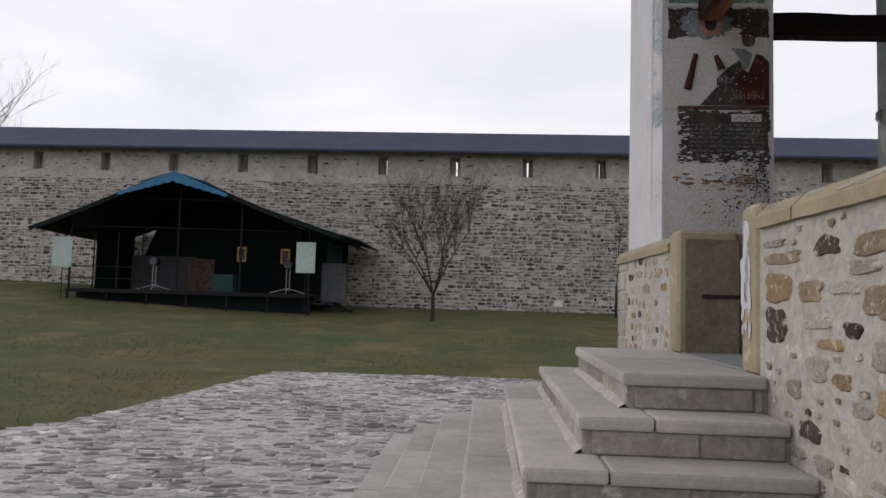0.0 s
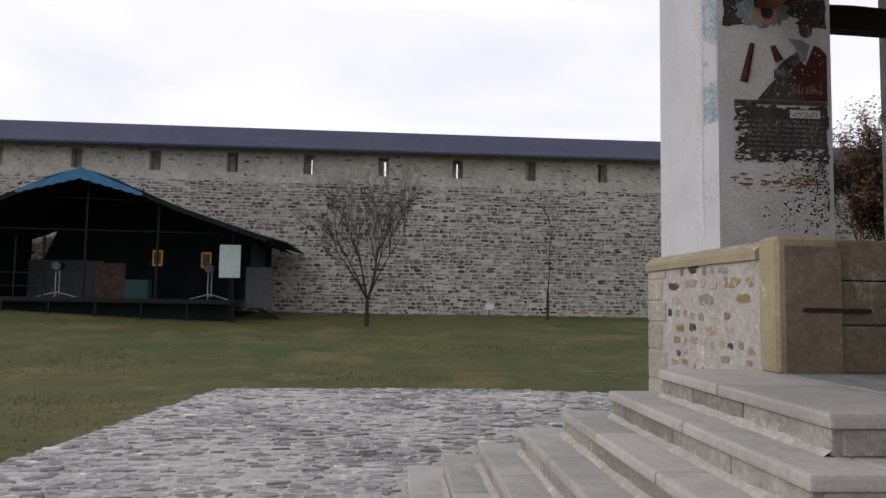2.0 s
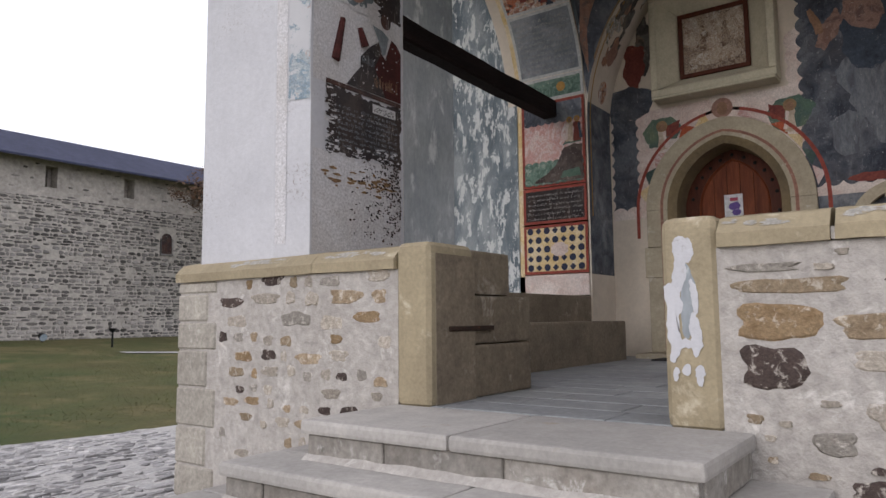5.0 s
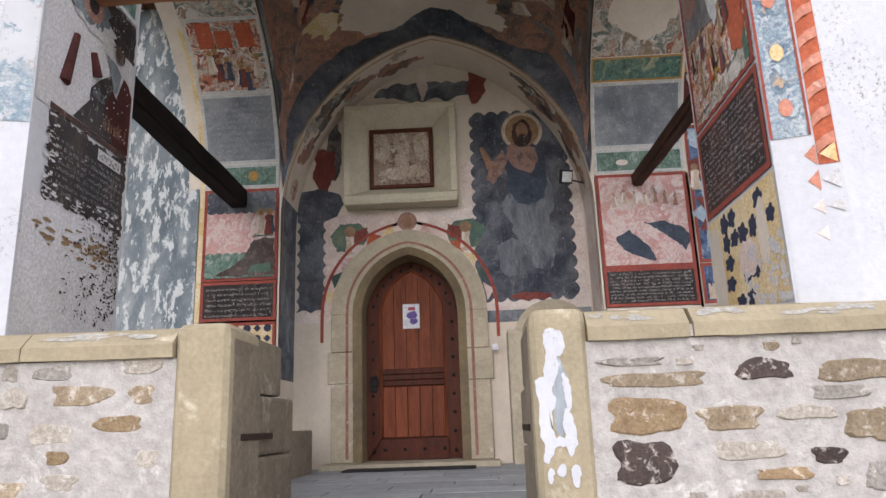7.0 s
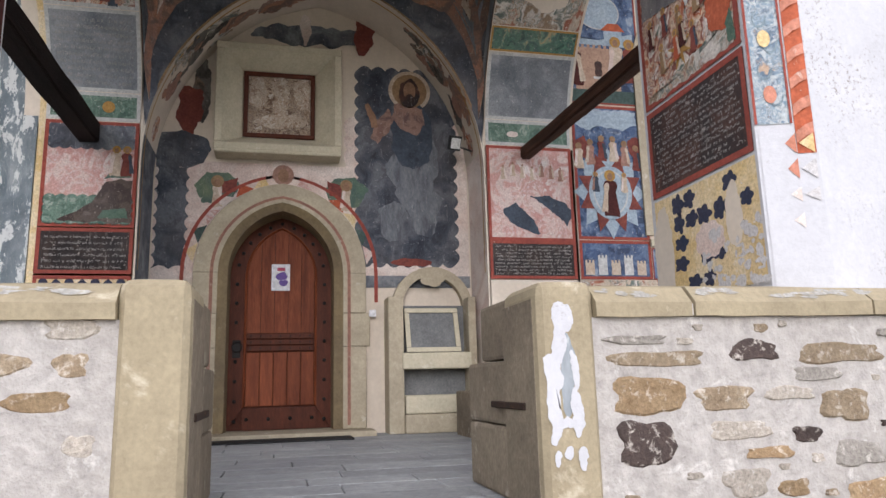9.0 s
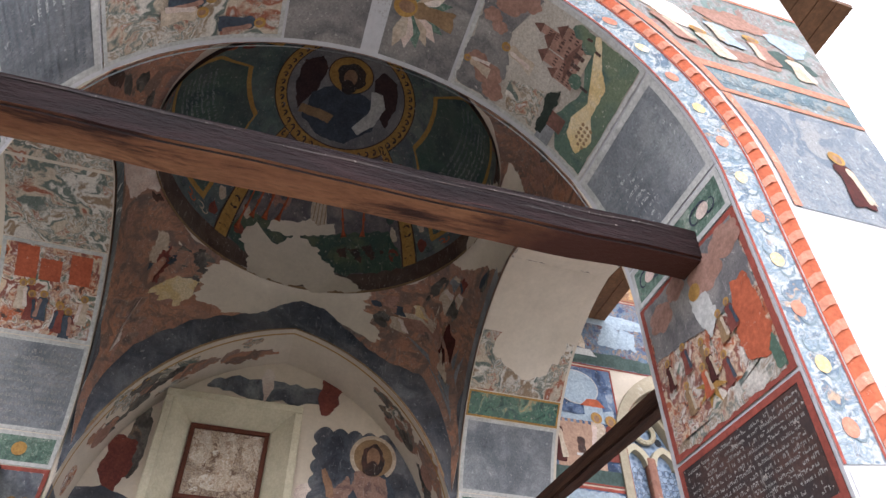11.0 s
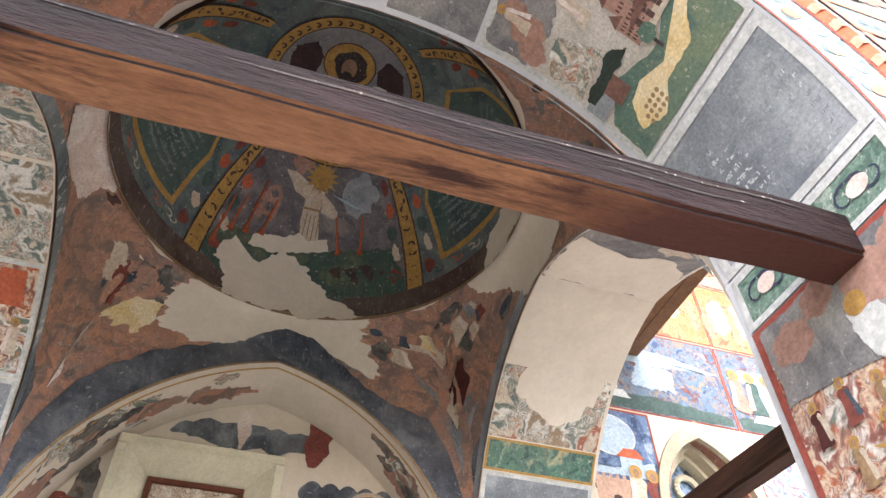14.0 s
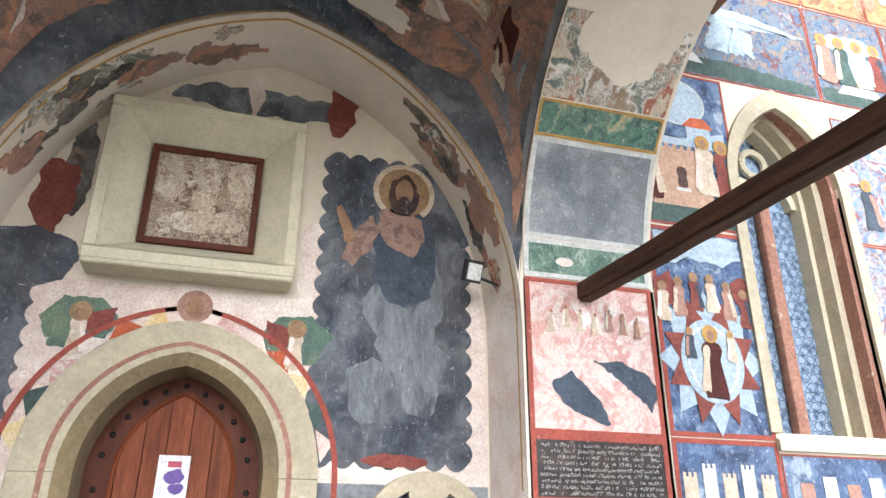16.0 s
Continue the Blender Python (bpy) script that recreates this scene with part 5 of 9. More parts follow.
# side arches: back piers, front pier backs, soffits
GROUP = "side arch frescoes"
BROWN_ROCK = fresco("fresco_brown_rock", [(0.07, 0.05, 0.045), (0.11, 0.085, 0.07), (0.16, 0.13, 0.11)], 3.0, 0.72, (0.4, 0.36, 0.3), 0.2, 0.2, seed=83)
for right in (True, False):
    ya, yb = (OR + 0.03, YR - 0.01) if right else (YL + 0.01, OL - 0.2)
    f = on_side(False)
    if right:
        ob = fresco_thing("mural", f, ya, yb, 2.05, 2.92, CREAM, "plain plaster foot of the painted pier", None, group=GROUP)
        ob = fresco_thing("mural", f, ya, yb, 2.93, 3.36, BLACK_TEXT, "black painted panel with pale writing", group=GROUP)
        lettering(ob, f, ya + 0.05, yb - 0.05, 2.98, 3.32, 0.009, 9, high=0.5)
        ob = fresco_thing("mural", f, ya, yb, 3.36, 4.46, PINK, "pink cloud fresco with a row of pale figures", group=GROUP)
        part("hill", blob(bmesh.new(), f, ya + 0.42, 3.66, 0.42, 0.2, 0.007, 36, rag=0.35, seed=3), ROBE_BLUE, ob)
        part("meadow", splat(f, ((ya + 0.06, 3.42), (ya + 0.06, 3.52), (ya + 0.3, 3.74), (ya + 0.55, 3.90), (ya + 0.75, 3.86), (ya + 0.5, 3.60), (ya + 0.4, 3.42)), 0.009, 0.03, 4), PINK, ob, "pale rosy hillside")
        for k in range(7):
            figure(ob, f, ya + 0.14 + k * 0.115, 4.2 + 0.02 * (k % 3), 0.19, ROBE_PALE if k > 2 else ROBE_PINK, 0.010 + 0.001 * k, None)
        top = 4.47
        ob = fresco_thing("mural", f, ya, yb, 4.47, 4.76, GREENLINE, "dark green ornament strip with pale medallions", WHITE_LINE, group=GROUP)
        part("medallion", blob(bmesh.new(), f, ya + 0.7, 4.6, 0.07, 0.035, 0.010), SCALLOP, ob)
        part("medallion", blob(bmesh.new(), f, ya + 0.3, 4.6, 0.04, 0.04, 0.010), SCALLOP, ob)
        ob = fresco_thing("mural", f, ya, yb, 4.77, 5.52, GREY_TEXT, "blue-grey fresco panel rubbed nearly blank", WHITE_LINE, group=GROUP)
        lettering(ob, f, ya + 0.08, yb - 0.08, 4.85, 5.45, 0.009, 9, GREY_TEXT, 0.4)
        ob = fresco_thing("mural", f, ya, yb, 5.53, 5.80, SCENE_GREEN, "dark green painted ground strip", GOLD, 0.02, group=GROUP)
        ob = fresco_thing("mural", f, ya, yb, 5.81, 6.45, SCENE_PALE, "cream plaster with remains of cloud and tree painting", None, group=GROUP)
        part("bare_patch", blob(bmesh.new(), f, ya + 0.45, 6.35, 0.42, 0.32, 0.008, 40, rag=0.5, seed=6), CREAM, ob)
    else:
        ob = fresco_thing("mural", f, ya, yb, 2.32, 2.93, OCHRE, "cream lattice fresco with dark blue diamonds", group=GROUP)
        for i in range(7):
            for j in range(5):
                bm = bmesh.new()
                blob(bm, f, ya + 0.09 + i * 0.115, 2.40 + j * 0.115, 0.043, 0.043, 0.008, 4 if (i + j) % 2 else 16, 0, rings=1)
                part("diamond", bm, PETAL, ob)
        part("rosette", blob(bmesh.new(), f, ya + 0.38, 2.62, 0.11, 0.08, 0.010, 24, 8, 0.15), SCALLOP, ob)
        ob = fresco_thing("mural", f, ya, yb, 2.05, 2.31, SCALLOP, "worn pink plaster foot of the painted pier", None, group=GROUP)
        ob = fresco_thing("mural", f, ya, yb, 2.95, 3.40, BLACK_TEXT, "black painted panel with scratched names", group=GROUP)
        lettering(ob, f, ya + 0.05, yb - 0.05, 3.0, 3.36, 0.009, 6, high=0.35)
        ob = fresco_thing("mural", f, ya, yb, 3.41, 4.50, PINK, "landscape fresco with pink city and green hills", group=GROUP)
        part("hill", soft_panel(bmesh.new(), f, ya + 0.04, yb - 0.04, 3.45, 3.72, 0.008, 0.02, 0.1), GREENLINE, ob)
        part("rock", splat(f, ((ya + 0.04, 3.46), (ya + 0.72, 3.46), (ya + 0.40, 3.66), (ya + 0.30, 3.88), (ya + 0.04, 3.90)), 0.0095, 0.03, 2), BROWN_ROCK, ob, "dark stepped rock")
        part("ledge", splat(f, ((ya + 0.05, 3.92), (ya + 0.30, 3.90), (ya + 0.22, 4.0), (ya + 0.06, 4.0)), 0.0105, 0.02, 3), HILL_GREEN, ob)
        part("ledge", splat(f, ((ya + 0.06, 3.50), (ya + 0.34, 3.50), (ya + 0.30, 3.58), (ya + 0.08, 3.60)), 0.0105, 0.02, 5), HILL_GREEN, ob)
        part("sky", soft_panel(bmesh.new(), f, ya + 0.04, yb - 0.04, 4.22, 4.46, 0.007, 0.02, 0.1), BLUEBLACK, ob)
        figure(ob, f, ya + 0.2, 4.18, 0.34, ROBE_PALE, 0.012)
        figure(ob, f, ya + 0.1, 4.18, 0.34, ROBE_RED, 0.013)
        ob = fresco_thing("mural", f, ya, yb, 4.51, 4.80, GREENLINE, "green ornament strip with gold medallion", WHITE_LINE, group=GROUP)
        part("medallion", blob(bmesh.new(), f, ya + 0.3, 4.655, 0.06, 0.06, 0.010), GOLD, ob)
        ob = fresco_thing("mural", f, ya, yb, 4.81, 5.62, GREY_TEXT, "grey fresco panel with rows of pale writing", WHITE_LINE, group=GROUP)
        lettering(ob, f, ya + 0.06, yb - 0.06, 4.88, 5.56, 0.009, 10, high=0.5)
        ob = fresco_thing("mural", f, ya, yb, 5.63, 6.5, SCENE_RED, "red fresco with crowd of figures and buildings", WHITE_LINE, group=GROUP)
        for k in range(8):
            figure(ob, f, random.uniform(ya + 0.1, yb - 0.1), random.uniform(5.85, 6.1), 0.3, random.choice((ROBE_RED, ROBE_PALE, ROBE_BLUE)), 0.010 + 0.001 * k)
        bm = bmesh.new()
        for k, (a, b) in enumerate(((0.2, 0.28), (0.45, 0.2), (0.65, 0.3))):
            sheet(bm, f, ya + a - 0.09, ya + a + 0.09, 6.15, 6.15 + b, 0.009, 1, 2)
        part("building", bm, ORANGE, ob)
        part("edge_strip", sheet(bmesh.new(), f, yb + 0.003, yb + 0.06, 2.3, 6.4, 0.006, 1, 30), OCHRE, ob)
    ob = fresco_thing("mural", f, ya, yb, 6.46 if right else 6.51, 7.3, CREAM if right else SCENE_PALE, "side arch soffit, bare and painted plaster", None, group=GROUP)
    f = on_side(True)
    ob = fresco_thing("mural", f, ya, yb, 2.05, 4.6, SCENE_BLUE, "faded painted back of the front pillar", None, group=GROUP)
    ob = fresco_thing("mural", f, ya, yb, 4.62, 7.3, SCENE_PALE if not right else CLOUD_GREY, "faded figure fresco on the side arch soffit", None, nw=24, group=GROUP)
    if right:
        for u, w, ru, rw, m, k in ((2.1, 6.5, 0.2, 0.12, ROBE_PALE, 1), (2.5, 6.3, 0.18, 0.2, SCENE_TERRA, 2), (2.3, 6.0, 0.25, 0.15, SOOT, 3), (2.0, 5.8, 0.12, 0.2, ROBE_PINK, 4), (2.6, 5.6, 0.15, 0.2, SCENE_PALE, 5)):
            part("remnant", blob(bmesh.new(), f, u, w, ru, rw, 0.006 + 0.0006 * k, 60, rag=1.0, seed=k * 2.1), m, ob)
        part("bare_patch", splat(f, ((ya, 7.3), (yb, 7.3), (yb, 6.62), (2.4, 6.78), (2.1, 6.66), (ya, 6.86)), 0.011, 0.05, 4), CREAM, ob, "bare cream plaster")

# dome and pendentives
CLOUD_DARK = fresco("fresco_storm_cloud", [(0.085, 0.08, 0.09), (0.14, 0.125, 0.135), (0.20, 0.175, 0.175), (0.11, 0.105, 0.12), (0.27, 0.235, 0.22)], 1.7, 0.72, (0.5, 0.44, 0.37), 0.2, 0.0, seed=51)
DARK_GREEN = fresco("fresco_dark_meadow", [(0.035, 0.07, 0.055), (0.07, 0.115, 0.085), (0.05, 0.085, 0.075), (0.12, 0.145, 0.09)], 2.2, 0.72, (0.5, 0.44, 0.37), 0.2, 0.0, seed=52)
PANEL_GREEN = fresco("fresco_green_text_panel", [(0.055, 0.10, 0.085), (0.085, 0.13, 0.11), (0.045, 0.075, 0.08)], 2.4, 0.78, (0.4, 0.4, 0.34), 0.3, 0.0, seed=53)
RING_BROWN = fresco("fresco_dark_maroon_ring", [(0.055, 0.035, 0.034), (0.085, 0.05, 0.045), (0.12, 0.085, 0.07)], 1.8, 0.74, (0.45, 0.4, 0.34), 0.2, 0.0, seed=54)
MEDAL = fresco("fresco_slate_medallion", [(0.20, 0.20, 0.215), (0.15, 0.15, 0.165), (0.26, 0.255, 0.26)], 1.6, 0.80, (0.45, 0.42, 0.4), 0.15, 0.0, seed=55)
WING_BROWN = surface("dark_wing_pigment", (0.075, 0.045, 0.045), (0.045, 0.03, 0.034), 7, 40, 0.9, 0.1, 0.003)
part("painted_field", sheet(bmesh.new(), on_dome, 0, math.tau, 0.05, 1.5, 0.006, 96, 14), DOME_TEAL, dome, "dark teal painted field")
part("ring", sheet(bmesh.new(), on_dome, 0, math.tau, -0.03, 0.13, 0.011, 96, 3), RING_BROWN, dome, "dark maroon ring round the dome foot")
part("gold_line", sheet(bmesh.new(), on_dome, 0, math.tau, -0.03, -0.012, 0.014, 96, 1), OCHRE_DARK, dome)
RIBS = (-2.30, -0.76, 0.67, 2.10)
# the scene that faces the door: storm, meadow, sun-headed angel and trumpets
part("scene_field", sheet(bmesh.new(), on_dome, -0.76, 0.67, 0.12, 1.0, 0.009, 14, 10), CLOUD_DARK, dome, "smoky violet-grey painted clouds")
for a, q, ra, rq, s in ((0.45, 0.78, 0.13, 0.10, 2), (0.32, 0.62, 0.09, 0.11, 3), (-0.42, 0.80, 0.15, 0.12, 4), (-0.58, 0.62, 0.10, 0.14, 5), (0.18, 0.93, 0.12, 0.06, 6)):
    part("cloud", blob(bmesh.new(), on_dome, a, q, ra, rq, 0.010 + s * 0.0004, 30, rag=0.7, seed=s), (ROBE_PINK, GREY_TEXT, CLOUD_DARK)[s % 3], dome)
part("meadow", splat(on_dome, ((0.64, 0.12), (0.58, 0.36), (0.25, 0.42), (-0.2, 0.44), (-0.6, 0.42), (-0.74, 0.12)), 0.0135, 0.05, 3), DARK_GREEN, dome, "dark green painted meadow")
part("mound", splat(on_dome, ((-0.16, 0.27), (-0.26, 0.34), (-0.44, 0.34), (-0.58, 0.27), (-0.42, 0.22)), 0.0155, 0.04, 8), BROWN_TEXT, dome, "heap of dark brown figures")
for a0, q0, a1, q1 in ((0.57, 0.23, 0.57, 0.56), (0.40, 0.39, 0.41, 0.74), (0.30, 0.42, 0.27, 0.66), (0.50, 0.36, 0.49, 0.60), (-0.24, 0.41, -0.21, 0.65), (-0.39, 0.41, -0.42, 0.65)):
    bm = bmesh.new()
    rod(bm, on_dome(a0, q0, 0.018), on_dome(a0 + (a1 - a0) * 0.2, q0 + (q1 - q0) * 0.2, 0.018), 0.036, 0.013, 8)
    rod(bm, on_dome(a0 + (a1 - a0) * 0.2, q0 + (q1 - q0) * 0.2, 0.018), on_dome(a1, q1, 0.018), 0.013, 0.009, 8)
    rod(bm, on_dome(a0 + (a1 - a0) * 0.5, q0 + (q1 - q0) * 0.5, 0.018), on_dome(a0 + (a1 - a0) * 0.55, q0 + (q1 - q0) * 0.55, 0.018), 0.02, 0.02, 8)
    part("trumpet", bm, ORANGE, dome, "orange-red trumpet")
part("angel_robe", splat(on_dome, ((0.07, 0.80), (-0.09, 0.79), (-0.07, 0.66), (-0.10, 0.46), (0.05, 0.46), (0.06, 0.64)), 0.017, 0.015, 5), ROBE_PALE, dome, "pale robed angel with a sun for a head")
part("angel_sleeve", splat(on_dome, ((0.31, 0.86), (0.20, 0.86), (0.02, 0.82), (0.03, 0.73), (0.18, 0.76)), 0.0176, 0.015, 6), ROBE_PALE, dome)
part("angel_sleeve", splat(on_dome, ((-0.06, 0.80), (-0.22, 0.68), (-0.20, 0.63), (-0.08, 0.66)), 0.0182, 0.012, 7), ROBE_PALE, dome)
part("angel_belt", sheet(bmesh.new(), on_dome, -0.08, 0.06, 0.665, 0.68, 0.019, 2, 1), OCHRE_DARK, dome)
for k in range(4):
    part("fold", sheet(bmesh.new(), on_dome, -0.075 + k * 0.032, -0.068 + k * 0.032, 0.48, 0.64, 0.019, 1, 4), OCHRE_DARK, dome)
bm = bmesh.new()
c = bm.verts.new(on_dome(-0.04, 0.88, 0.022))
pts = [bm.verts.new(on_dome(-0.04 + (0.17 if i % 2 else 0.10) * math.cos(i * math.tau / 28), 0.88 + (0.11 if i % 2 else 0.068) * math.sin(i * math.tau / 28), 0.0215)) for i in range(28)]
for i in range(28):
    bm.faces.new((c, pts[i], pts[(i + 1) % 28]))
part("sun", bm, GOLD, dome, "orange-gold sun with many rays")
part("sword", splat(on_dome, ((-0.15, 0.79), (-0.30, 0.745), (-0.47, 0.67), (-0.30, 0.725)), 0.019, 0.002, 1), BRIGHT_BLUE, dome)
part("bare_patch", splat(on_dome, ((0.36, 0.33), (0.34, 0.42), (0.14, 0.46), (0.06, 0.52), (-0.02, 0.46), (-0.16, 0.50), (-0.18, 0.43), (0.05, 0.37)), 0.021, 0.025, 9), CREAM, dome, "cream patch of repaired plaster")
part("bare_patch", splat(on_dome, ((0.47, 0.36), (0.36, 0.24), (0.24, 0.27), (0.10, 0.36), (-0.04, 0.30), (-0.12, 0.20), (-0.34, 0.04), (-0.40, -0.03), (0.40, -0.03), (0.42, 0.10), (0.52, 0.16)), 0.0205, 0.06, 11, n=170), CREAM, dome, "cream patch of repaired plaster")
part("bare_patch", splat(on_dome, ((-1.28, -0.03), (-1.30, 0.10), (-1.52, 0.20), (-1.72, 0.16), (-1.9, -0.03)), 0.0195, 0.05, 12), CREAM, dome)
# text panels beside the scene
for a0, a1 in ((0.92, 1.86), (-2.06, -0.98)):
    for grow, m, o in ((0.035, GOLD, 0.010), (0.0, PANEL_GREEN, 0.0125)):
        part("text_panel", splat(on_dome, ((a0 - grow, 0.27 - grow), (a0 - grow, 0.62), (a0 + 0.16, 0.88 + grow), (a1 - 0.16, 0.88 + grow), (a1 + grow, 0.62), (a1 + grow, 0.27 - grow)), o, 0.006, a0), m, dome)
    lettering(dome, on_dome, a0 + 0.08, a1 - 0.08, 0.34, 0.66, 0.015, 7, GREY_TEXT, 0.45)
    for k in range(9):
        a = a0 - 0.06 + (a1 - a0 + 0.12) * k / 8
        part("scroll_ornament", scrolls(on_dome, a - 0.05, 0.185, a + 0.05, 0.185, (0.045, 0.03), 2, 0.015, 0.3), (ROBE_PALE, ORANGE, TEAL)[k % 3], dome)
for a in RIBS:
    part("rib_band", sheet(bmesh.new(), on_dome, a - 0.055, a + 0.055, 0.12, 1.03, 0.022, 1, 12), GOLD, dome, "gold band with dark scrolled ornament")
    part("ornament", scrolls(on_dome, a, 0.16, a, 1.0, (0.040, 0.03), 15, 0.0245, 0.6), BROWN_TEXT, dome)
    for sg in (-1, 1):
        part("edge_line", sheet(bmesh.new(), on_dome, a + sg * 0.055 - 0.006, a + sg * 0.055 + 0.006, 0.12, 1.03, 0.0245, 1, 12), BROWN_TEXT, dome)
        for k in range(5):
            part("side_ornament", blob(bmesh.new(), on_dome, a + sg * 0.12, 0.24 + k * 0.14, 0.035, 0.045, 0.016 + 0.0003 * k, 20, rag=0.8, seed=k + a), (ROBE_RED, ROBE_PALE, TEAL, ORANGE)[k % 4], dome)
# medallion at the crown
MU, MW = 0.14, -0.04
top = lambda u, w, o: (XC + u, YC + w, RING_Z + 1.75 * math.sqrt(max(0.0, 1 - (u * u + w * w) / RING_R ** 2)) - o)
part("medallion", blob(bmesh.new(), top, MU, MW, 0.70, 0.70, 0.021, 48, rings=6), MEDAL, dome, "slate grey medallion field")
part("gold_ring", ring(bmesh.new(), top, MU, MW, 0.66, 0.66, 0.12, 0.026, 64), GOLD, dome, "gold ring with dark scrolled ornament")
for k in range(46):
    g = k / 46 * math.tau
    part("ring_ornament", scrolls(top, MU + 0.72 * math.cos(g), MW + 0.72 * math.sin(g), MU + 0.72 * math.cos(g), MW + 0.72 * math.sin(g), (0.045, 0.045), 1, 0.0285, 0.6), BROWN_TEXT, dome)
for r in (0.655, 0.775):
    part("edge_line", ring(bmesh.new(), top, MU, MW, r, r, 0.012, 0.0282, 64), BROWN_TEXT, dome)
for sg in (-1, 1):
    part("wing", splat(top, ((-0.12, MW + sg * 0.26), (-0.28, MW + sg * 0.34), (-0.20, MW + sg * 0.52), (0.12, MW + sg * 0.58), (0.42, MW + sg * 0.50), (0.20, MW + sg * 0.34)), 0.026, 0.03, sg), WING_BROWN, dome, "dark folded wing")
part("robe", splat(top, ((0.08, 0.10), (0.10, -0.18), (0.18, -0.40), (0.50, -0.42), (0.74, -0.12), (0.72, 0.16), (0.52, 0.40), (0.22, 0.34)), 0.029, 0.03, 3), ROBE_BLUE, dome, "slate robe")
part("sleeve", splat(top, ((0.36, 0.44), (0.46, 0.46), (0.56, 0.10), (0.46, 0.06)), 0.031, 0.02, 4), OCHRE_DARK, dome)
part("halo_rim", blob(bmesh.new(), top, -0.10, MW, 0.255, 0.255, 0.0305, 36), BROWN_TEXT, dome)
part("halo", blob(bmesh.new(), top, -0.10, MW, 0.242, 0.242, 0.033, 36), GOLD, dome, "gold halo")
part("hair", blob(bmesh.new(), top, -0.09, MW, 0.17, 0.155, 0.0355, 40, rag=0.35, seed=4), BLACK_TEXT, dome, "dark hair and beard")
part("head", blob(bmesh.new(), top, -0.06, MW, 0.115, 0.075, 0.038, 24), FLESH, dome)
part("beard", blob(bmesh.new(), top, 0.07, MW, 0.10, 0.075, 0.0405, 30, rag=0.4, seed=6), BLACK_TEXT, dome)
part("scroll", splat(top, ((0.04, -0.30), (0.02, -0.44), (0.18, -0.50), (0.44, -0.42), (0.60, -0.26), (0.54, -0.18), (0.36, -0.32), (0.14, -0.36)), 0.034, 0.012, 3), WHITE_LINE, dome, "white scroll")

part("painted_field", sheet(bmesh.new(), on_pendentive, math.pi / 4, math.pi / 4 + math.tau, 0.0, 1.52, 0.006, 96, 8), SCENE_TERRA, ceiling, "terracotta painted field")
prnd = random.Random(12)
for k in range(52):
    corner = (math.pi / 4) * (1, -1, 3, -3)[k % 4]
    a, q = corner + prnd.uniform(-0.5, 0.5), prnd.uniform(0.45, 1.4)
    part("figure", blob(bmesh.new(), on_pendentive, a, q, prnd.uniform(0.02, 0.075), prnd.uniform(0.04, 0.13), 0.0085 + k * 0.00008, 28, rag=0.9, seed=k * 1.7), prnd.choice((SOOT, SOOT, ROBE_PINK, BROWN_TEXT, GREY_TEXT, ROBE_BLUE)), ceiling)
# banquet scene over the window side
part("table", splat(on_pendentive, ((-0.58, 0.98), (-0.80, 1.06), (-0.86, 0.92), (-0.66, 0.82)), 0.014, 0.015, 2), ROBE_PINK, ceiling)
part("cloth", splat(on_pendentive, ((-0.57, 1.00), (-0.86, 1.09), (-0.80, 1.00), (-0.78, 0.92), (-0.75, 1.0), (-0.62, 0.95)), 0.0155, 0.012, 3), ROBE_PALE, ceiling)
for a, q, h, m in ((-0.62, 1.12, 0.20, ROBE_BLUE), (-0.74, 1.17, 0.20, OCHRE), (-0.92, 1.17, 0.30, ROBE_PALE), (-1.03, 1.20, 0.26, GREY_TEXT), (-1.08, 1.02, 0.22, ROBE_RED), (-1.0, 0.94, 0.2, ROBE_PALE), (-0.60, 0.94, 0.26, ROBE_PALE), (-0.84, 0.86, 0.34, ROBE_DARK)):
    figure(ceiling, on_pendentive, a, q, h, m, 0.016 - 0.004 * a, None)
for pts, k in ((((-0.64, 0.74), (-0.80, 0.66), (-0.92, 0.52), (-0.78, 0.56)), 1), (((-0.72, 0.60), (-0.86, 0.48), (-0.95, 0.36), (-0.80, 0.46)), 4)):
    part("cloud_line", splat(on_pendentive, pts, 0.0145, 0.015, k), GREY_TEXT, ceiling)
# beast and riders over the other side
part("beast", splat(on_pendentive, ((0.60, 0.86), (0.70, 0.98), (0.78, 0.90), (0.74, 0.78), (0.66, 0.64), (0.60, 0.70)), 0.0145, 0.05, 5), OCHRE, ceiling, "pale ochre beast")
part("horse", splat(on_pendentive, ((0.82, 1.16), (0.92, 1.26), (0.99, 1.14), (0.93, 0.98), (0.86, 0.92)), 0.015, 0.05, 6), ROBE_PALE, ceiling)
part("rider", splat(on_pendentive, ((0.78, 1.10), (0.86, 1.24), (0.84, 1.02), (0.78, 0.94)), 0.0165, 0.05, 7), ROBE_RED, ceiling)
part("horn", splat(on_pendentive, ((0.795, 0.86), (0.835, 0.72), (0.80, 0.54), (0.785, 0.54), (0.805, 0.72)), 0.0155, 0.006, 8), SCALLOP, ceiling)
part("rock", splat(on_pendentive, ((0.62, 1.1), (0.74, 1.3), (0.70, 1.45), (0.60, 1.3)), 0.014, 0.05, 9), SOOT, ceiling)
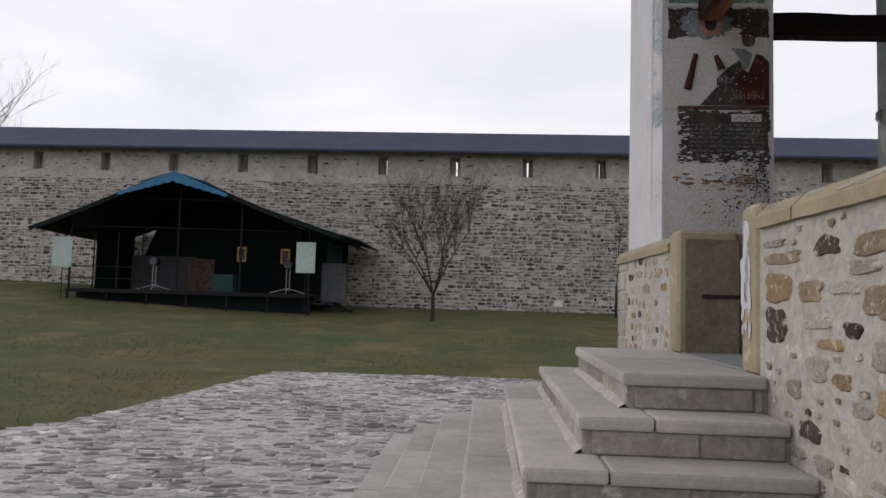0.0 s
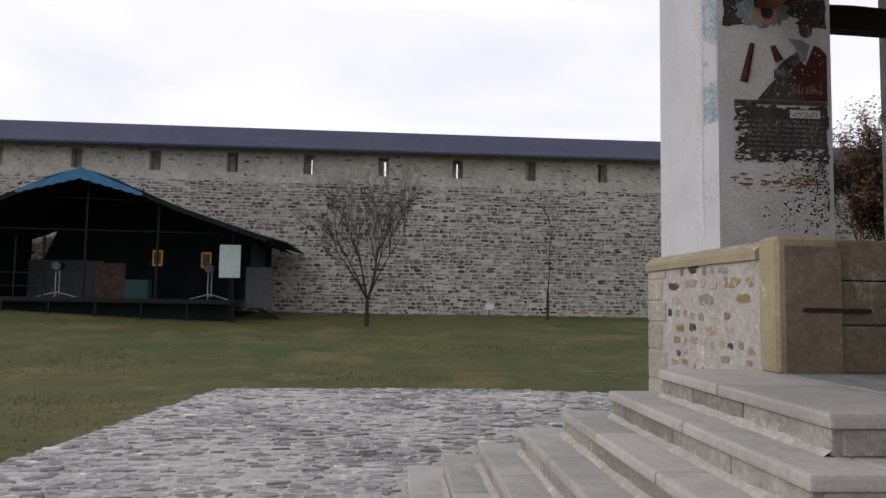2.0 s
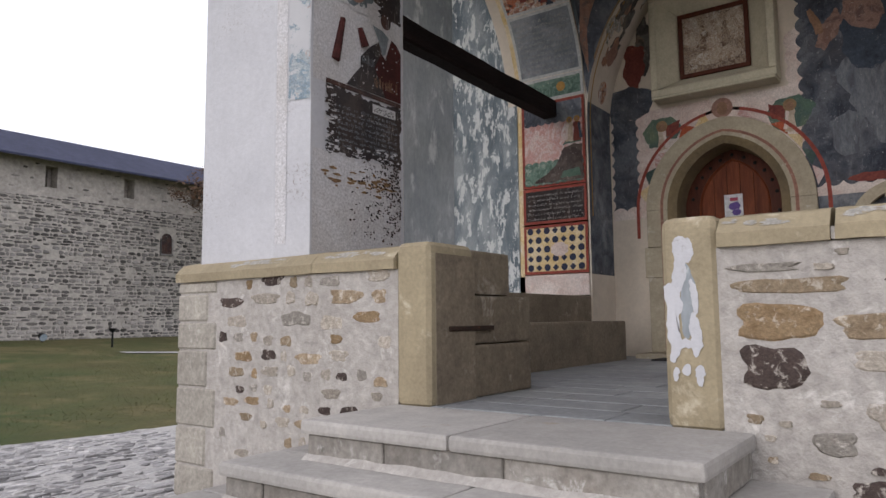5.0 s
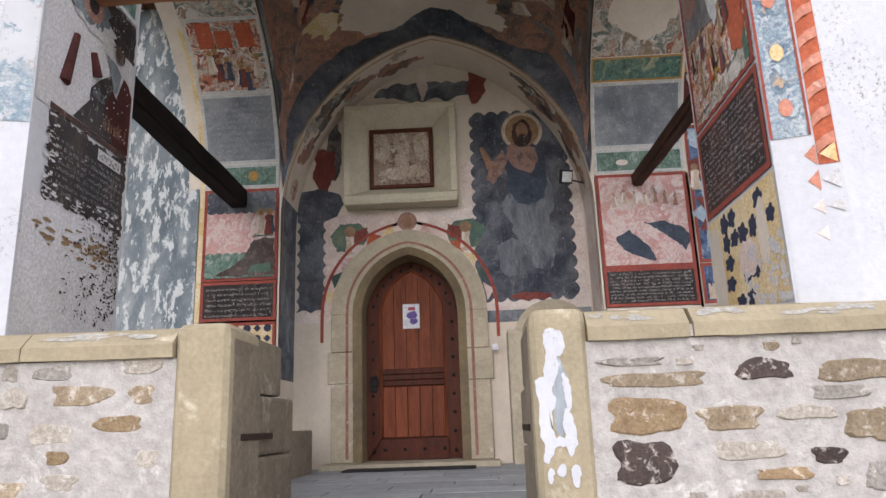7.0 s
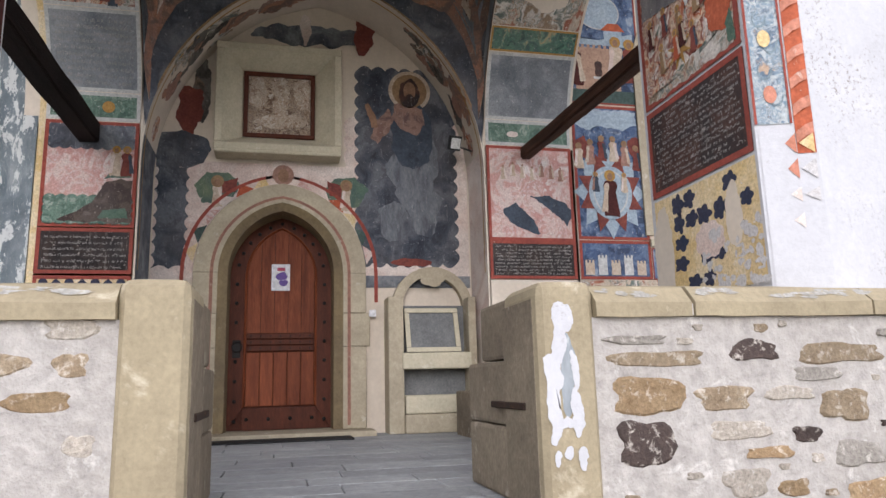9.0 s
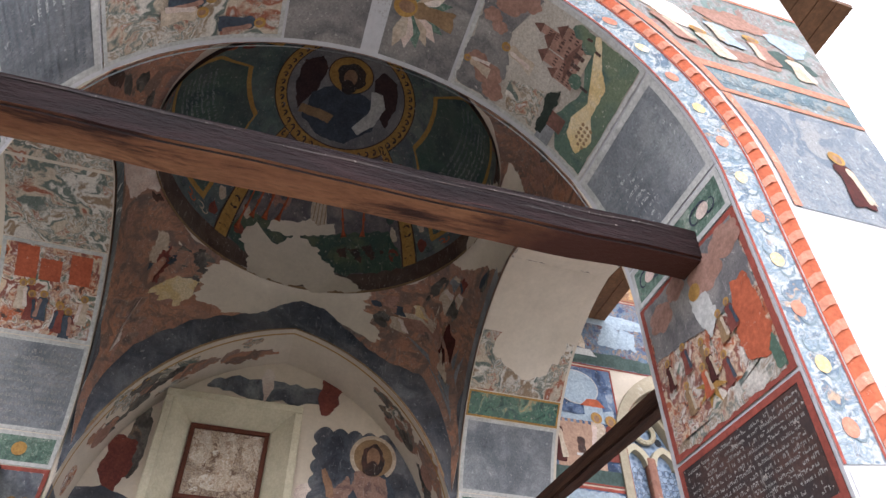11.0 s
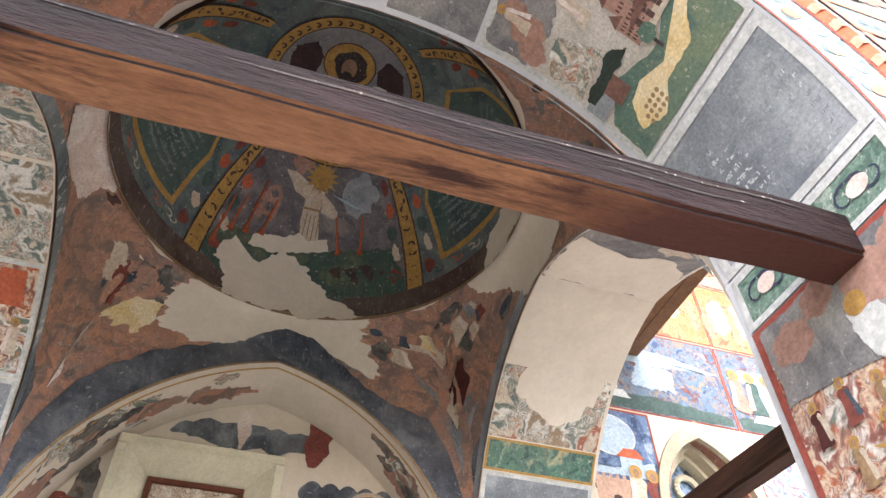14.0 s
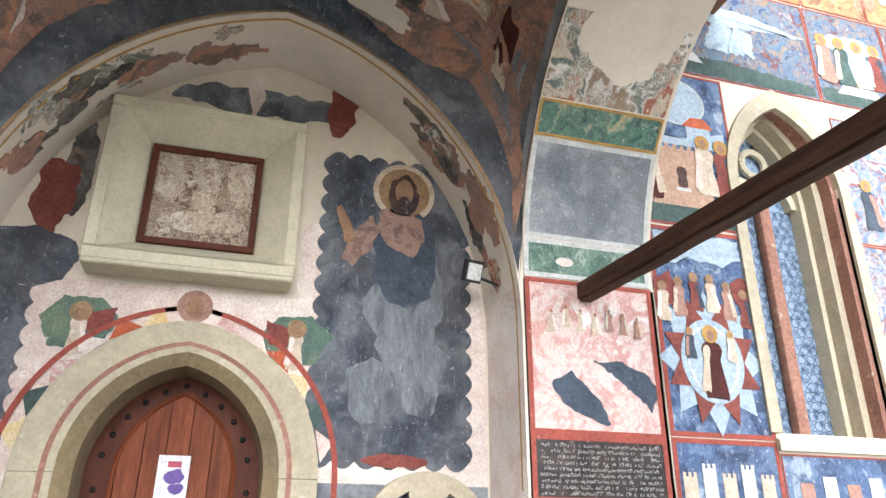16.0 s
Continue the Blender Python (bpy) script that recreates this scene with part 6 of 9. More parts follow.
# repaired plaster, sooty bands and grey edges
part("bare_patch", splat(on_pendentive, ((0.56, 0.72), (0.63, 1.05), (0.58, 1.30), (0.56, 1.54), (0.0, 1.54), (-0.47, 1.54), (-0.45, 1.15), (-0.40, 0.96), (-0.50, 0.60), (-0.45, 0.40), (-0.30, 0.50), (-0.17, 0.70), (0.06, 0.72), (0.26, 0.34), (0.44, 0.46)), 0.0195, 0.07, 2, 8, 240), CREAM, ceiling, "bare repaired plaster patch")
part("bare_patch", splat(on_pendentive, ((-1.13, 1.14), (-1.10, 1.54), (-1.68, 1.54), (-2.05, 1.3), (-1.90, 0.6), (-1.70, 0.05), (-1.46, 0.02), (-1.40, 0.27), (-1.30, 0.74)), 0.0195, 0.035, 5, 8, 160), CREAM, ceiling, "bare repaired plaster patch")
part("bare_patch", splat(on_pendentive, ((1.30, 0.60), (1.24, 1.54), (1.72, 1.54), (1.80, 0.8), (1.62, 0.3)), 0.0195, 0.05, 6, 8, 120), SCALLOP, ceiling, "rubbed pinkish plaster")
part("bare_patch", splat(on_pendentive, ((2.7, 0.4), (2.6, 1.5), (3.6, 1.5), (3.5, 0.4)), 0.0195, 0.1, 7, 8, 120), CREAM, ceiling)
part("arch_band", edge_band(on_pendentive, ((-0.95, 0.12), (-0.86, 0.27), (-0.70, 0.42), (-0.55, 0.30), (-0.45, 0.30), (-0.30, 0.40), (-0.17, 0.72), (0.0, 0.80), (0.10, 0.66), (0.20, 0.42), (0.45, 0.40), (0.67, 0.40), (0.83, 0.33), (0.95, 0.12)), 0.0225, 0.035, 3), SAINT_DARK, ceiling, "sooty dark band over the niche arch")
part("edge_band", edge_band(on_pendentive, ((-1.42, 0.30), (-1.32, 0.24), (-1.08, 0.20), (-0.82, 0.14)), 0.0235, 0.012, 4), GREY_TEXT, ceiling, "dark grey band along the side arch")
part("edge_band", edge_band(on_pendentive, ((0.82, 0.10), (1.10, 0.20), (1.50, 0.34), (1.80, 0.28), (2.25, 0.12)), 0.0235, 0.01, 5), STREAKED, ceiling, "blue-grey band along the side arch")
part("edge_line", edge_band(on_pendentive, ((-0.77, 0.03), (0.77, 0.03)), 0.0265, 0.002, 6), OCHRE_DARK, ceiling)
for c0 in (math.pi / 2, math.pi, -math.pi / 2):
    part("edge_line", sheet(bmesh.new(), on_pendentive, c0 - 0.77, c0 + 0.77, 0.0, 0.02, 0.026, 40, 1), GREY_TEXT, ceiling)

# niche reveal and its soffit
GROUP = "door niche frescoes"
for low in (True, False):
    f = on_niche_reveal(low)
    ob = fresco_thing("mural", f, BX + 0.002, NX - 0.02, 2.3, 4.4, SCALLOP if low else BLUEBLACK, "worn painted side of the door niche", None, group=GROUP)
    ob = fresco_thing("mural", f, BX + 0.002, NX - 0.02, 4.41, 7.3, CREAM, "cream niche soffit with remains of brown figures", None, nw=24, group=GROUP)
    srnd = random.Random(5 if low else 6)
    for k in range(16):
        part("remnant", blob(bmesh.new(), f, srnd.uniform(BX + 0.14, NX - 0.2), srnd.uniform(4.5, 7.1 if not low else 6.0), srnd.uniform(0.05, 0.11), srnd.uniform(0.06, 0.3), 0.006 + k * 0.0002, 80, rag=1.5, seed=k * 2.7), srnd.choice((SCENE_TERRA, SCENE_TERRA, SCENE_PALE, SOOT, ROBE_PINK)), ob)
    part("edge_line", sheet(bmesh.new(), f, BX + 0.06, BX + 0.085, 3.0, 7.3, 0.008, 1, 30), GOLD, ob)
    for k in range(3):
        part("medallion", blob(bmesh.new(), f, 6.47, 4.6 + k * 0.47, 0.10, 0.14, 0.010, 24, rag=0.3, seed=k), (SCENE_RED, ROBE_PINK, SOOT)[k % 3], ob)

# back wall of the niche
f = on_wall(NX)
da = arch(DOOR_HALF + 0.08, DOOR_RISE + 0.08, DOOR_SPRING, DOOR_C, 12)
bm = prism(bmesh.new(), [(2.90, 3.0), (da[0][0], 3.0)] + da + [(da[-1][0], 3.0), (6.46, 3.0), (6.46, 4.35), (2.90, 4.35)], lambda u, w: (NX - 0.004, u, w), lambda u, w: (NX - 0.001, u, w))
ob = tagged(part("mural", bm, SCALLOP), "pinkish white scalloped plaster border round the door", "fresco", GROUP)
def tympanum(o):
    pts = arch(HALF - 0.03, N_RISE, N_SPRING, YC, 14)
    return strip(bmesh.new(), [[f(s, 4.35, o) for s, z in pts], [f(s, (4.35 + z) / 2, o) for s, z in pts], [f(s, z - 0.02, o) for s, z in pts]])
tagged(part("mural", tympanum(0.004), CREAM), "bare cream plaster in the arch head with traces of paint", "fresco", GROUP)
tagged(part("mural", soft_panel(bmesh.new(), f, 2.94, 4.36, 3.04, 4.95, 0.007, 0.03, 0.2), SCALLOP), "pinkish white scalloped border round the saint", "fresco", GROUP)
ob = tagged(part("mural", soft_panel(bmesh.new(), f, 3.06, 4.22, 3.2, 5.60, 0.010, 0.045, 0.17), SAINT_DARK), "dark blue saint fresco with scalloped edge", "fresco", GROUP)
SAINT_TUNIC = fresco("fresco_rose_brown_tunic", [(0.24, 0.14, 0.11), (0.32, 0.20, 0.16), (0.18, 0.11, 0.095), (0.38, 0.26, 0.21)], 3.2, 0.68, (0.4, 0.34, 0.3), 0.2, 0.1, seed=81)
SAINT_RUBBED = fresco("fresco_rubbed_slate", [(0.09, 0.10, 0.12), (0.14, 0.155, 0.18), (0.21, 0.225, 0.245), (0.07, 0.08, 0.10)], 3.0, 0.66, (0.36, 0.37, 0.38), 0.2, 0.0, (1, 1, 0.4), seed=82)
saint_f = lambda u, w, o: f(u - 0.21, w + 0.33, o)
part("halo", blob(bmesh.new(), saint_f, 3.80, 5.02, 0.26, 0.26, 0.013, 30), ROBE_PALE, ob, "dull gold halo")
part("halo_field", blob(bmesh.new(), saint_f, 3.80, 5.02, 0.215, 0.215, 0.016, 30), OCHRE_DARK, ob)
part("hair", blob(bmesh.new(), saint_f, 3.80, 5.0, 0.125, 0.18, 0.0175, 26, rag=0.3, seed=4), BROWN_TEXT, ob, "dark brown hair and beard")
part("head", blob(bmesh.new(), saint_f, 3.80, 5.02, 0.075, 0.115, 0.019, 26), FLESH, ob)
part("beard", blob(bmesh.new(), saint_f, 3.80, 4.92, 0.055, 0.055, 0.0205, 26, rag=0.4, seed=1), BROWN_TEXT, ob)
part("robe", blob(bmesh.new(), saint_f, 3.78, 4.45, 0.27, 0.40, 0.0135, 36, rag=0.4, seed=3), ROBE_BLUE, ob)
part("tunic", splat(f, ((3.78, 5.16), (3.62, 5.20), (3.44, 5.12), (3.40, 4.92), (3.52, 4.78), (3.70, 4.86), (3.80, 4.98)), 0.0160, 0.03, 2), SAINT_TUNIC, ob, "rubbed rose-brown tunic")
part("sleeve", splat(f, ((3.86, 5.10), (3.78, 4.98), (3.86, 4.80), (3.98, 4.66), (4.08, 4.72), (4.02, 4.90), (3.94, 5.02)), 0.0168, 0.03, 3), SAINT_TUNIC, ob)
part("forearm", splat(f, ((4.14, 5.14), (4.10, 5.16), (4.02, 5.02), (3.98, 4.86), (4.06, 4.84), (4.10, 5.0)), 0.0176, 0.015, 4), FLESH, ob, "raised arm")
for u, w, ru, rw, k in ((3.60, 4.25, 0.30, 0.38, 1), (3.45, 3.85, 0.22, 0.30, 2), (3.80, 3.70, 0.18, 0.26, 3), (3.35, 4.5, 0.10, 0.28, 4)):
    part("rubbed_patch", blob(bmesh.new(), f, u, w, ru, rw, 0.0108 + 0.0003 * k, 60, rag=0.4, seed=k * 3.3), SAINT_RUBBED, ob, "rubbed grey-blue paint")
part("foot", blob(bmesh.new(), f, 3.6, 3.22, 0.24, 0.05, 0.013, 26, rag=0.4, seed=2), ROBE_RED, ob)
ob = tagged(part("mural", soft_panel(bmesh.new(), f, 6.10, 6.46, 3.12, 4.30, 0.010, -0.035, 0.15), SAINT_DARK), "dark blue remains of a fresco with scalloped edge beside the door", "fresco", GROUP)
part("upper_field", splat(f, ((6.46, 4.26), (6.12, 4.26), (5.96, 4.34), (5.88, 4.48), (5.92, 4.62), (6.20, 4.70), (6.46, 4.66)), 0.0108, 0.02, 3), SAINT_DARK, ob)
ob = tagged(part("mural", blob(bmesh.new(), f, 4.75, 5.98, 0.72, 0.13, 0.010, 50, rag=0.7, seed=5), BLUEBLACK), "ragged dark remains of paint under the arch head", "fresco", GROUP)
part("robe", blob(bmesh.new(), f, 4.15, 6.0, 0.13, 0.26, 0.013, 36, rag=0.6, seed=8), ROBE_RED, ob)
part("dove", blob(bmesh.new(), f, 4.85, 6.05, 0.06, 0.2, 0.014, 30, rag=0.7, seed=1), SCALLOP, ob)
ob = tagged(part("mural", blob(bmesh.new(), f, 6.12, 4.95, 0.16, 0.30, 0.010, 40, rag=0.5, seed=2), ROBE_RED), "faded red robe fragment on bare plaster", "fresco", GROUP)
part("shade", blob(bmesh.new(), f, 6.0, 5.2, 0.1, 0.4, 0.008, 36, rag=0.5, seed=3), SOOT, ob)
ob = tagged(part("mural", sheet(bmesh.new(), f, 2.9, 4.3, 2.92, 3.06, 0.009, 8, 1), BLUEBLACK), "dark wavy painted band above the stone seat", "fresco", GROUP)
# little angels over the door arch
for u, w, sg in ((5.80, 4.02, 1), (4.36, 4.02, -1)):
    ob = tagged(part("mural", splat(f, ((u - 0.26, w + 0.06), (u - 0.12, w + 0.20), (u + 0.12, w + 0.20), (u + 0.26, w + 0.04), (u + 0.16, w - 0.16), (u - 0.14, w - 0.16)), 0.012, 0.03, u), HILL_GREEN), "small haloed angel painted on dull green beside the door arch", "fresco", GROUP)
    part("wing", splat(f, ((u - sg * 0.05, w + 0.10), (u - sg * 0.22, w + 0.14), (u - sg * 0.20, w - 0.02), (u - sg * 0.06, w - 0.04)), 0.0135, 0.02, u + 1), ROBE_RED, ob)
    figure(ob, f, u, w + 0.06, 0.36, ROBE_PALE, 0.015, None)
    part("halo", blob(bmesh.new(), f, u, w + 0.10, 0.07, 0.07, 0.0165, 24), OCHRE_DARK, ob)
    part("face", blob(bmesh.new(), f, u, w + 0.09, 0.036, 0.046, 0.0185, 18), FLESH, ob)
ob = tagged(part("mural", blob(bmesh.new(), f, DOOR_C, 4.22, 0.19, 0.17, 0.016, 30, 4, 0.1), SCALLOP), "small veil fresco above the door arch", "fresco", GROUP)
part("halo", blob(bmesh.new(), f, DOOR_C, 4.22, 0.12, 0.12, 0.019, 26), ROBE_PINK, ob)
part("head", blob(bmesh.new(), f, DOOR_C, 4.21, 0.06, 0.08, 0.022, 20), FLESH, ob)

# church wall to the right of the porch, and the streaked wall to the left
GROUP = "church wall frescoes"
FLESH_WALL = surface("peach_wall_pigment", (0.50, 0.33, 0.24), (0.42, 0.27, 0.20), 4, 40, 0.9, 0.1, 0.003)
f = on_wall(BX)
ob = fresco_thing("mural", f, -4.0, OR - 0.01, 1.6, 2.92, SCENE_PALE, "worn painted foot of the church wall", None, group=GROUP)
ob = fresco_thing("mural", f, 0.9, OR - 0.01, 2.93, 3.38, NIGHT, "dark blue fresco strip with a white walled city", group=GROUP)
for k in range(5):
    bm = sheet(bmesh.new(), f, 0.98 + k * 0.16, 1.09 + k * 0.16, 2.98, 3.12 + 0.06 * (k % 2), 0.009, 1, 2)
    for j in range(3):
        sheet(bm, f, 0.98 + k * 0.16 + j * 0.042, 1.005 + k * 0.16 + j * 0.042, 3.12 + 0.06 * (k % 2), 3.15 + 0.06 * (k % 2), 0.009, 1, 1)
    part("tower", bm, WHITE_LINE if k % 2 else ROBE_PALE, ob)
ob = fresco_thing("mural", f, 0.9, OR - 0.01, 3.39, 5.02, NIGHT, "blue fresco with a white many-pointed star round a robed figure", group=GROUP)
c = Vector((1.36, 3.95, 0))
for rad, inner, m, o, ph in ((0.46, 0.33, BRIGHT_BLUE, 0.009, 0.0), (0.42, 0.28, ROBE_RED, 0.012, 0.39)):
    bm = bmesh.new()
    n = 16
    ctr = bm.verts.new(f(c.x, c.y, o))
    pts = [bm.verts.new(f(c.x + (rad if i % 2 == 0 else inner) * math.cos(i * math.tau / n + ph), c.y + (rad * 1.2 if i % 2 == 0 else inner) * math.sin(i * math.tau / n + ph), o)) for i in range(n)]
    for i in range(n):
        bm.faces.new((ctr, pts[i], pts[(i + 1) % n]))
    part("star", bm, m, ob)
part("mandorla", blob(bmesh.new(), f, c.x, c.y, 0.27, 0.32, 0.016, 36), BRIGHT_BLUE, ob)
part("mandorla_ring", ring(bmesh.new(), f, c.x, c.y, 0.2, 0.25, 0.02, 0.018), WHITE_LINE, ob)
figure(ob, f, 1.36, 4.10, 0.60, ROBE_DARK, 0.020)
figure(ob, f, 1.54, 4.14, 0.26, ROBE_BLUE, 0.023)
figure(ob, f, 1.18, 4.14, 0.26, ROBE_PALE, 0.023)
for k in range(6):
    figure(ob, f, 1.0 + k * 0.145, 4.60 - 0.05 * abs(k - 2.5), 0.34, (ROBE_RED, ROBE_PINK, ROBE_PALE)[k % 3], 0.012 + 0.0008 * k, OCHRE_DARK)
part("cloud_band", splat(f, ((0.96, 4.80), (1.15, 4.72), (1.4, 4.76), (1.6, 4.70), (1.74, 4.78), (1.74, 4.97), (0.96, 4.97)), 0.0095, 0.03, 2), BRIGHT_BLUE, ob)
for u, w in ((1.0, 4.50), (1.68, 4.50)):
    part("angel_wing", blob(bmesh.new(), f, u, w, 0.10, 0.13, 0.0105, 30, rag=0.6, seed=u), ROBE_RED, ob)
ob = fresco_thing("mural", f, 0.86, OR - 0.01, 5.04, 6.55, NIGHT, "night blue fresco with cream building, saints and a pale moon", wide=0.022, group=GROUP)
part("moon", blob(bmesh.new(), f, 1.36, 6.24, 0.27, 0.22, 0.009, 36), BRIGHT_BLUE, ob, "pale moon disc")
part("moon_rim", ring(bmesh.new(), f, 1.36, 6.24, 0.27, 0.22, 0.015, 0.0105), WHITE_LINE, ob)
part("sea", splat(f, ((1.76, 5.90), (1.4, 5.86), (0.92, 5.98), (0.92, 5.80), (1.76, 5.80)), 0.008, 0.02, 5), BRIGHT_BLUE, ob)
part("building", sheet(bmesh.new(), f, 1.12, 1.70, 5.22, 5.76, 0.009, 1, 2), FLESH_WALL, ob, "cream painted building with an arched window")
for k in range(8):
    part("battlement", sheet(bmesh.new(), f, 1.13 + k * 0.073, 1.165 + k * 0.073, 5.76, 5.80, 0.009, 1, 1), FLESH_WALL, ob)
part("building_window", soft_panel(bmesh.new(), f, 1.36, 1.44, 5.40, 5.58, 0.0105, 0.01, 0.08), BROWN_TEXT, ob)
part("window_sill", sheet(bmesh.new(), f, 1.33, 1.47, 5.36, 5.39, 0.0112, 1, 1), WHITE_LINE, ob)
part("ground", sheet(bmesh.new(), f, 0.9, 1.76, 5.06, 5.22, 0.0085, 1, 1), TEAL, ob)
part("house", sheet(bmesh.new(), f, 1.06, 1.30, 5.82, 6.0, 0.0100, 1, 1), BRIGHT_BLUE, ob)
part("house_roof", splat(f, ((1.02, 6.0), (1.34, 6.0), (1.24, 6.1), (1.1, 6.1)), 0.0108, 0.004, 2), ORANGE, ob)
for u, w, h, m in ((0.98, 5.78, 0.62, ROBE_RED), (1.16, 5.80, 0.62, ROBE_PALE), (1.70, 5.70, 0.60, ROBE_DARK)):
    figure(ob, f, u, w, h, m, 0.013 + 0.001 * u)
HIGH_ROWS = (("pale blue fresco of a lake, trees and a white pedestal", 6.57, 7.70, HIGH_BLUE, ((-0.28, OR - 0.01), (-1.25, -0.29), (-2.6, -1.26))),
             ("orange and yellow fresco field under the eave", 7.72, 8.75, HIGH_OCHRE, ((-0.30, OR - 0.01), (-1.14, -0.31), (-2.6, -1.15))),
             ("dark red-brown fresco row under the eave", 8.77, 9.60, SCENE_RED, ((-1.14, OR - 0.01), (-2.6, -1.15))))
for lab, za, zb, m, spans in HIGH_ROWS:
    for a, b in spans:
        ob = fresco_thing("mural", f, a, b, za, zb, m, lab, wide=0.016, nw=2, group=GROUP)
        if m == HIGH_BLUE:
            mid = (a + b) / 2
            part("meadow", splat(f, ((a + 0.04, 6.60), (b - 0.04, 6.60), (b - 0.04, 6.74), (mid, 6.80), (a + 0.04, 6.72)), 0.008, 0.03, a), TEAL, ob)
            part("hill", splat(f, ((a + 0.05, 7.28), (mid - 0.2, 7.44), (mid + 0.2, 7.44), (b - 0.05, 7.28), (mid, 7.22)), 0.008, 0.03, b), BRIGHT_BLUE, ob)
            part("lake", splat(f, ((mid - 0.34, 6.92), (mid - 0.30, 7.2), (mid + 0.1, 7.24), (mid + 0.2, 6.9)), 0.009, 0.08, a + 2), BRIGHT_BLUE, ob)
            for q in range(2 if a > -0.4 else 4):
                u = (b - 0.42 - 0.12 * q) if a > -0.4 else a + (b - a) * (q + 0.7) / 4.4
                figure(ob, f, u, 7.28, 0.62, (ROBE_RED, ROBE_PALE, TEAL, ROBE_PINK)[q], 0.011 + 0.001 * q, GOLD if a < -0.4 else None)
            part("pedestal", splat(f, ((b - 0.78, 6.72), (b - 0.22, 6.72), (b - 0.30, 6.82), (b - 0.70, 6.82)), 0.0105, 0.006, 3), WHITE_LINE, ob)
        elif m == HIGH_OCHRE:
            for q in range(7):
                part("faded_figure", blob(bmesh.new(), f, a + (b - a) * (q + 0.5) / 7, 8.2 + 0.1 * math.sin(q * 2.1 + a), 0.09, 0.26, 0.007 + 0.0005 * q, 40, rag=0.9, seed=q + a), (SALMON, OCHRE, ROBE_PALE)[q % 3], ob)
for k, (za, zb) in enumerate(((2.93, 3.9), (3.91, 5.1), (5.11, 6.4))):
    for a, b in ((-1.6, -0.32), (-3.2, -1.61)):
        ob = fresco_thing("mural", f, a, b, za, zb, SCENE_BLUE, "blue fresco scene with robed figures beside the window", wide=0.013, group=GROUP)
        for q in range(4):
            figure(ob, f, a + (b - a) * (q + 0.6) / 4.4, za + 0.55, 0.55, random.choice((ROBE_RED, ROBE_PALE, TEAL, ROBE_BLUE)), 0.010 + 0.001 * q)
ob = fresco_thing("mural", f, -0.31, 0.89, 2.93, 3.30, NIGHT, "dark blue fresco strip with white houses below the window", wide=0.013, group=GROUP)
for k in range(5):
    part("house", sheet(bmesh.new(), f, -0.2 + k * 0.21, -0.08 + k * 0.21, 2.98, 3.1 + 0.05 * (k % 2), 0.009, 1, 1), WHITE_LINE if k % 2 else ROBE_PINK, ob)
FLAKING = fresco("flaking_blue_grey_plaster", [(0.075, 0.10, 0.12), (0.13, 0.16, 0.18), (0.21, 0.245, 0.265), (0.33, 0.36, 0.37)], 0.6, 0.535, (0.60, 0.62, 0.61), 0.1, 0.0, (3.6, 3.6, 1.5), seed=91)
tagged(part("wall_plaster", sheet(bmesh.new(), f, OL - 0.13, 8.515, 1.2, 8.6, 0.004, 1, 4), FLAKING), "blue-grey wall plaster streaked with white scratches", "plaster")

GROUP = "facade frescoes"


def on_facade(u, w, o):
    """Front of the porch beside its arch: u runs from the outer corner, 0, to the arch edge, 1."""
    r = HALF + CH
    edge = YC - math.sqrt(max(0.0, r * r - max(0.0, w - F_SPRING) ** 2))
    return (FX0 - o, 1.65 + u * (edge - 1.67), w)


WASHED = fresco("fresco_washed_out", [(0.276, 0.282, 0.288), (0.240, 0.198, 0.180), (0.300, 0.294, 0.288), (0.180, 0.240, 0.228), (0.264, 0.168, 0.150), (0.300, 0.288, 0.276)], 2.6, 0.68, (0.48, 0.54, 0.54), 0.0, 0.2, seed=71)
WASHED_BLUE = fresco("fresco_washed_blue", [(0.198, 0.228, 0.264), (0.264, 0.282, 0.300), (0.168, 0.198, 0.240), (0.288, 0.294, 0.300)], 2.2, 0.70, (0.48, 0.54, 0.54), 0.0, 0.05, seed=72)
WASHED_FLORAL = fresco("fresco_washed_scroll", [(0.204, 0.258, 0.276), (0.132, 0.186, 0.216), (0.264, 0.288, 0.288), (0.276, 0.216, 0.156)], 5.0, 0.70, (0.48, 0.54, 0.54), 0.0, 0.2, seed=73)
f = on_facade
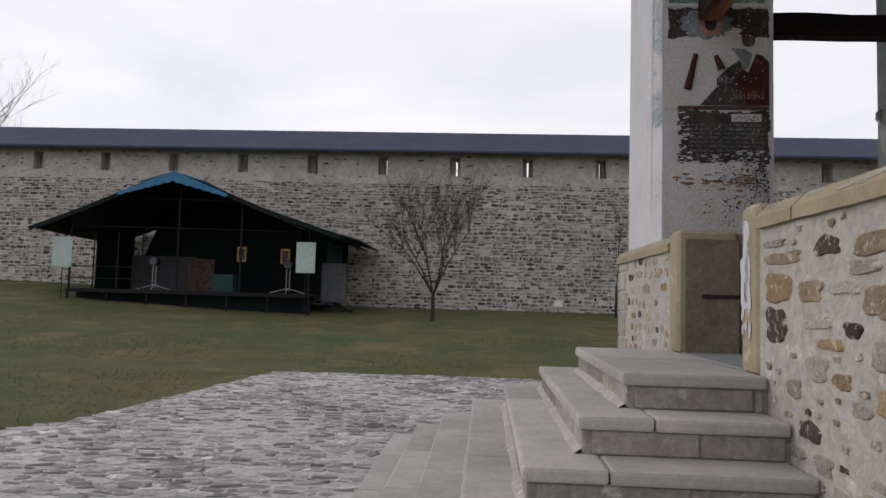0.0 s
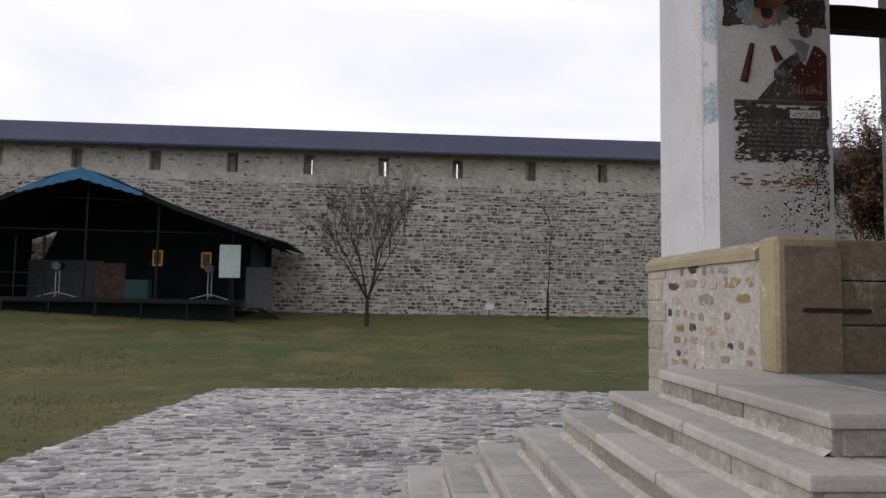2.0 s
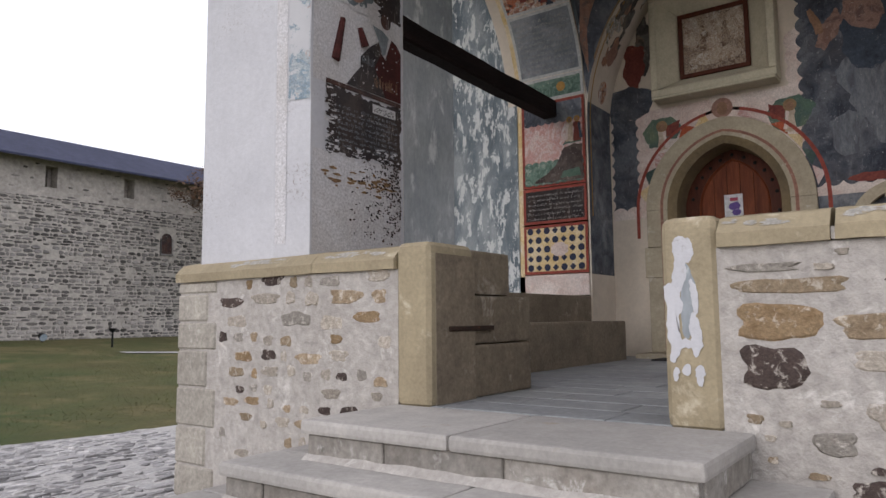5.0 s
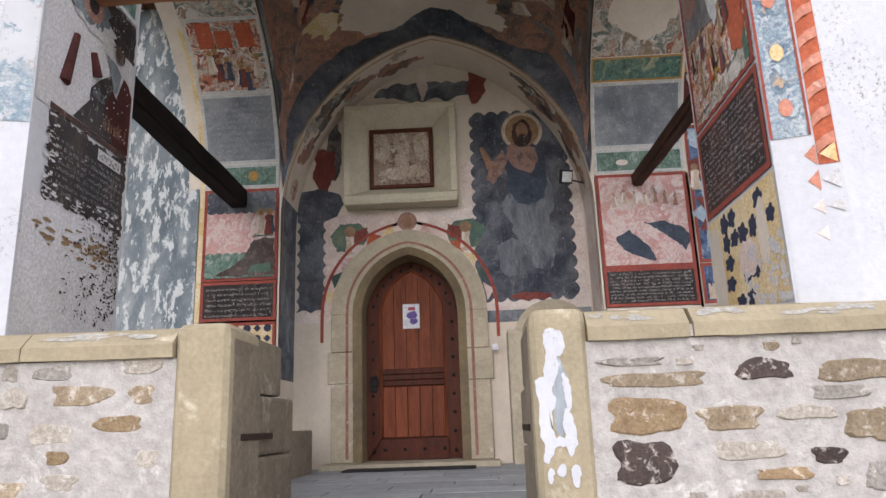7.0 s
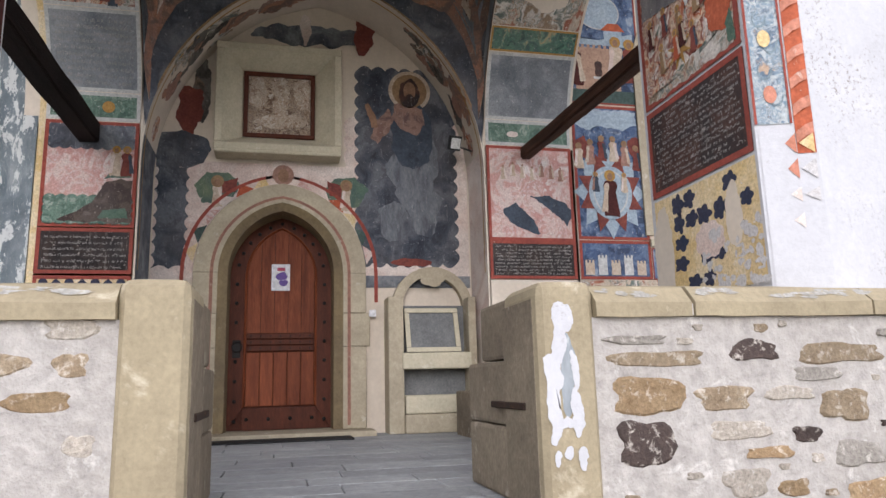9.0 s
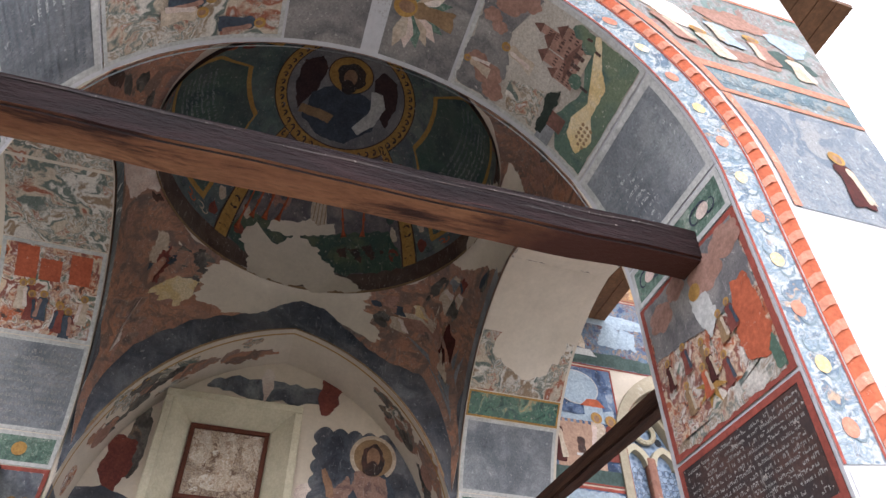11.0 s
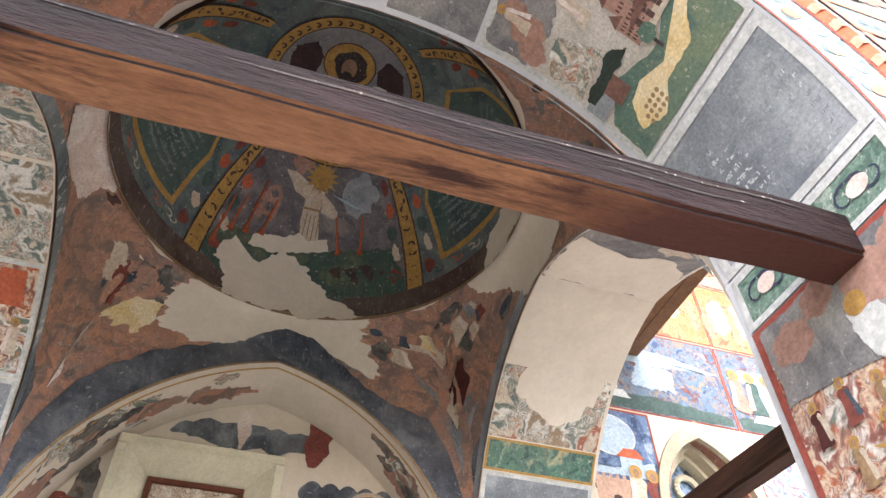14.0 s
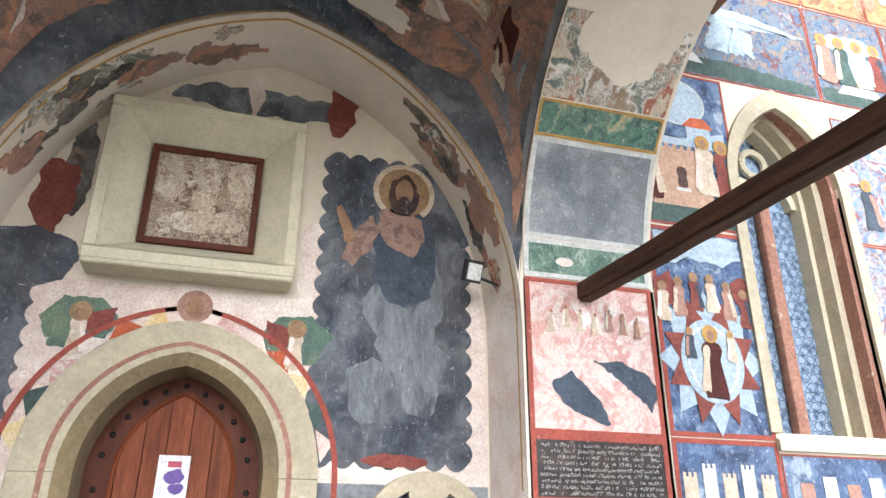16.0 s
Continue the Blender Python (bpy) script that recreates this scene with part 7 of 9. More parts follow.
for za, zb, m, lab in ((4.40, 5.0, WASHED_BLUE, "washed-out blue fresco with a robed figure on the porch front"), (5.0, 5.33, WASHED_BLUE, "washed-out blue fresco ground on the porch front"), (5.36, 5.60, WASHED_FLORAL, "pale blue scroll band painted on the porch front"),
                       (5.64, 6.66, WASHED, "faded red and green fresco scene on the porch front")):
    ob = fresco_thing("mural", f, 0.0, 0.98, za, zb, m, lab, None, nu=8, nw=14, group=GROUP)
    if za > 5:
        for z in (za - 0.015, zb - 0.01):
            part("border", sheet(bmesh.new(), f, 0.0, 1.0, z, z + 0.035, 0.009, 8, 1), SALMON, ob)
    part("border", sheet(bmesh.new(), f, 0.945, 1.0, za, zb, 0.010, 1, 14), SALMON, ob)
    if za == 4.40:
        figure(ob, f, 0.45, 4.88, 0.5, ROBE_DARK, 0.012, GOLD)
    if za == 5.36:
        for k in range(14):
            part("scroll", scrolls(f, 0.08 + 0.062 * k, 5.48, 0.08 + 0.062 * k, 5.48, (0.05, 0.05), 1, 0.0075, 0.2), SCROLL_BLUE, ob)
    if za == 5.64:
        for u, w, ra, rw, m2, k in ((0.25, 5.95, 0.16, 0.10, TEAL, 1), (0.55, 5.85, 0.22, 0.07, ROBE_PINK, 2), (0.7, 6.2, 0.12, 0.14, SCALLOP, 3), (0.35, 6.35, 0.14, 0.10, ROBE_PINK, 4), (0.85, 6.45, 0.09, 0.12, BRIGHT_BLUE, 5), (0.15, 6.2, 0.10, 0.12, BRIGHT_BLUE, 6)):
            part("figure", blob(bmesh.new(), f, u, w, ra, rw, 0.007 + 0.0006 * k, 40, rag=0.8, seed=k), m2, ob)
        for k in range(5):
            figure(ob, f, 0.2 + 0.16 * k, 6.0 + 0.1 * (k % 3), 0.34, (ROBE_PALE, ROBE_PINK, BRIGHT_BLUE)[k % 3], 0.012 + 0.001 * k, GOLD if k % 2 else None)

# ---- door and its stone surround ----
DOOR_WOOD = surface("red_brown_door_wood", (0.28, 0.08, 0.033), (0.14, 0.036, 0.016), 3.0, 26, 0.6, 0.35, 0.005, (0.30, 0.10, 0.045), 0.62, (4, 4, 0.5), vary=0.18)
DOOR_DARK = surface("dark_door_frame_wood", (0.12, 0.035, 0.018), (0.07, 0.02, 0.011), 3.0, 26, 0.6, 0.35, 0.005, None, 0.6, (3, 3, 0.7))
IRON = surface("black_iron", (0.03, 0.028, 0.027), (0.018, 0.017, 0.017), 12, 60, 0.55, 0.4, 0.002, (0.12, 0.06, 0.035), 0.66, metal=0.6)
PAPER = surface("white_paper", (0.78, 0.78, 0.80), (0.74, 0.74, 0.77), 6, 40, 0.8, 0.05, 0.001)
PURPLE = surface("purple_print", (0.20, 0.12, 0.36), (0.14, 0.10, 0.30), 20, 60, 0.8, 0.02, 0.001)
PRINT_RED = surface("red_print", (0.5, 0.10, 0.12), (0.36, 0.10, 0.2), 20, 60, 0.8, 0.02, 0.001)
MAT_BLACK = surface("black_rubber", (0.03, 0.03, 0.032), (0.02, 0.02, 0.02), 20, 90, 0.8, 0.5, 0.004)
GREY_STONE = surface("grey_plaque_stone", (0.22, 0.225, 0.225), (0.15, 0.155, 0.155), 3, 50, 0.6, 0.2, 0.003)
PALE_STONE = surface("pale_dressed_stone", (0.56, 0.51, 0.38), (0.47, 0.43, 0.32), 2, 40, 0.8, 0.25, 0.006, (0.60, 0.57, 0.48), 0.62, grain=0.5)
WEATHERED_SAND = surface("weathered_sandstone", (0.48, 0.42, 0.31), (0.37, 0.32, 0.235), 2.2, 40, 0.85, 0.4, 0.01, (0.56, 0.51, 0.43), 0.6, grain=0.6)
# darker ochre than the surround blocks, used on the splay only
SPLAY_SAND = surface("dark_ochre_sandstone", (0.25, 0.19, 0.105), (0.16, 0.125, 0.08), 2.2, 40, 0.85, 0.4, 0.01, (0.38, 0.33, 0.24), 0.62, grain=0.7)
RELIEF_HIGH = fresco("chipped_relief_highs", [(0.44, 0.35, 0.26), (0.56, 0.48, 0.39), (0.34, 0.24, 0.17), (0.58, 0.51, 0.43)], 9, 0.62, (0.62, 0.57, 0.5), 0.2, 0.5, seed=33)
RELIEF = fresco("chipped_relief_plaster", [(0.30, 0.22, 0.15), (0.46, 0.37, 0.28), (0.17, 0.11, 0.075), (0.52, 0.44, 0.36), (0.24, 0.16, 0.11)], 7, 0.6, (0.60, 0.55, 0.48), 0.2, 0.5, seed=30)
BLACK_PLASTIC = surface("black_lamp_housing", (0.02, 0.02, 0.022), (0.015, 0.015, 0.016), 20, 80, 0.45, 0.1, 0.001)
LAMP_GLASS = surface("lamp_glass", (0.75, 0.76, 0.75), (0.66, 0.67, 0.66), 10, 50, 0.12, 0.02, 0.001)
ROSE_STONE = surface("red_painted_stone", (0.36, 0.19, 0.14), (0.26, 0.13, 0.10), 4, 40, 0.85, 0.2, 0.004, (0.5, 0.44, 0.36), 0.6)
NX_F = NX - 0.06

# voussoirs and jamb blocks of the surround
surround = thing("door_surround", "sandstone pointed-arch door surround with traces of red paint", "door surround")
def band_block(pts_in, pts_out, x0, x1):
    bm = bmesh.new()
    ring4 = []
    for (s0, z0), (s1, z1) in zip(pts_in, pts_out):
        ring4.append([bm.verts.new(p) for p in ((x0, s0, z0), (x0, s1, z1), (x1, s1, z1), (x1, s0, z0))])
    for a, b in zip(ring4, ring4[1:]):
        for i in range(4):
            bm.faces.new((a[i], a[(i + 1) % 4], b[(i + 1) % 4], b[i]))
    bm.faces.new(ring4[0])
    bm.faces.new(ring4[-1][::-1])
    return bm
a_in, a_mid, a_out = (arch(DOOR_HALF + d, DOOR_RISE + 0.04 + d * 0.85, DOOR_SPRING, DOOR_C, 12) for d in (0.0, 0.10, 0.36))
a_deep = arch(DOOR_HALF - 0.008, DOOR_RISE + 0.025, DOOR_SPRING, DOOR_C, 12)
for i0, i1 in ((0, 5), (5, 11), (11, 13), (13, 19), (19, 24)):
    part("voussoir", band_block(a_mid[i0:i1 + 1], a_out[i0:i1 + 1], NX_F, NX + 0.02), WEATHERED_SAND, surround)
part("splay", strip(bmesh.new(), [[(NX_F, s, z) for s, z in a_mid], [(NX - 0.006, s, z) for s, z in a_in], [(NX + 0.34, s, z) for s, z in a_deep]]), SPLAY_SAND, surround, "dark ochre splay")
rl = [arch(DOOR_HALF + d, DOOR_RISE + 0.04 + d * 0.85, DOOR_SPRING, DOOR_C, 12) for d in (0.15, 0.185)]
part("painted_line", strip(bmesh.new(), [[(NX_F - 0.004, s, z) for s, z in r] for r in rl]), ROSE_STONE, surround, "faded red line")
for sg in (-1, 1):
    for za, zb, wd in ((1.36, 2.25, 0.36), (2.255, 2.62, 0.40), (2.625, DOOR_SPRING - 0.003, 0.36)):
        lo, hi = sorted((DOOR_C + sg * (DOOR_HALF + 0.10), DOOR_C + sg * (DOOR_HALF + wd)))
        part("jamb_block", boxed(NX_F, NX + 0.02, lo, hi, za, zb, 0.006, 1), WEATHERED_SAND, surround)
    y0, y1 = DOOR_C + sg * (DOOR_HALF + 0.10), DOOR_C + sg * DOOR_HALF
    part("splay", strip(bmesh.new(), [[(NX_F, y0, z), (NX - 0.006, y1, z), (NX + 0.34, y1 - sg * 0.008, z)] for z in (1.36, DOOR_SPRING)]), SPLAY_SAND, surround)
    part("painted_line", strip(bmesh.new(), [[(NX_F - 0.004, DOOR_C + sg * (DOOR_HALF + d), z) for d in (0.15, 0.185)] for z in (1.4, DOOR_SPRING)]), ROSE_STONE, surround)
part("threshold", boxed(NX - 0.45, NX + 0.5, DOOR_C - 1.0, DOOR_C + 1.0, FLOOR - 0.01, 1.355, 0.01), WEATHERED_SAND, surround)
# painted arch outside the stones
rl = [arch(DOOR_HALF + d, DOOR_RISE + 0.04 + d * 0.85, DOOR_SPRING, DOOR_C, 14, 2.75) for d in (0.46, 0.50)]
ob = tagged(part("mural", strip(bmesh.new(), [[(NX - 0.016, s, z) for s, z in r] for r in rl]), RED_LINE), "dark red painted line arching over the door", "fresco", "door niche frescoes")
mid = arch(DOOR_HALF + 0.41, DOOR_RISE + 0.40, DOOR_SPRING, DOOR_C, 14)
for i in range(1, len(mid) - 2, 2):
    (s0, z0), (s1, z1) = mid[i], mid[i + 2 if i + 2 < len(mid) else i + 1]
    cx, cz = (s0 + s1) / 2, (z0 + z1) / 2
    ox, oz = (cx - DOOR_C) * 0.08, (cz - DOOR_SPRING) * 0.08
    bm = bmesh.new()
    bm.faces.new([bm.verts.new(p) for p in ((NX - 0.014, s0 - ox * 0.4, z0 - oz * 0.4), (NX - 0.014, s1 - ox * 0.4, z1 - oz * 0.4), (NX - 0.014, cx + ox, cz + oz))])
    part("triangle", bm, (PINK, TEAL, OCHRE, ORANGE, SCALLOP)[i // 2 % 5], ob)

door = thing("door_1", "closed red-brown studded plank door with pointed top", "door")
door["kind"] = "structure"
DX = NX + 0.36
d_out = arch(DOOR_HALF, DOOR_RISE + 0.04, DOOR_SPRING, DOOR_C, 12)
d_in = arch(DOOR_HALF - 0.17, DOOR_RISE - 0.08, DOOR_SPRING, DOOR_C, 12)
part("leaf", prism(bmesh.new(), [(d_out[0][0], 1.36)] + d_out + [(d_out[-1][0], 1.36)], lambda s, z: (DX + 0.02, s, z), lambda s, z: (DX + 0.08, s, z)), DOOR_DARK, door)
full_out = [(d_out[0][0], 1.36)] + d_out + [(d_out[-1][0], 1.36)]
full_in = [(d_in[0][0], 1.60)] + d_in + [(d_in[-1][0], 1.60)]
door_frame = part("frame", band_block(full_in, full_out, DX - 0.035, DX + 0.02), DOOR_DARK, door, "dark brown door frame board")
part("bottom_rail", boxed(DX - 0.035, DX + 0.019, DOOR_C - DOOR_HALF + 0.172, DOOR_C + DOOR_HALF - 0.172, 1.36, 1.60, 0.004), DOOR_DARK, door)
mould = [[(x, s, z) for s, z in [(DOOR_C - (DOOR_HALF - 0.17 - d), 1.60 + d)] + arch(DOOR_HALF - 0.17 - d, DOOR_RISE - 0.08 - d, DOOR_SPRING, DOOR_C, 12) + [(DOOR_C + (DOOR_HALF - 0.17 - d), 1.60 + d)]] for x, d in ((DX - 0.03, -0.002), (DX - 0.045, 0.012), (DX - 0.03, 0.026), (DX + 0.012, 0.03))]
part("moulding", strip(bmesh.new(), mould), DOOR_WOOD, door)
hw = DOOR_HALF - 0.20
def plank_top(s):
    pts = arch(DOOR_HALF - 0.20, DOOR_RISE - 0.11, DOOR_SPRING, DOOR_C, 24)
    return max((z for q, z in pts if abs(q - s) < 0.06), default=DOOR_SPRING)
cuts = [DOOR_C - hw + 2 * hw * k / 5 for k in range(6)]
for a, b in zip(cuts, cuts[1:]):
    zt = [(a + 0.004, plank_top(a + 0.01) - 0.01), ((a + b) / 2, plank_top((a + b) / 2)), (b - 0.004, plank_top(b - 0.01) - 0.01)]
    bm = prism(bmesh.new(), [(a + 0.004, 2.44), (b - 0.004, 2.44)] + zt[::-1], lambda s, z: (DX - 0.012, s, z), lambda s, z: (DX + 0.018, s, z))
    part("plank", bm, DOOR_WOOD, door)
    part("plank", boxed(DX - 0.012, DX + 0.018, a + 0.004, b - 0.004, 1.62, 2.22, 0.004, 1), DOOR_WOOD, door)
for z in (2.235, 2.305, 2.375):
    st = part("strap", boxed(DX - 0.03, DX + 0.01, DOOR_C - hw, DOOR_C + hw, z, z + 0.06, 0.005, 1), DOOR_DARK, door)
def stud(y, z, r=0.022):
    bm = bmesh.new()
    bmesh.ops.create_uvsphere(bm, u_segments=10, v_segments=6, radius=1.0)
    for v in bm.verts:
        v.co = Vector((DX - 0.034 + v.co.x * r * 0.7, y + v.co.y * r, z + v.co.z * r))
    part("stud", bm, IRON, door_frame, smooth=True)
for k in range(8):
    for sg in (-1, 1):
        stud(DOOR_C + sg * (DOOR_HALF - 0.085), 1.46 + k * 0.22)
for k in range(1, 12):
    s, z = arch(DOOR_HALF - 0.085, DOOR_RISE - 0.04, DOOR_SPRING, DOOR_C, 6)[k]
    stud(s, z)
for k in range(4):
    stud(DOOR_C - 0.36 + k * 0.24, 1.48)
for k in range(7):
    for z in (2.265, 2.335, 2.405):
        stud(DOOR_C - 0.33 + k * 0.11, z, 0.010)
bm = bmesh.new()
for i in range(16):
    a, b = i / 16 * math.tau, (i + 1) / 16 * math.tau
    rod(bm, (DX - 0.06, DOOR_C + DOOR_HALF - 0.1 + 0.055 * math.cos(a), 2.28 + 0.055 * math.sin(a)), (DX - 0.06, DOOR_C + DOOR_HALF - 0.1 + 0.055 * math.cos(b), 2.28 + 0.055 * math.sin(b)), 0.008, sides=6)
part("door_handle", bm, IRON, door, "black iron ring handle")
part("lock_plate", boxed(DX - 0.045, DX - 0.03, DOOR_C + DOOR_HALF - 0.14, DOOR_C + DOOR_HALF - 0.05, 2.16, 2.36, 0.003, 1), IRON, door)
notice = thing("notice", "white paper notice with purple print taped to the door", "notice")
part("sheet", boxed(DX - 0.020, DX - 0.014, 4.985, 5.195, 2.93, 3.24), PAPER, notice)
part("print", blob(bmesh.new(), on_wall(DX - 0.0215), 5.08, 3.10, 0.065, 0.045, 0.0, 20, rag=0.5, seed=4), PURPLE, notice)
part("print", blob(bmesh.new(), on_wall(DX - 0.0215), 5.06, 3.02, 0.05, 0.035, 0.0, 20, rag=0.6, seed=7), PURPLE, notice)
part("print", sheet(bmesh.new(), on_wall(DX - 0.0215), 5.04, 5.13, 3.16, 3.20, 0.0, 1, 1), PRINT_RED, notice)
door_mat = tagged(part("door_mat", boxed(5.95, 6.42, 4.35, 5.75, FLOOR + 0.001, FLOOR + 0.018, 0.006), MAT_BLACK), "thin black rubber mat on flagstones before the door", "mat")

# framed relief above the door
frame_ob = thing("relief_frame", "pale stone frame around a chipped relief above the door", "framed relief")
f0, f1, g0, g1 = 4.43, 5.84, 4.43, 5.72
XO = NX - 0.24
for a, b, c, d in ((f0, f1, g0, g0 + 0.09), (f0, f1, g1 - 0.09, g1), (f0, f0 + 0.09, g0 + 0.092, g1 - 0.092), (f1 - 0.09, f1, g0 + 0.092, g1 - 0.092)):
    part("frame_bar", boxed(XO, NX, a, b, c, d, 0.01, 1), PALE_STONE, frame_ob)
inner = ((f0 + 0.09, g0 + 0.09, f1 - 0.09, g1 - 0.09), (f0 + 0.30, g0 + 0.22, f1 - 0.30, g1 - 0.27))
(a0, b0, a1, b1), (c0, e0, c1, e1) = inner
XI = NX - 0.03
for q in (((XO, a0, b0), (XO, a1, b0), (XI, c1, e0), (XI, c0, e0)), ((XO, a1, b0), (XO, a1, b1), (XI, c1, e1), (XI, c1, e0)), ((XO, a1, b1), (XO, a0, b1), (XI, c0, e1), (XI, c1, e1)), ((XO, a0, b1), (XO, a0, b0), (XI, c0, e0), (XI, c0, e1))):
    bm = bmesh.new()
    bm.faces.new([bm.verts.new(p) for p in q])
    part("splay", bm, PALE_STONE, frame_ob)
for a, b, c, d in ((c0, c1, e0, e0 + 0.05), (c0, c1, e1 - 0.05, e1), (c0, c0 + 0.05, e0 + 0.05, e1 - 0.05), (c1 - 0.05, c1, e0 + 0.05, e1 - 0.05)):
    part("slip", boxed(XI - 0.035, XI, a, b, c, d, 0.006, 1), DOOR_DARK, frame_ob, "dark brown wooden slip frame")
part("relief", sheet(bmesh.new(), on_wall(XI), c0 + 0.05, c1 - 0.05, e0 + 0.05, e1 - 0.05, 0.006, 1, 1), RELIEF, frame_ob, "chipped pale relief")
for u, w, ru, rw, m, s in ((5.12, 5.10, 0.10, 0.27, RELIEF_HIGH, 2), (5.12, 5.33, 0.06, 0.08, RELIEF_HIGH, 3), (5.38, 5.18, 0.1, 0.2, RELIEF_HIGH, 5), (4.88, 5.2, 0.1, 0.18, RELIEF_HIGH, 6), (5.12, 4.85, 0.3, 0.08, RELIEF_HIGH, 7)):
    part("figure", blob(bmesh.new(), on_wall(XI), u, w, ru, rw, 0.010 + s * 0.001, 26, rag=0.6, seed=s), m, frame_ob)
part("ledge", boxed(NX - 0.27, NX, f0 + 0.01, f1 - 0.01, g0 - 0.04, g0 - 0.003, 0.01, 1), PALE_STONE, frame_ob)

# stone seat with a plaque, right of the door
seat = thing("stone_niche_seat", "built stone niche seat with arched head beside the door", "stone seat")
sx = NX - 0.34
part("side", boxed(sx, NX, 3.76, 3.93, FLOOR, 2.78, 0.015), WEATHERED_SAND, seat)
part("side", boxed(sx, NX, 2.93, 3.02, FLOOR, 2.78, 0.015), WEATHERED_SAND, seat)
part("base", boxed(sx - 0.05, NX, 3.02, 3.76, FLOOR, 1.50, 0.02), WEATHERED_SAND, seat)
part("seat_block", boxed(sx - 0.02, NX, 3.03, 3.75, 1.503, 1.70, 0.02), PALE_STONE, seat, "tooled pale seat block")
part("back", boxed(NX - 0.10, NX - 0.012, 3.02, 3.76, 1.70, 2.7), GREY_STONE, seat)
part("shelf", boxed(sx - 0.02, NX - 0.10, 3.0, 3.78, 1.98, 2.16, 0.02), PALE_STONE, seat, "thick stone shelf")
head = arch(0.40, 0.34, 2.68, 3.38, 10)
part("head", band_block(arch(0.36, 0.30, 2.68, 3.38, 10), arch(0.47, 0.42, 2.68, 3.38, 10), NX - 0.12, NX - 0.013), WEATHERED_SAND, seat)
part("keystone", blob(bmesh.new(), on_wall(NX - 0.125), 3.38, 3.02, 0.13, 0.09, 0.0, 20, 5, 0.2), WEATHERED_SAND, seat)
plaque = thing("plaque", "grey framed stone plaque leaning on the shelf", "plaque")
lean = lambda u, w, o: (NX - 0.30 - o + (w - 2.165) * 0.32, u, w)
def slab(u0, u1, w0, w1, o0, o1):
    bm = bmesh.new()
    vs = [bm.verts.new(lean(u, w, o)) for o in (o0, o1) for u, w in ((u0, w0), (u1, w0), (u1, w1), (u0, w1))]
    for q in ((0, 1, 2, 3), (4, 5, 6, 7), (0, 1, 5, 4), (1, 2, 6, 5), (2, 3, 7, 6), (3, 0, 4, 7)):
        bm.faces.new([vs[i] for i in q])
    return bm
tablet = part("tablet", slab(3.12, 3.73, 2.165, 2.66, 0.0, 0.04), GREY_STONE, plaque)
for u0, u1, w0, w1 in ((3.12, 3.73, 2.165, 2.215), (3.12, 3.73, 2.61, 2.66), (3.12, 3.17, 2.22, 2.605), (3.68, 3.73, 2.22, 2.605)):
    part("rim", slab(u0, u1, w0, w1, 0.041, 0.065), PALE_STONE, tablet)
lettering(plaque, lean, 3.20, 3.64, 2.27, 2.57, 0.043, 6, GREY_STONE, 0.5)
switch = tagged(part("wall_switch", boxed(NX_F - 0.02, NX_F, 4.03, 4.11, 2.58, 2.66, 0.006), PAPER), "small white wall switch on the door surround", "switch")

# flood lamp
lamp = thing("flood_lamp", "small black flood lamp on a wall bracket", "lamp")
lx, ly, lz = 6.42, 3.13, 4.58
def tilt_box(x0, x1, y0, y1, z0, z1):
    bm = boxed(x0, x1, y0, y1, z0, z1, 0.008)
    m = Matrix.Translation((lx, ly, lz)) @ Euler((0, radians(-22), radians(14))).to_matrix().to_4x4()
    bm.transform(m)
    return bm
housing = part("housing", tilt_box(-0.03, 0.03, -0.075, 0.075, -0.085, 0.085), BLACK_PLASTIC, lamp)
part("glass", tilt_box(-0.036, -0.031, -0.058, 0.058, -0.065, 0.06), LAMP_GLASS, housing, "pale lamp glass")
part("bracket", rod(bmesh.new(), (lx + 0.02, ly - 0.03, lz - 0.03), (lx + 0.03, 2.885, lz - 0.09), 0.012), BLACK_PLASTIC, lamp)
part("bracket", rod(bmesh.new(), (lx + 0.03, 2.885, lz - 0.13), (lx + 0.03, 2.885, lz - 0.02), 0.014), BLACK_PLASTIC, lamp)

# window
GLASS = bpy.data.materials.new("blue_window_glass")
GLASS.use_nodes = True
gp = GLASS.node_tree.nodes["Principled BSDF"]
gt = GLASS.node_tree
gv = coords(gt, (1, 1, 1))
gvor = add(gt, "ShaderNodeTexVoronoi", Scale=16.0)
gt.links.new(gv, gvor.inputs["Vector"])
gt.links.new(mix(gt, ramp(gt, gvor.outputs["Distance"], [(0.2, 0.0), (0.6, 1.0)]), (0.10, 0.15, 0.24), (0.25, 0.33, 0.45)), gp.inputs["Base Color"])
gp.inputs["Roughness"].default_value = 0.15
bump(gt, gp, gvor.outputs["Distance"], 0.4, 0.01)
LEAD = surface("dark_lead", (0.05, 0.055, 0.065), (0.035, 0.04, 0.05), 9, 50, 0.5, 0.2, 0.002, metal=0.5)
window = thing("window_1", "tall two-light gothic window with bluish round-paned glass", "window")
window["kind"] = "structure"
GX = BX + 0.42
w_out = arch(WIN_HALF, WIN_RISE, WIN_SPRING, WIN_C, 12, WIN_SILL)
part("glass", prism(bmesh.new(), w_out, lambda s, z: (GX, s, z), lambda s, z: (GX + 0.02, s, z)), GLASS, window)
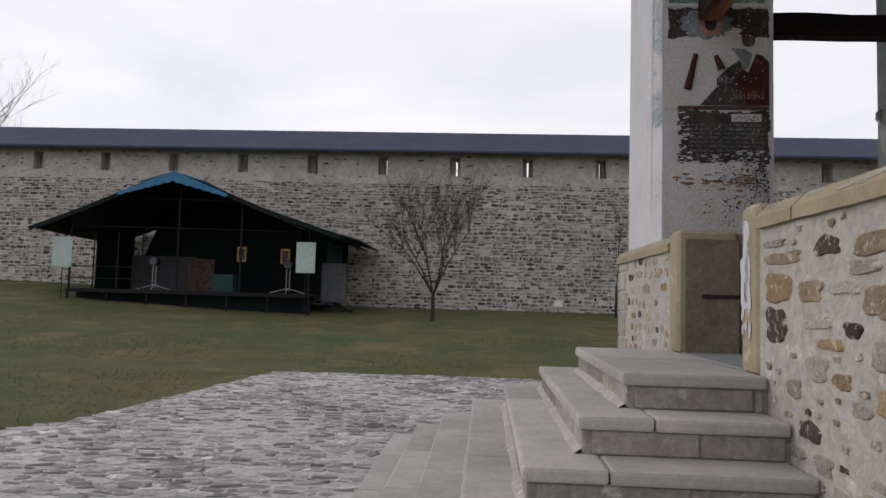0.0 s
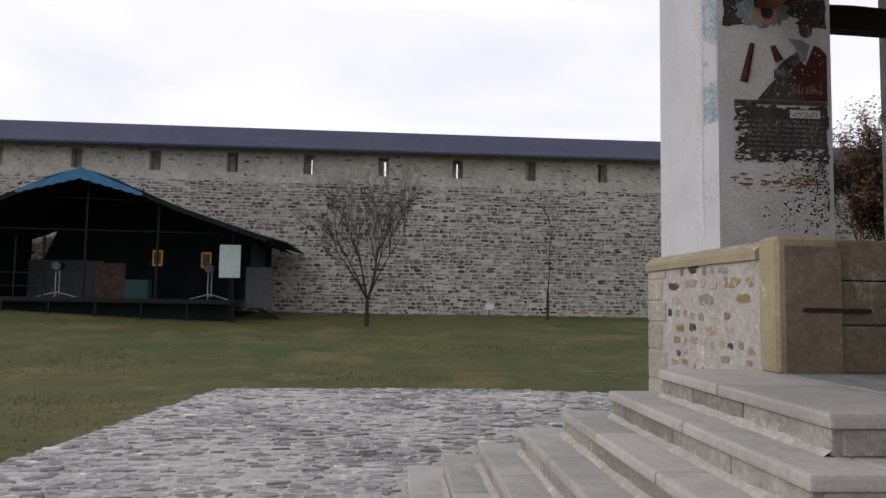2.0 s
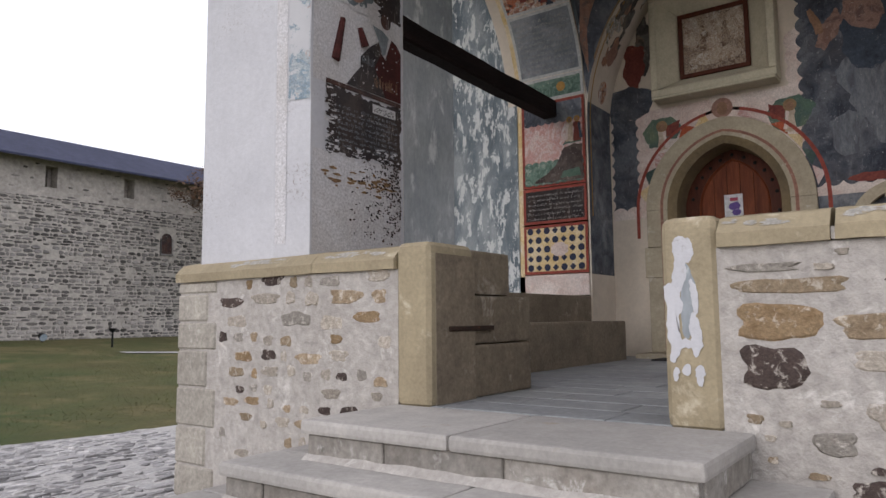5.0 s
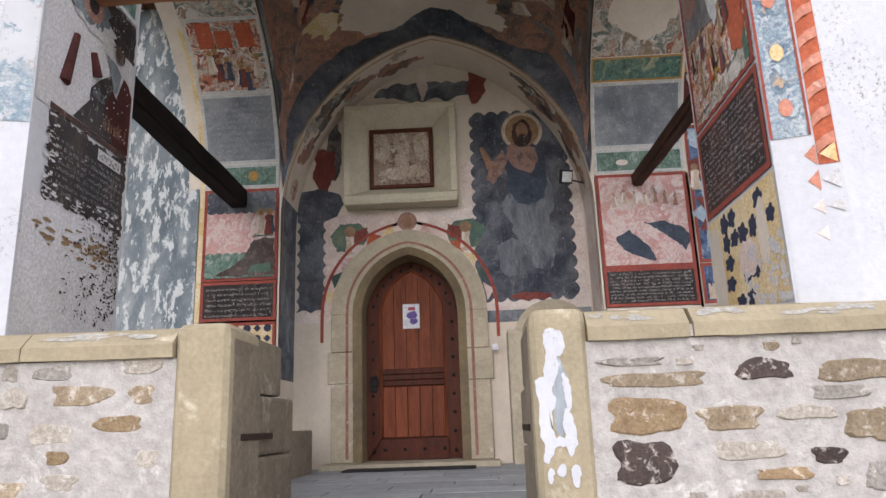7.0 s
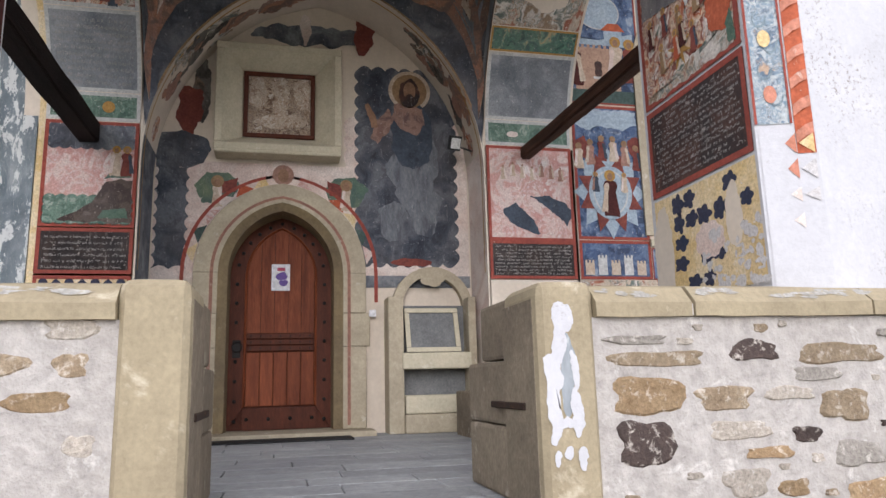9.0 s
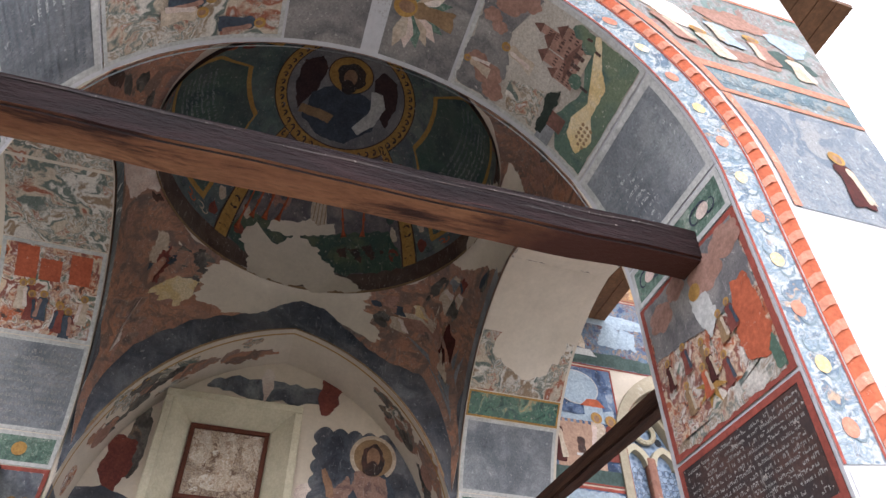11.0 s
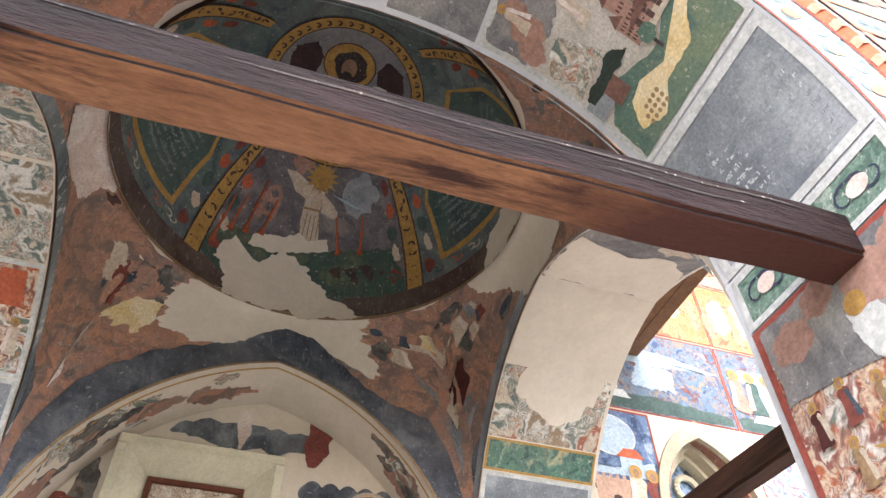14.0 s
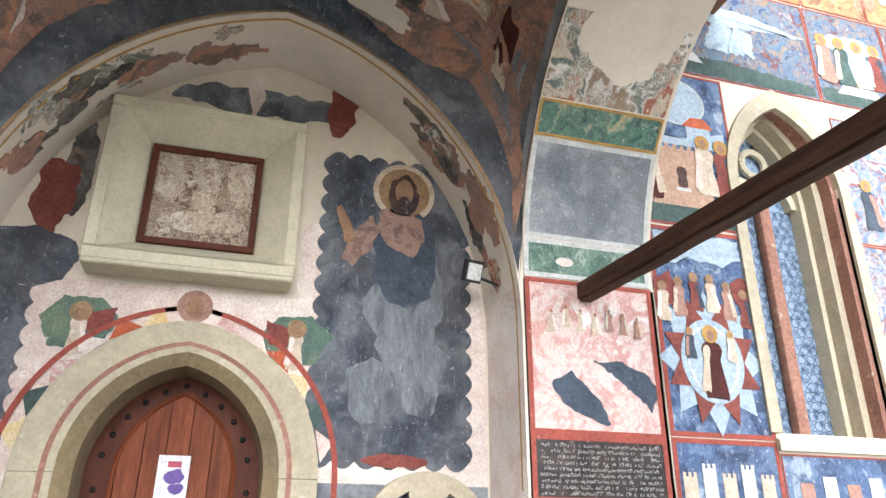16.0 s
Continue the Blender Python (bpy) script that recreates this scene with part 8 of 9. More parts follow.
for k, (d0, d1, x0, x1, m) in enumerate(((-0.10, 0.10, BX - 0.03, BX + 0.03, WEATHERED_SAND), (-0.005, 0.05, BX + 0.03, BX + 0.15, ROSE_STONE), (0.04, 0.12, BX + 0.15, BX + 0.28, WEATHERED_SAND), (0.10, 0.17, BX + 0.28, GX, PALE_STONE))):
    part("window_frame", band_block(arch(WIN_HALF - d1 + 0.1 * (k == 0), WIN_RISE - d1, WIN_SPRING, WIN_C, 12, WIN_SILL), arch(WIN_HALF - d0, WIN_RISE - d0 * (k != 0) + 0.1 * (k == 0), WIN_SPRING, WIN_C, 12, WIN_SILL), x0, x1), m, window, "moulded stone window jamb")
part("mullion", boxed(GX - 0.10, GX - 0.002, WIN_C - 0.06, WIN_C + 0.06, WIN_SILL, WIN_SPRING + 0.1, 0.03), ROSE_STONE, window, "stone mullion")
for sg in (-1, 1):
    c = WIN_C + sg * 0.19
    part("light_head", band_block(arch(0.12, 0.18, WIN_SPRING, c, 8), arch(0.19, 0.26, WIN_SPRING, c, 8), GX - 0.09, GX - 0.002), PALE_STONE, window)
bm = bmesh.new()
for i in range(20):
    a, b = i / 20 * math.tau, (i + 1) / 20 * math.tau
    rod(bm, (GX - 0.05, WIN_C + 0.13 * math.cos(a), WIN_SPRING + 0.44 + 0.13 * math.sin(a)), (GX - 0.05, WIN_C + 0.13 * math.cos(b), WIN_SPRING + 0.44 + 0.13 * math.sin(b)), 0.035, sides=6)
part("tracery", bm, PALE_STONE, window, "round stone tracery")
for k in range(4):
    a = k * math.pi / 2 + 0.4
    part("tracery_lobe", blob(bmesh.new(), on_wall(GX - 0.01), WIN_C + 0.22 * math.cos(a), WIN_SPRING + 0.44 + 0.22 * math.sin(a), 0.05, 0.05, 0.0, 14), LEAD, window)
for sg in (-1, 1):
    c = WIN_C + sg * 0.21
    pts_c = [(c + (0.046 * (j % 2)) + (i - 1.5) * 0.092 - 0.023, WIN_SILL + 0.06 + j * 0.08) for j in range(26) for i in range(4)]
    for u, w in pts_c:
        part("pane_ring", ring(bmesh.new(), on_wall(GX - 0.003), u, w, 0.036, 0.036, 0.007, 0.0, 10), LEAD, window)
part("window_sill", prism(bmesh.new(), [(BX - 0.05, WIN_SILL - 0.13), (BX - 0.05, WIN_SILL - 0.05), (GX, WIN_SILL + 0.03), (GX, WIN_SILL - 0.13)], lambda x, z: (x, WIN_C - WIN_HALF - 0.06, z), lambda x, z: (x, WIN_C + WIN_HALF + 0.06, z)), PALE_STONE, window, "pale sloping window sill")
# dark rooms behind door and window
setting(part("wall_inner", boxed(NX + 0.80, NX + 0.9, -9, 9, 0, 8.9), CREAM), "plain inner church wall", "wall")

# iron cramps in the jambs
for par, y, s in ((par_l, JL, -1), (par_r, JR, 1)):
    lo, hi = sorted((y - s * 0.01, y + s * 0.012))
    part("iron_cramp", boxed(1.62, 2.10, lo, hi, 1.705, 1.735, 0.004, 1), surface("rusty_iron", (0.06, 0.035, 0.025), (0.03, 0.022, 0.018), 14, 60, 0.7, 0.4, 0.002, (0.2, 0.08, 0.04), 0.62), par, "rusty flat iron cramp")
for k, (y, z, ry, rz) in enumerate(((3.99, 2.07, 0.035, 0.06), (4.015, 1.96, 0.03, 0.10), (4.03, 1.80, 0.032, 0.12), (3.945, 1.86, 0.014, 0.08), (4.035, 1.66, 0.028, 0.09), (3.94, 1.70, 0.022, 0.09), (3.99, 1.655, 0.05, 0.022), (4.03, 1.53, 0.02, 0.04), (3.99, 1.545, 0.016, 0.03), (3.935, 1.52, 0.02, 0.045))):
    part("flaked_paint", blob(bmesh.new(), lambda u, w, o: (1.4375 - o, u, w), y - 0.02, z, ry, rz, 0.0004 * k, 70, rag=0.95, seed=k * 2.3, rings=3), WHITEWASH, par_r, "flaking white paint")
part("bare_plaster", blob(bmesh.new(), lambda u, w, o: (1.4385 - o, u, w), 3.955, 1.84, 0.035, 0.17, 0.0, 60, rag=0.5, seed=8, rings=3), GREY_PLASTER, par_r, "smooth grey filler")
# string course and weathering on the buttress
bm = prism(bmesh.new(), [(4.86, 4.16), (4.80, 4.10), (4.80, 4.04), (4.86, 3.96)], lambda x, z: (x, 8.90, z), lambda x, z: (x + 0.06, 9.02, z))
part("string_course", bm, GREY_PLASTER, buttress, "worn stone string course")
crack_rnd = random.Random(4)
for y0, y1, z0 in ((2.95, 4.3, 4.462), (4.1, 5.2, 4.437), (5.3, 6.5, 4.47), (3.3, 3.9, 4.40)):
    pts_a, pts_b = [], []
    for k in range(15):
        y = y0 + (y1 - y0) * k / 14
        z = z0 + 0.012 * noise.noise((y * 3, z0 * 9, 0.4))
        wd = 0.006 * math.sin(k / 14 * math.pi) + 0.0008
        sway = noise.noise_vector(Vector((1.92, y, 4.40)) * 1.7) * 0.018
        pts_a.append((1.917 + sway.x, y, z + sway.z - wd))
        pts_b.append((1.917 + sway.x, y, z + sway.z + wd))
    part("split", strip(bmesh.new(), [pts_a, pts_b]), BLACK_TEXT, front_beam, "long drying split")
front_beam.data.materials.append(UNDERSIDE_WOOD)
# only faces turned downwards take the orange wood
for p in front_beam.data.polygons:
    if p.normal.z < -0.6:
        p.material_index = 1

# whitewash splashes on the coping and pale mortar in its joints
def cope_f(u, w, o):
    w = max(w, 0.1)
    x, z = (1.43 + 0.07 * w, COPE - 0.07 + 0.07 * w) if w < 1 else (1.50 + 0.1 * (w - 1), COPE + 0.02 * (w - 1))
    return x - o * 0.7, u, z + o
wrnd = random.Random(31)
WASH = surface("worn_lime_wash", (0.44, 0.425, 0.39), (0.36, 0.34, 0.30), 9, 50, 0.9, 0.3, 0.004, (0.33, 0.28, 0.19), 0.55)
for k, (y, w, ry, rw) in enumerate(((3.68, 0.62, 0.14, 0.25), (3.24, 0.75, 0.10, 0.28), (2.86, 0.55, 0.16, 0.2), (2.62, 0.72, 0.2, 0.26), (2.1, 0.5, 0.3, 0.3), (6.0, 0.7, 0.3, 0.2), (6.9, 0.7, 0.35, 0.25))):
    for j in range(9):
        part("flaked_paint", blob(bmesh.new(), cope_f, y + wrnd.uniform(-1, 1) * ry * 0.8, min(0.8, w + wrnd.uniform(-0.25, 0.1)), ry * wrnd.uniform(0.08, 0.34), rw * wrnd.uniform(0.25, 0.7), 0.0018 + 0.0001 * (k % 3) + 0.0001 * j, 60, rag=1.3, seed=k * 3.7 + j, rings=3), WASH, par_r if y < 5 else par_l, "worn whitewash")
for y in (3.381, 2.494):
    part("joint", boxed(1.445, 2.05, y - 0.008, y + 0.008, COPE - 0.125, COPE - 0.075, 0.002, 1), MORTAR, par_r)

# thin slabs paint the shade of the inward jamb faces, with some grime
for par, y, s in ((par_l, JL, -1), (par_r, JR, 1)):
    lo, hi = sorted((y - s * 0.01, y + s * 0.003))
    part("dirty_face", boxed(1.50, 1.895, lo, hi, FLOOR, COPE - 0.05, 0.001, 1), SHADED_DIRTY_SAND, par, "inner jamb face with shade and grime put into its brown")

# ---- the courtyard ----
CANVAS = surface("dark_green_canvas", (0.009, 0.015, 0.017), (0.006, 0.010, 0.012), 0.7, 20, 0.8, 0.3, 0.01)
CANVAS_BLUE = surface("blue_canvas", (0.05, 0.17, 0.30), (0.035, 0.13, 0.24), 1.2, 20, 0.7, 0.2, 0.01)
TEAL_BOARD = surface("teal_board", (0.03, 0.075, 0.075), (0.022, 0.055, 0.058), 2, 20, 0.8, 0.1, 0.003)
STAGE_WOOD = surface("grey_stage_boards", (0.045, 0.04, 0.036), (0.03, 0.027, 0.024), 2, 20, 0.85, 0.3, 0.006, vary=0.25)
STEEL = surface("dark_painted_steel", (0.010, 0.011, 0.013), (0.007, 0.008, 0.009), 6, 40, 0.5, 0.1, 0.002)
BRIGHT_STEEL = surface("grey_tripod_metal", (0.42, 0.43, 0.44), (0.32, 0.33, 0.34), 8, 40, 0.4, 0.1, 0.002, metal=0.7)
MINT = surface("pale_mint_board", (0.50, 0.60, 0.56), (0.46, 0.55, 0.52), 2, 20, 0.6, 0.05, 0.002)
GREY_SHEET = surface("grey_sheet", (0.12, 0.125, 0.135), (0.09, 0.095, 0.105), 1.5, 12, 0.8, 0.2, 0.01)
BARK = surface("dark_bark", (0.055, 0.045, 0.038), (0.035, 0.028, 0.024), 8, 50, 0.9, 0.6, 0.01)
DRY_LEAF = surface("dry_brown_leaf", (0.16, 0.095, 0.055), (0.10, 0.06, 0.04), 3, 20, 0.9, 0.1, 0.005, vary=0.4)

# canopy stage
SX0, SX1, SY0, SY1, SZ = -17.6, -7.2, 28.6, 34.2, 1.62
stage = thing("stage", "dark wooden stage platform on posts against the fortress wall", "stage")
n = 22
for k in range(n):
    a, b = SY0 + (SY1 - SY0) * k / n, SY0 + (SY1 - SY0) * (k + 1) / n
    part("deck_board", boxed(SX0, SX1, a + 0.01, b - 0.01, SZ - 0.06, SZ), STAGE_WOOD, stage)
part("fascia", boxed(SX0, SX1, SY0 - 0.05, SY0 - 0.01, SZ - 0.16, SZ - 0.02), STEEL, stage)
# dark sheet set back under the deck in place of the shade there
part("void_shade_sheet", boxed(SX0 + 0.1, SX1 - 0.1, SY0 + 0.6, SY0 + 0.63, 0.4, SZ - 0.07), CANVAS, stage, "dark sheet standing for the shade in the void under the stage")
for k in range(7):
    x = SX0 + 0.05 + (SX1 - SX0 - 0.1) * k / 6
    part("post", boxed(x - 0.04, x + 0.04, SY0, SY0 + 0.08, terrain(x, SY0) - 0.05, SZ - 0.06), STEEL, stage)
canopy = thing("stage_canopy", "large dark green canvas gable canopy with blue ridge over the stage", "canopy")
AX = -12.85
prof = [(-18.9, 4.12), (-16.5, 5.05), (-14.2, 6.05), (-13.3, 6.33), (AX, 6.42), (-12.4, 6.33), (-11.5, 6.05), (-9.0, 5.05), (-5.9, 4.05)]
def canopy_sheet(pts, dz, y0, y1, drop):
    return prism(bmesh.new(), [(x, z + dz) for x, z in pts] + [(x, z + dz - 0.05) for x, z in reversed(pts)], lambda x, z: (x, y0, z), lambda x, z: (x, y1, z - drop))
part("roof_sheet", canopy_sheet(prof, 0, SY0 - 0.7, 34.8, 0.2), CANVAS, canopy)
part("ridge_sheet", canopy_sheet(prof[2:7], 0.06, SY0 - 0.75, 33.0, 0.15), CANVAS_BLUE, canopy, "blue canvas ridge cover")
bm = bmesh.new()
apex_x, apex_z = max(prof, key=lambda p: p[1])
for sg in (-1, 1):
    strip(bm, [[(apex_x + sg * 2.3 * k / 12, SY0 - 0.80, apex_z + 0.10 - 0.075 * k * 1.02) for k in range(13)],
               [(apex_x + sg * 2.3 * k / 12, SY0 - 0.86, apex_z + 0.10 - 0.075 * k * 1.02 - (0.42 - 0.026 * k) - 0.05 * (k % 2)) for k in range(13)]])
part("gable_valance", bm, CANVAS_BLUE, canopy, "blue scalloped canvas valance at the ridge end")
part("eave_flap", canopy_sheet([(-6.9, 4.34), (-5.3, 3.92)], 0.05, SY0 + 0.5, 34.8, 0.1), TEAL_BOARD, canopy, "teal eave flap")
for x0, x1, z0, z1 in ((-18.9, AX, 4.12, 6.42), (AX, -5.9, 6.42, 4.05)):
    k = 26
    bm = bmesh.new()
    top = [(x0 + (x1 - x0) * i / (4 * k), 0) for i in range(4 * k + 1)]
    def edge_z(x):
        for (a, za), (b, zb) in zip(prof, prof[1:]):
            if a <= x <= b:
                return za + (zb - za) * (x - a) / (b - a)
        return prof[-1][1]
    strip(bm, [[(x, SY0 - 0.72, edge_z(x) - 0.02) for x, _ in top], [(x, SY0 - 0.73, edge_z(x) - 0.16 - 0.06 * abs(math.sin(i / 4 * math.pi))) for i, (x, _) in enumerate(top)]])
    part("scalloped_edge", bm, CANVAS, canopy, "scalloped canvas edge")
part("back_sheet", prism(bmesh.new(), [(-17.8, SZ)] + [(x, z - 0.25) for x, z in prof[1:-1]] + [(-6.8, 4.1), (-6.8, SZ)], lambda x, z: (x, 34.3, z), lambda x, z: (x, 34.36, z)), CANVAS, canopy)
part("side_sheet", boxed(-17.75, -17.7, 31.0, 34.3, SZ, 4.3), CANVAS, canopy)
part("side_sheet", boxed(-7.12, -7.06, 31.2, 34.3, 1.2, 4.0), TEAL_BOARD, canopy)
for x, y in ((-17.55, SY0 + 0.1), (-12.9, SY0 + 0.1), (-10.2, SY0 + 0.1), (-7.3, SY0 + 0.1), (-17.55, 34.0), (-7.3, 34.0)):
    part("pole", rod(bmesh.new(), (x, y, SZ), (x, y, edge_z(x) - 0.06), 0.05), STEEL, canopy)
part("truss", rod(bmesh.new(), (-14.6, SY0 + 0.1, 5.5), (-10.2, SY0 + 0.1, 5.4), 0.04), STEEL, canopy)
part("truss", rod(bmesh.new(), (-17.5, SY0 + 0.1, 4.25), (-7.3, SY0 + 0.1, 4.2), 0.035), STEEL, canopy)
# rails and sheets at the open side
rail = thing("stage_railing", "dark steel railing with grey sheeting on the stage", "railing")
for z in (2.05, 2.55):
    part("rail", rod(bmesh.new(), (SX0, SY0 + 0.15, z), (-14.4, SY0 + 0.15, z), 0.025), STEEL, rail)
for k in range(4):
    part("post", rod(bmesh.new(), (SX0 + k * 1.05, SY0 + 0.15, SZ), (SX0 + k * 1.05, SY0 + 0.15, 4.0), 0.03), STEEL, rail)
part("infill_sheet", boxed(SX0 + 0.05, -14.3, 33.9, 33.94, SZ, 3.3), GREY_SHEET, rail, "pale grey sheeting")
for x0, x1, y in ((-18.1, -17.25, SY0 - 0.3), (-7.75, -6.95, SY0 - 0.3)):
    b = thing("board", "pale mint rectangular board hung at the stage front", "board", "stage front boards")
    part("panel", boxed(x0, x1, y, y + 0.05, 2.48, 3.75, 0.02), MINT, b)
    part("hanger", rod(bmesh.new(), (x0 + 0.1, y + 0.06, 3.7), (x0 + 0.1, y + 0.06, 4.2), 0.015), STEEL, b)
    part("hanger", rod(bmesh.new(), (x1 - 0.1, y + 0.06, 3.7), (x1 - 0.1, y + 0.06, 4.25), 0.015), STEEL, b)
    part("leg", rod(bmesh.new(), ((x0 + x1) / 2, y + 0.08, terrain(x0, y)), ((x0 + x1) / 2, y + 0.08, 2.5), 0.02), STEEL, b)
tagged(part("grey_panel", boxed(-7.15, -6.05, 30.4, 30.46, 1.3, 3.0), GREY_SHEET), "plain grey sheet panel at the stage side", "panel")
def speaker_stand(x, y):
    st = thing("light_stand", "black spotlight on a grey tripod stand on the stage", "light stand", "stage light stands")
    for dx in (-0.07, 0.07):
        part("pole", rod(bmesh.new(), (x + dx, y, SZ + 0.1), (x + dx, y, SZ + 1.05), 0.02), BRIGHT_STEEL, st)
    for a in (0.2, 2.9, 1.6):
        part("leg", rod(bmesh.new(), (x, y, SZ + 0.22), (x + 0.75 * math.cos(a), y - 0.2 * math.sin(a), SZ + 0.02), 0.02), BRIGHT_STEEL, st)
    hd = part("head", rod(bmesh.new(), (x, y - 0.18, SZ + 1.22), (x, y + 0.2, SZ + 1.22), 0.2, 0.16, 14), STEEL, st)
    part("lens", rod(bmesh.new(), (x, y - 0.195, SZ + 1.22), (x, y - 0.182, SZ + 1.22), 0.17, 0.17, 14), GREY_SHEET, hd)
    return st
speaker_stand(-14.1, SY0 + 0.6)
speaker_stand(-8.3, SY0 + 0.6)
tagged(part("podium", boxed(-11.6, -10.7, SY0 + 0.7, SY0 + 1.2, SZ, SZ + 0.75, 0.03), TEAL_BOARD), "teal cloth-covered podium on the stage", "podium")
tagged(part("dark_backdrop", boxed(-13.6, -12.4, 31.5, 31.6, SZ, 3.1), BROWN_TEXT), "dark red-brown backdrop cloth on the stage", "backdrop")
for x, z in ((-10.45, 3.25), (-8.55, 3.2)):
    g = thing("hanging_icon", "small gilded picture hanging under the canopy", "picture", "hanging gilded pictures")
    gf = part("frame", boxed(x - 0.2, x + 0.2, SY0 + 0.9, SY0 + 0.96, z - 0.32, z + 0.32, 0.02), GOLD, g)
    part("picture", sheet(bmesh.new(), lambda u, w, o: (u, SY0 + 0.897 - o, w), x - 0.14, x + 0.14, z - 0.24, z + 0.24, 0.003, 1, 2), BROWN_TEXT, gf)
    part("cord", rod(bmesh.new(), (x, SY0 + 0.93, z + 0.3), (x, SY0 + 0.93, 5.0), 0.01), STEEL, g)
stairs = thing("stage_steps", "small dark steps beside the stage", "steps")
for k in range(4):
    part("tread", boxed(-7.0 + k * 0.32, -6.65 + k * 0.32, 30.6, 31.6, SZ - 0.22 - k * 0.2, SZ - 0.18 - k * 0.2), STAGE_WOOD, stairs)
part("stringer", bar(bmesh.new(), (-7.05, 30.65, SZ - 0.15), (-5.75, 30.65, 0.85), 0.05, 0.12), STEEL, stairs)

# bare trees
def tree(name, x, y, height, spread, stems, label, seed, leaves=0, thick=0.07, low=0.16):
    rnd = random.Random(seed)
    base = Vector((x, y, terrain(x, y) - 0.03))
    ob = thing(name, label, "tree", at=base)
    trunk, twigs, leaf = bmesh.new(), bmesh.new(), bmesh.new()
    def grow(p, d, length, r, depth):
        segs = 3
        q = p.copy()
        for k in range(segs):
            d2 = (d + Vector((rnd.uniform(-1, 1), rnd.uniform(-1, 1), rnd.uniform(-0.3, 0.8))) * 0.13).normalized()
            e = q + d2 * length / segs
            rr = r * (1 - 0.22 * k)
            rod(trunk if depth < 2 else twigs, q, e, rr, r * (1 - 0.22 * (k + 1)), 6 if depth < 2 else 3)
            if depth < 4 and (k or depth):
                for _ in range(2 if depth < 3 else 1):
                    side = Vector((rnd.uniform(-1, 1), rnd.uniform(-1, 1), rnd.uniform(-0.1, 0.6))).normalized()
                    grow(e, (d2 * 0.75 + side * 0.55).normalized(), length * rnd.uniform(0.45, 0.65), r * 0.5, depth + 1)
            if leaves and depth >= 2:
                for _ in range(leaves):
                    c = e + Vector((rnd.gauss(0, 0.14), rnd.gauss(0, 0.14), rnd.gauss(0, 0.14)))
                    s = rnd.uniform(0.05, 0.1)
                    u = Vector((rnd.uniform(-1, 1), rnd.uniform(-1, 1), rnd.uniform(-1, 1))).normalized()
                    v = u.orthogonal().normalized()
                    leaf.faces.new([leaf.verts.new(c + w) for w in (u * s, v * s * 0.6, -u * s, -v * s * 0.6)])
            q, d = e, d2
    fork = Vector((0, 0, height * low))
    rod(trunk, (0, 0, 0), fork, thick * 1.25, thick, 8)
    for k in range(stems):
        a = k / stems * math.tau + rnd.uniform(-0.3, 0.3)
        s = spread / height * (0.35 + 0.65 * (k % 3) / 2)
        d = Vector((math.cos(a) * s, math.sin(a) * s, 1)).normalized()
        grow(fork, d, height * rnd.uniform(0.55, 0.72), thick * 0.55, 0 if stems > 2 else 1)
    part("trunk", trunk, BARK, ob)
    tagged(part("crown", twigs, BARK, ob), kind="stuff")
    if leaves:
        tagged(part("foliage", leaf, DRY_LEAF, ob), kind="stuff")
    else:
        leaf.free()
    return ob
tree("tree", -2.05, 27.9, 4.1, 3.6, 8, "bare young fruit tree with many upswept branches on the lawn", 3, low=0.25)
tree("slender_tree", 6.0, 32.6, 4.4, 0.5, 1, "thin bare sapling beside the fortress wall", 5, thick=0.05, low=0.3)
tree("leafy_tree", 20.5, 30.0, 6.0, 2.4, 6, "tree with dry brown leaves near the fortress wall", 8, leaves=3, thick=0.12)
tree("distant_tree", -36.5, 45.0, 10.5, 6.0, 7, "bare tree standing beyond the fortress wall", 11, thick=0.14)

# small things by the wall
sign = thing("ground_sign", "small white sign board at the foot of the fortress wall", "sign")
part("plate", boxed(3.35, 3.75, 34.3, 34.33, 1.35, 1.62, 0.01), PAPER, sign)
part("stake", rod(bmesh.new(), (3.55, 34.34, terrain(3.5, 34.3) - 0.02), (3.55, 34.34, 1.4), 0.015), STEEL, sign)
sl = thing("ground_spotlight", "round bluish ground spotlight at the wall foot", "spotlight")
part("housing", rod(bmesh.new(), (12.1, 33.3, 1.2), (12.1, 33.55, 1.28), 0.16, 0.12, 14), STEEL, sl)
part("glass", rod(bmesh.new(), (12.1, 33.285, 1.195), (12.1, 33.298, 1.2), 0.15, 0.15, 14), BRIGHT_BLUE, sl)
part("foot", rod(bmesh.new(), (12.1, 33.42, terrain(12, 33.4) - 0.02), (12.1, 33.42, 1.15), 0.03), STEEL, sl)
bl = thing("bollard_light", "short black bollard light on the lawn", "lamp")
part("post", rod(bmesh.new(), (13.2, 30.0, terrain(13, 30) - 0.02), (13.2, 30.0, 1.42), 0.04), STEEL, bl)
part("head", rod(bmesh.new(), (13.2, 30.0, 1.42), (13.2, 30.0, 1.56), 0.08, 0.17, 12), STEEL, bl)
bm = bmesh.new()
strip(bm, [[(x, y + w, terrain(x, y + w) + 0.02) for x, y in ((12.2, 27.2), (15, 25.6), (18, 24.4), (24, 22.5), (40, 20))] for w in (0, 0.55)])
setting(part("path", bm, COBBLE), "narrow pale stone path crossing the lawn", "path")
# small arched window of the fortress wall
fw = thing("fortress_window", "small dark arched window deep in the fortress wall", "window")
# no hole is cut: a dark plate paints the shade of the recess
part("opening", prism(bmesh.new(), arch(0.28, 0.28, 5.95, 18.6, 8, 5.2), lambda s, z: (s, 34.97, z), lambda s, z: (s, 34.985, z)), BROWN_TEXT, fw, "flat dark plate standing for the shaded opening")
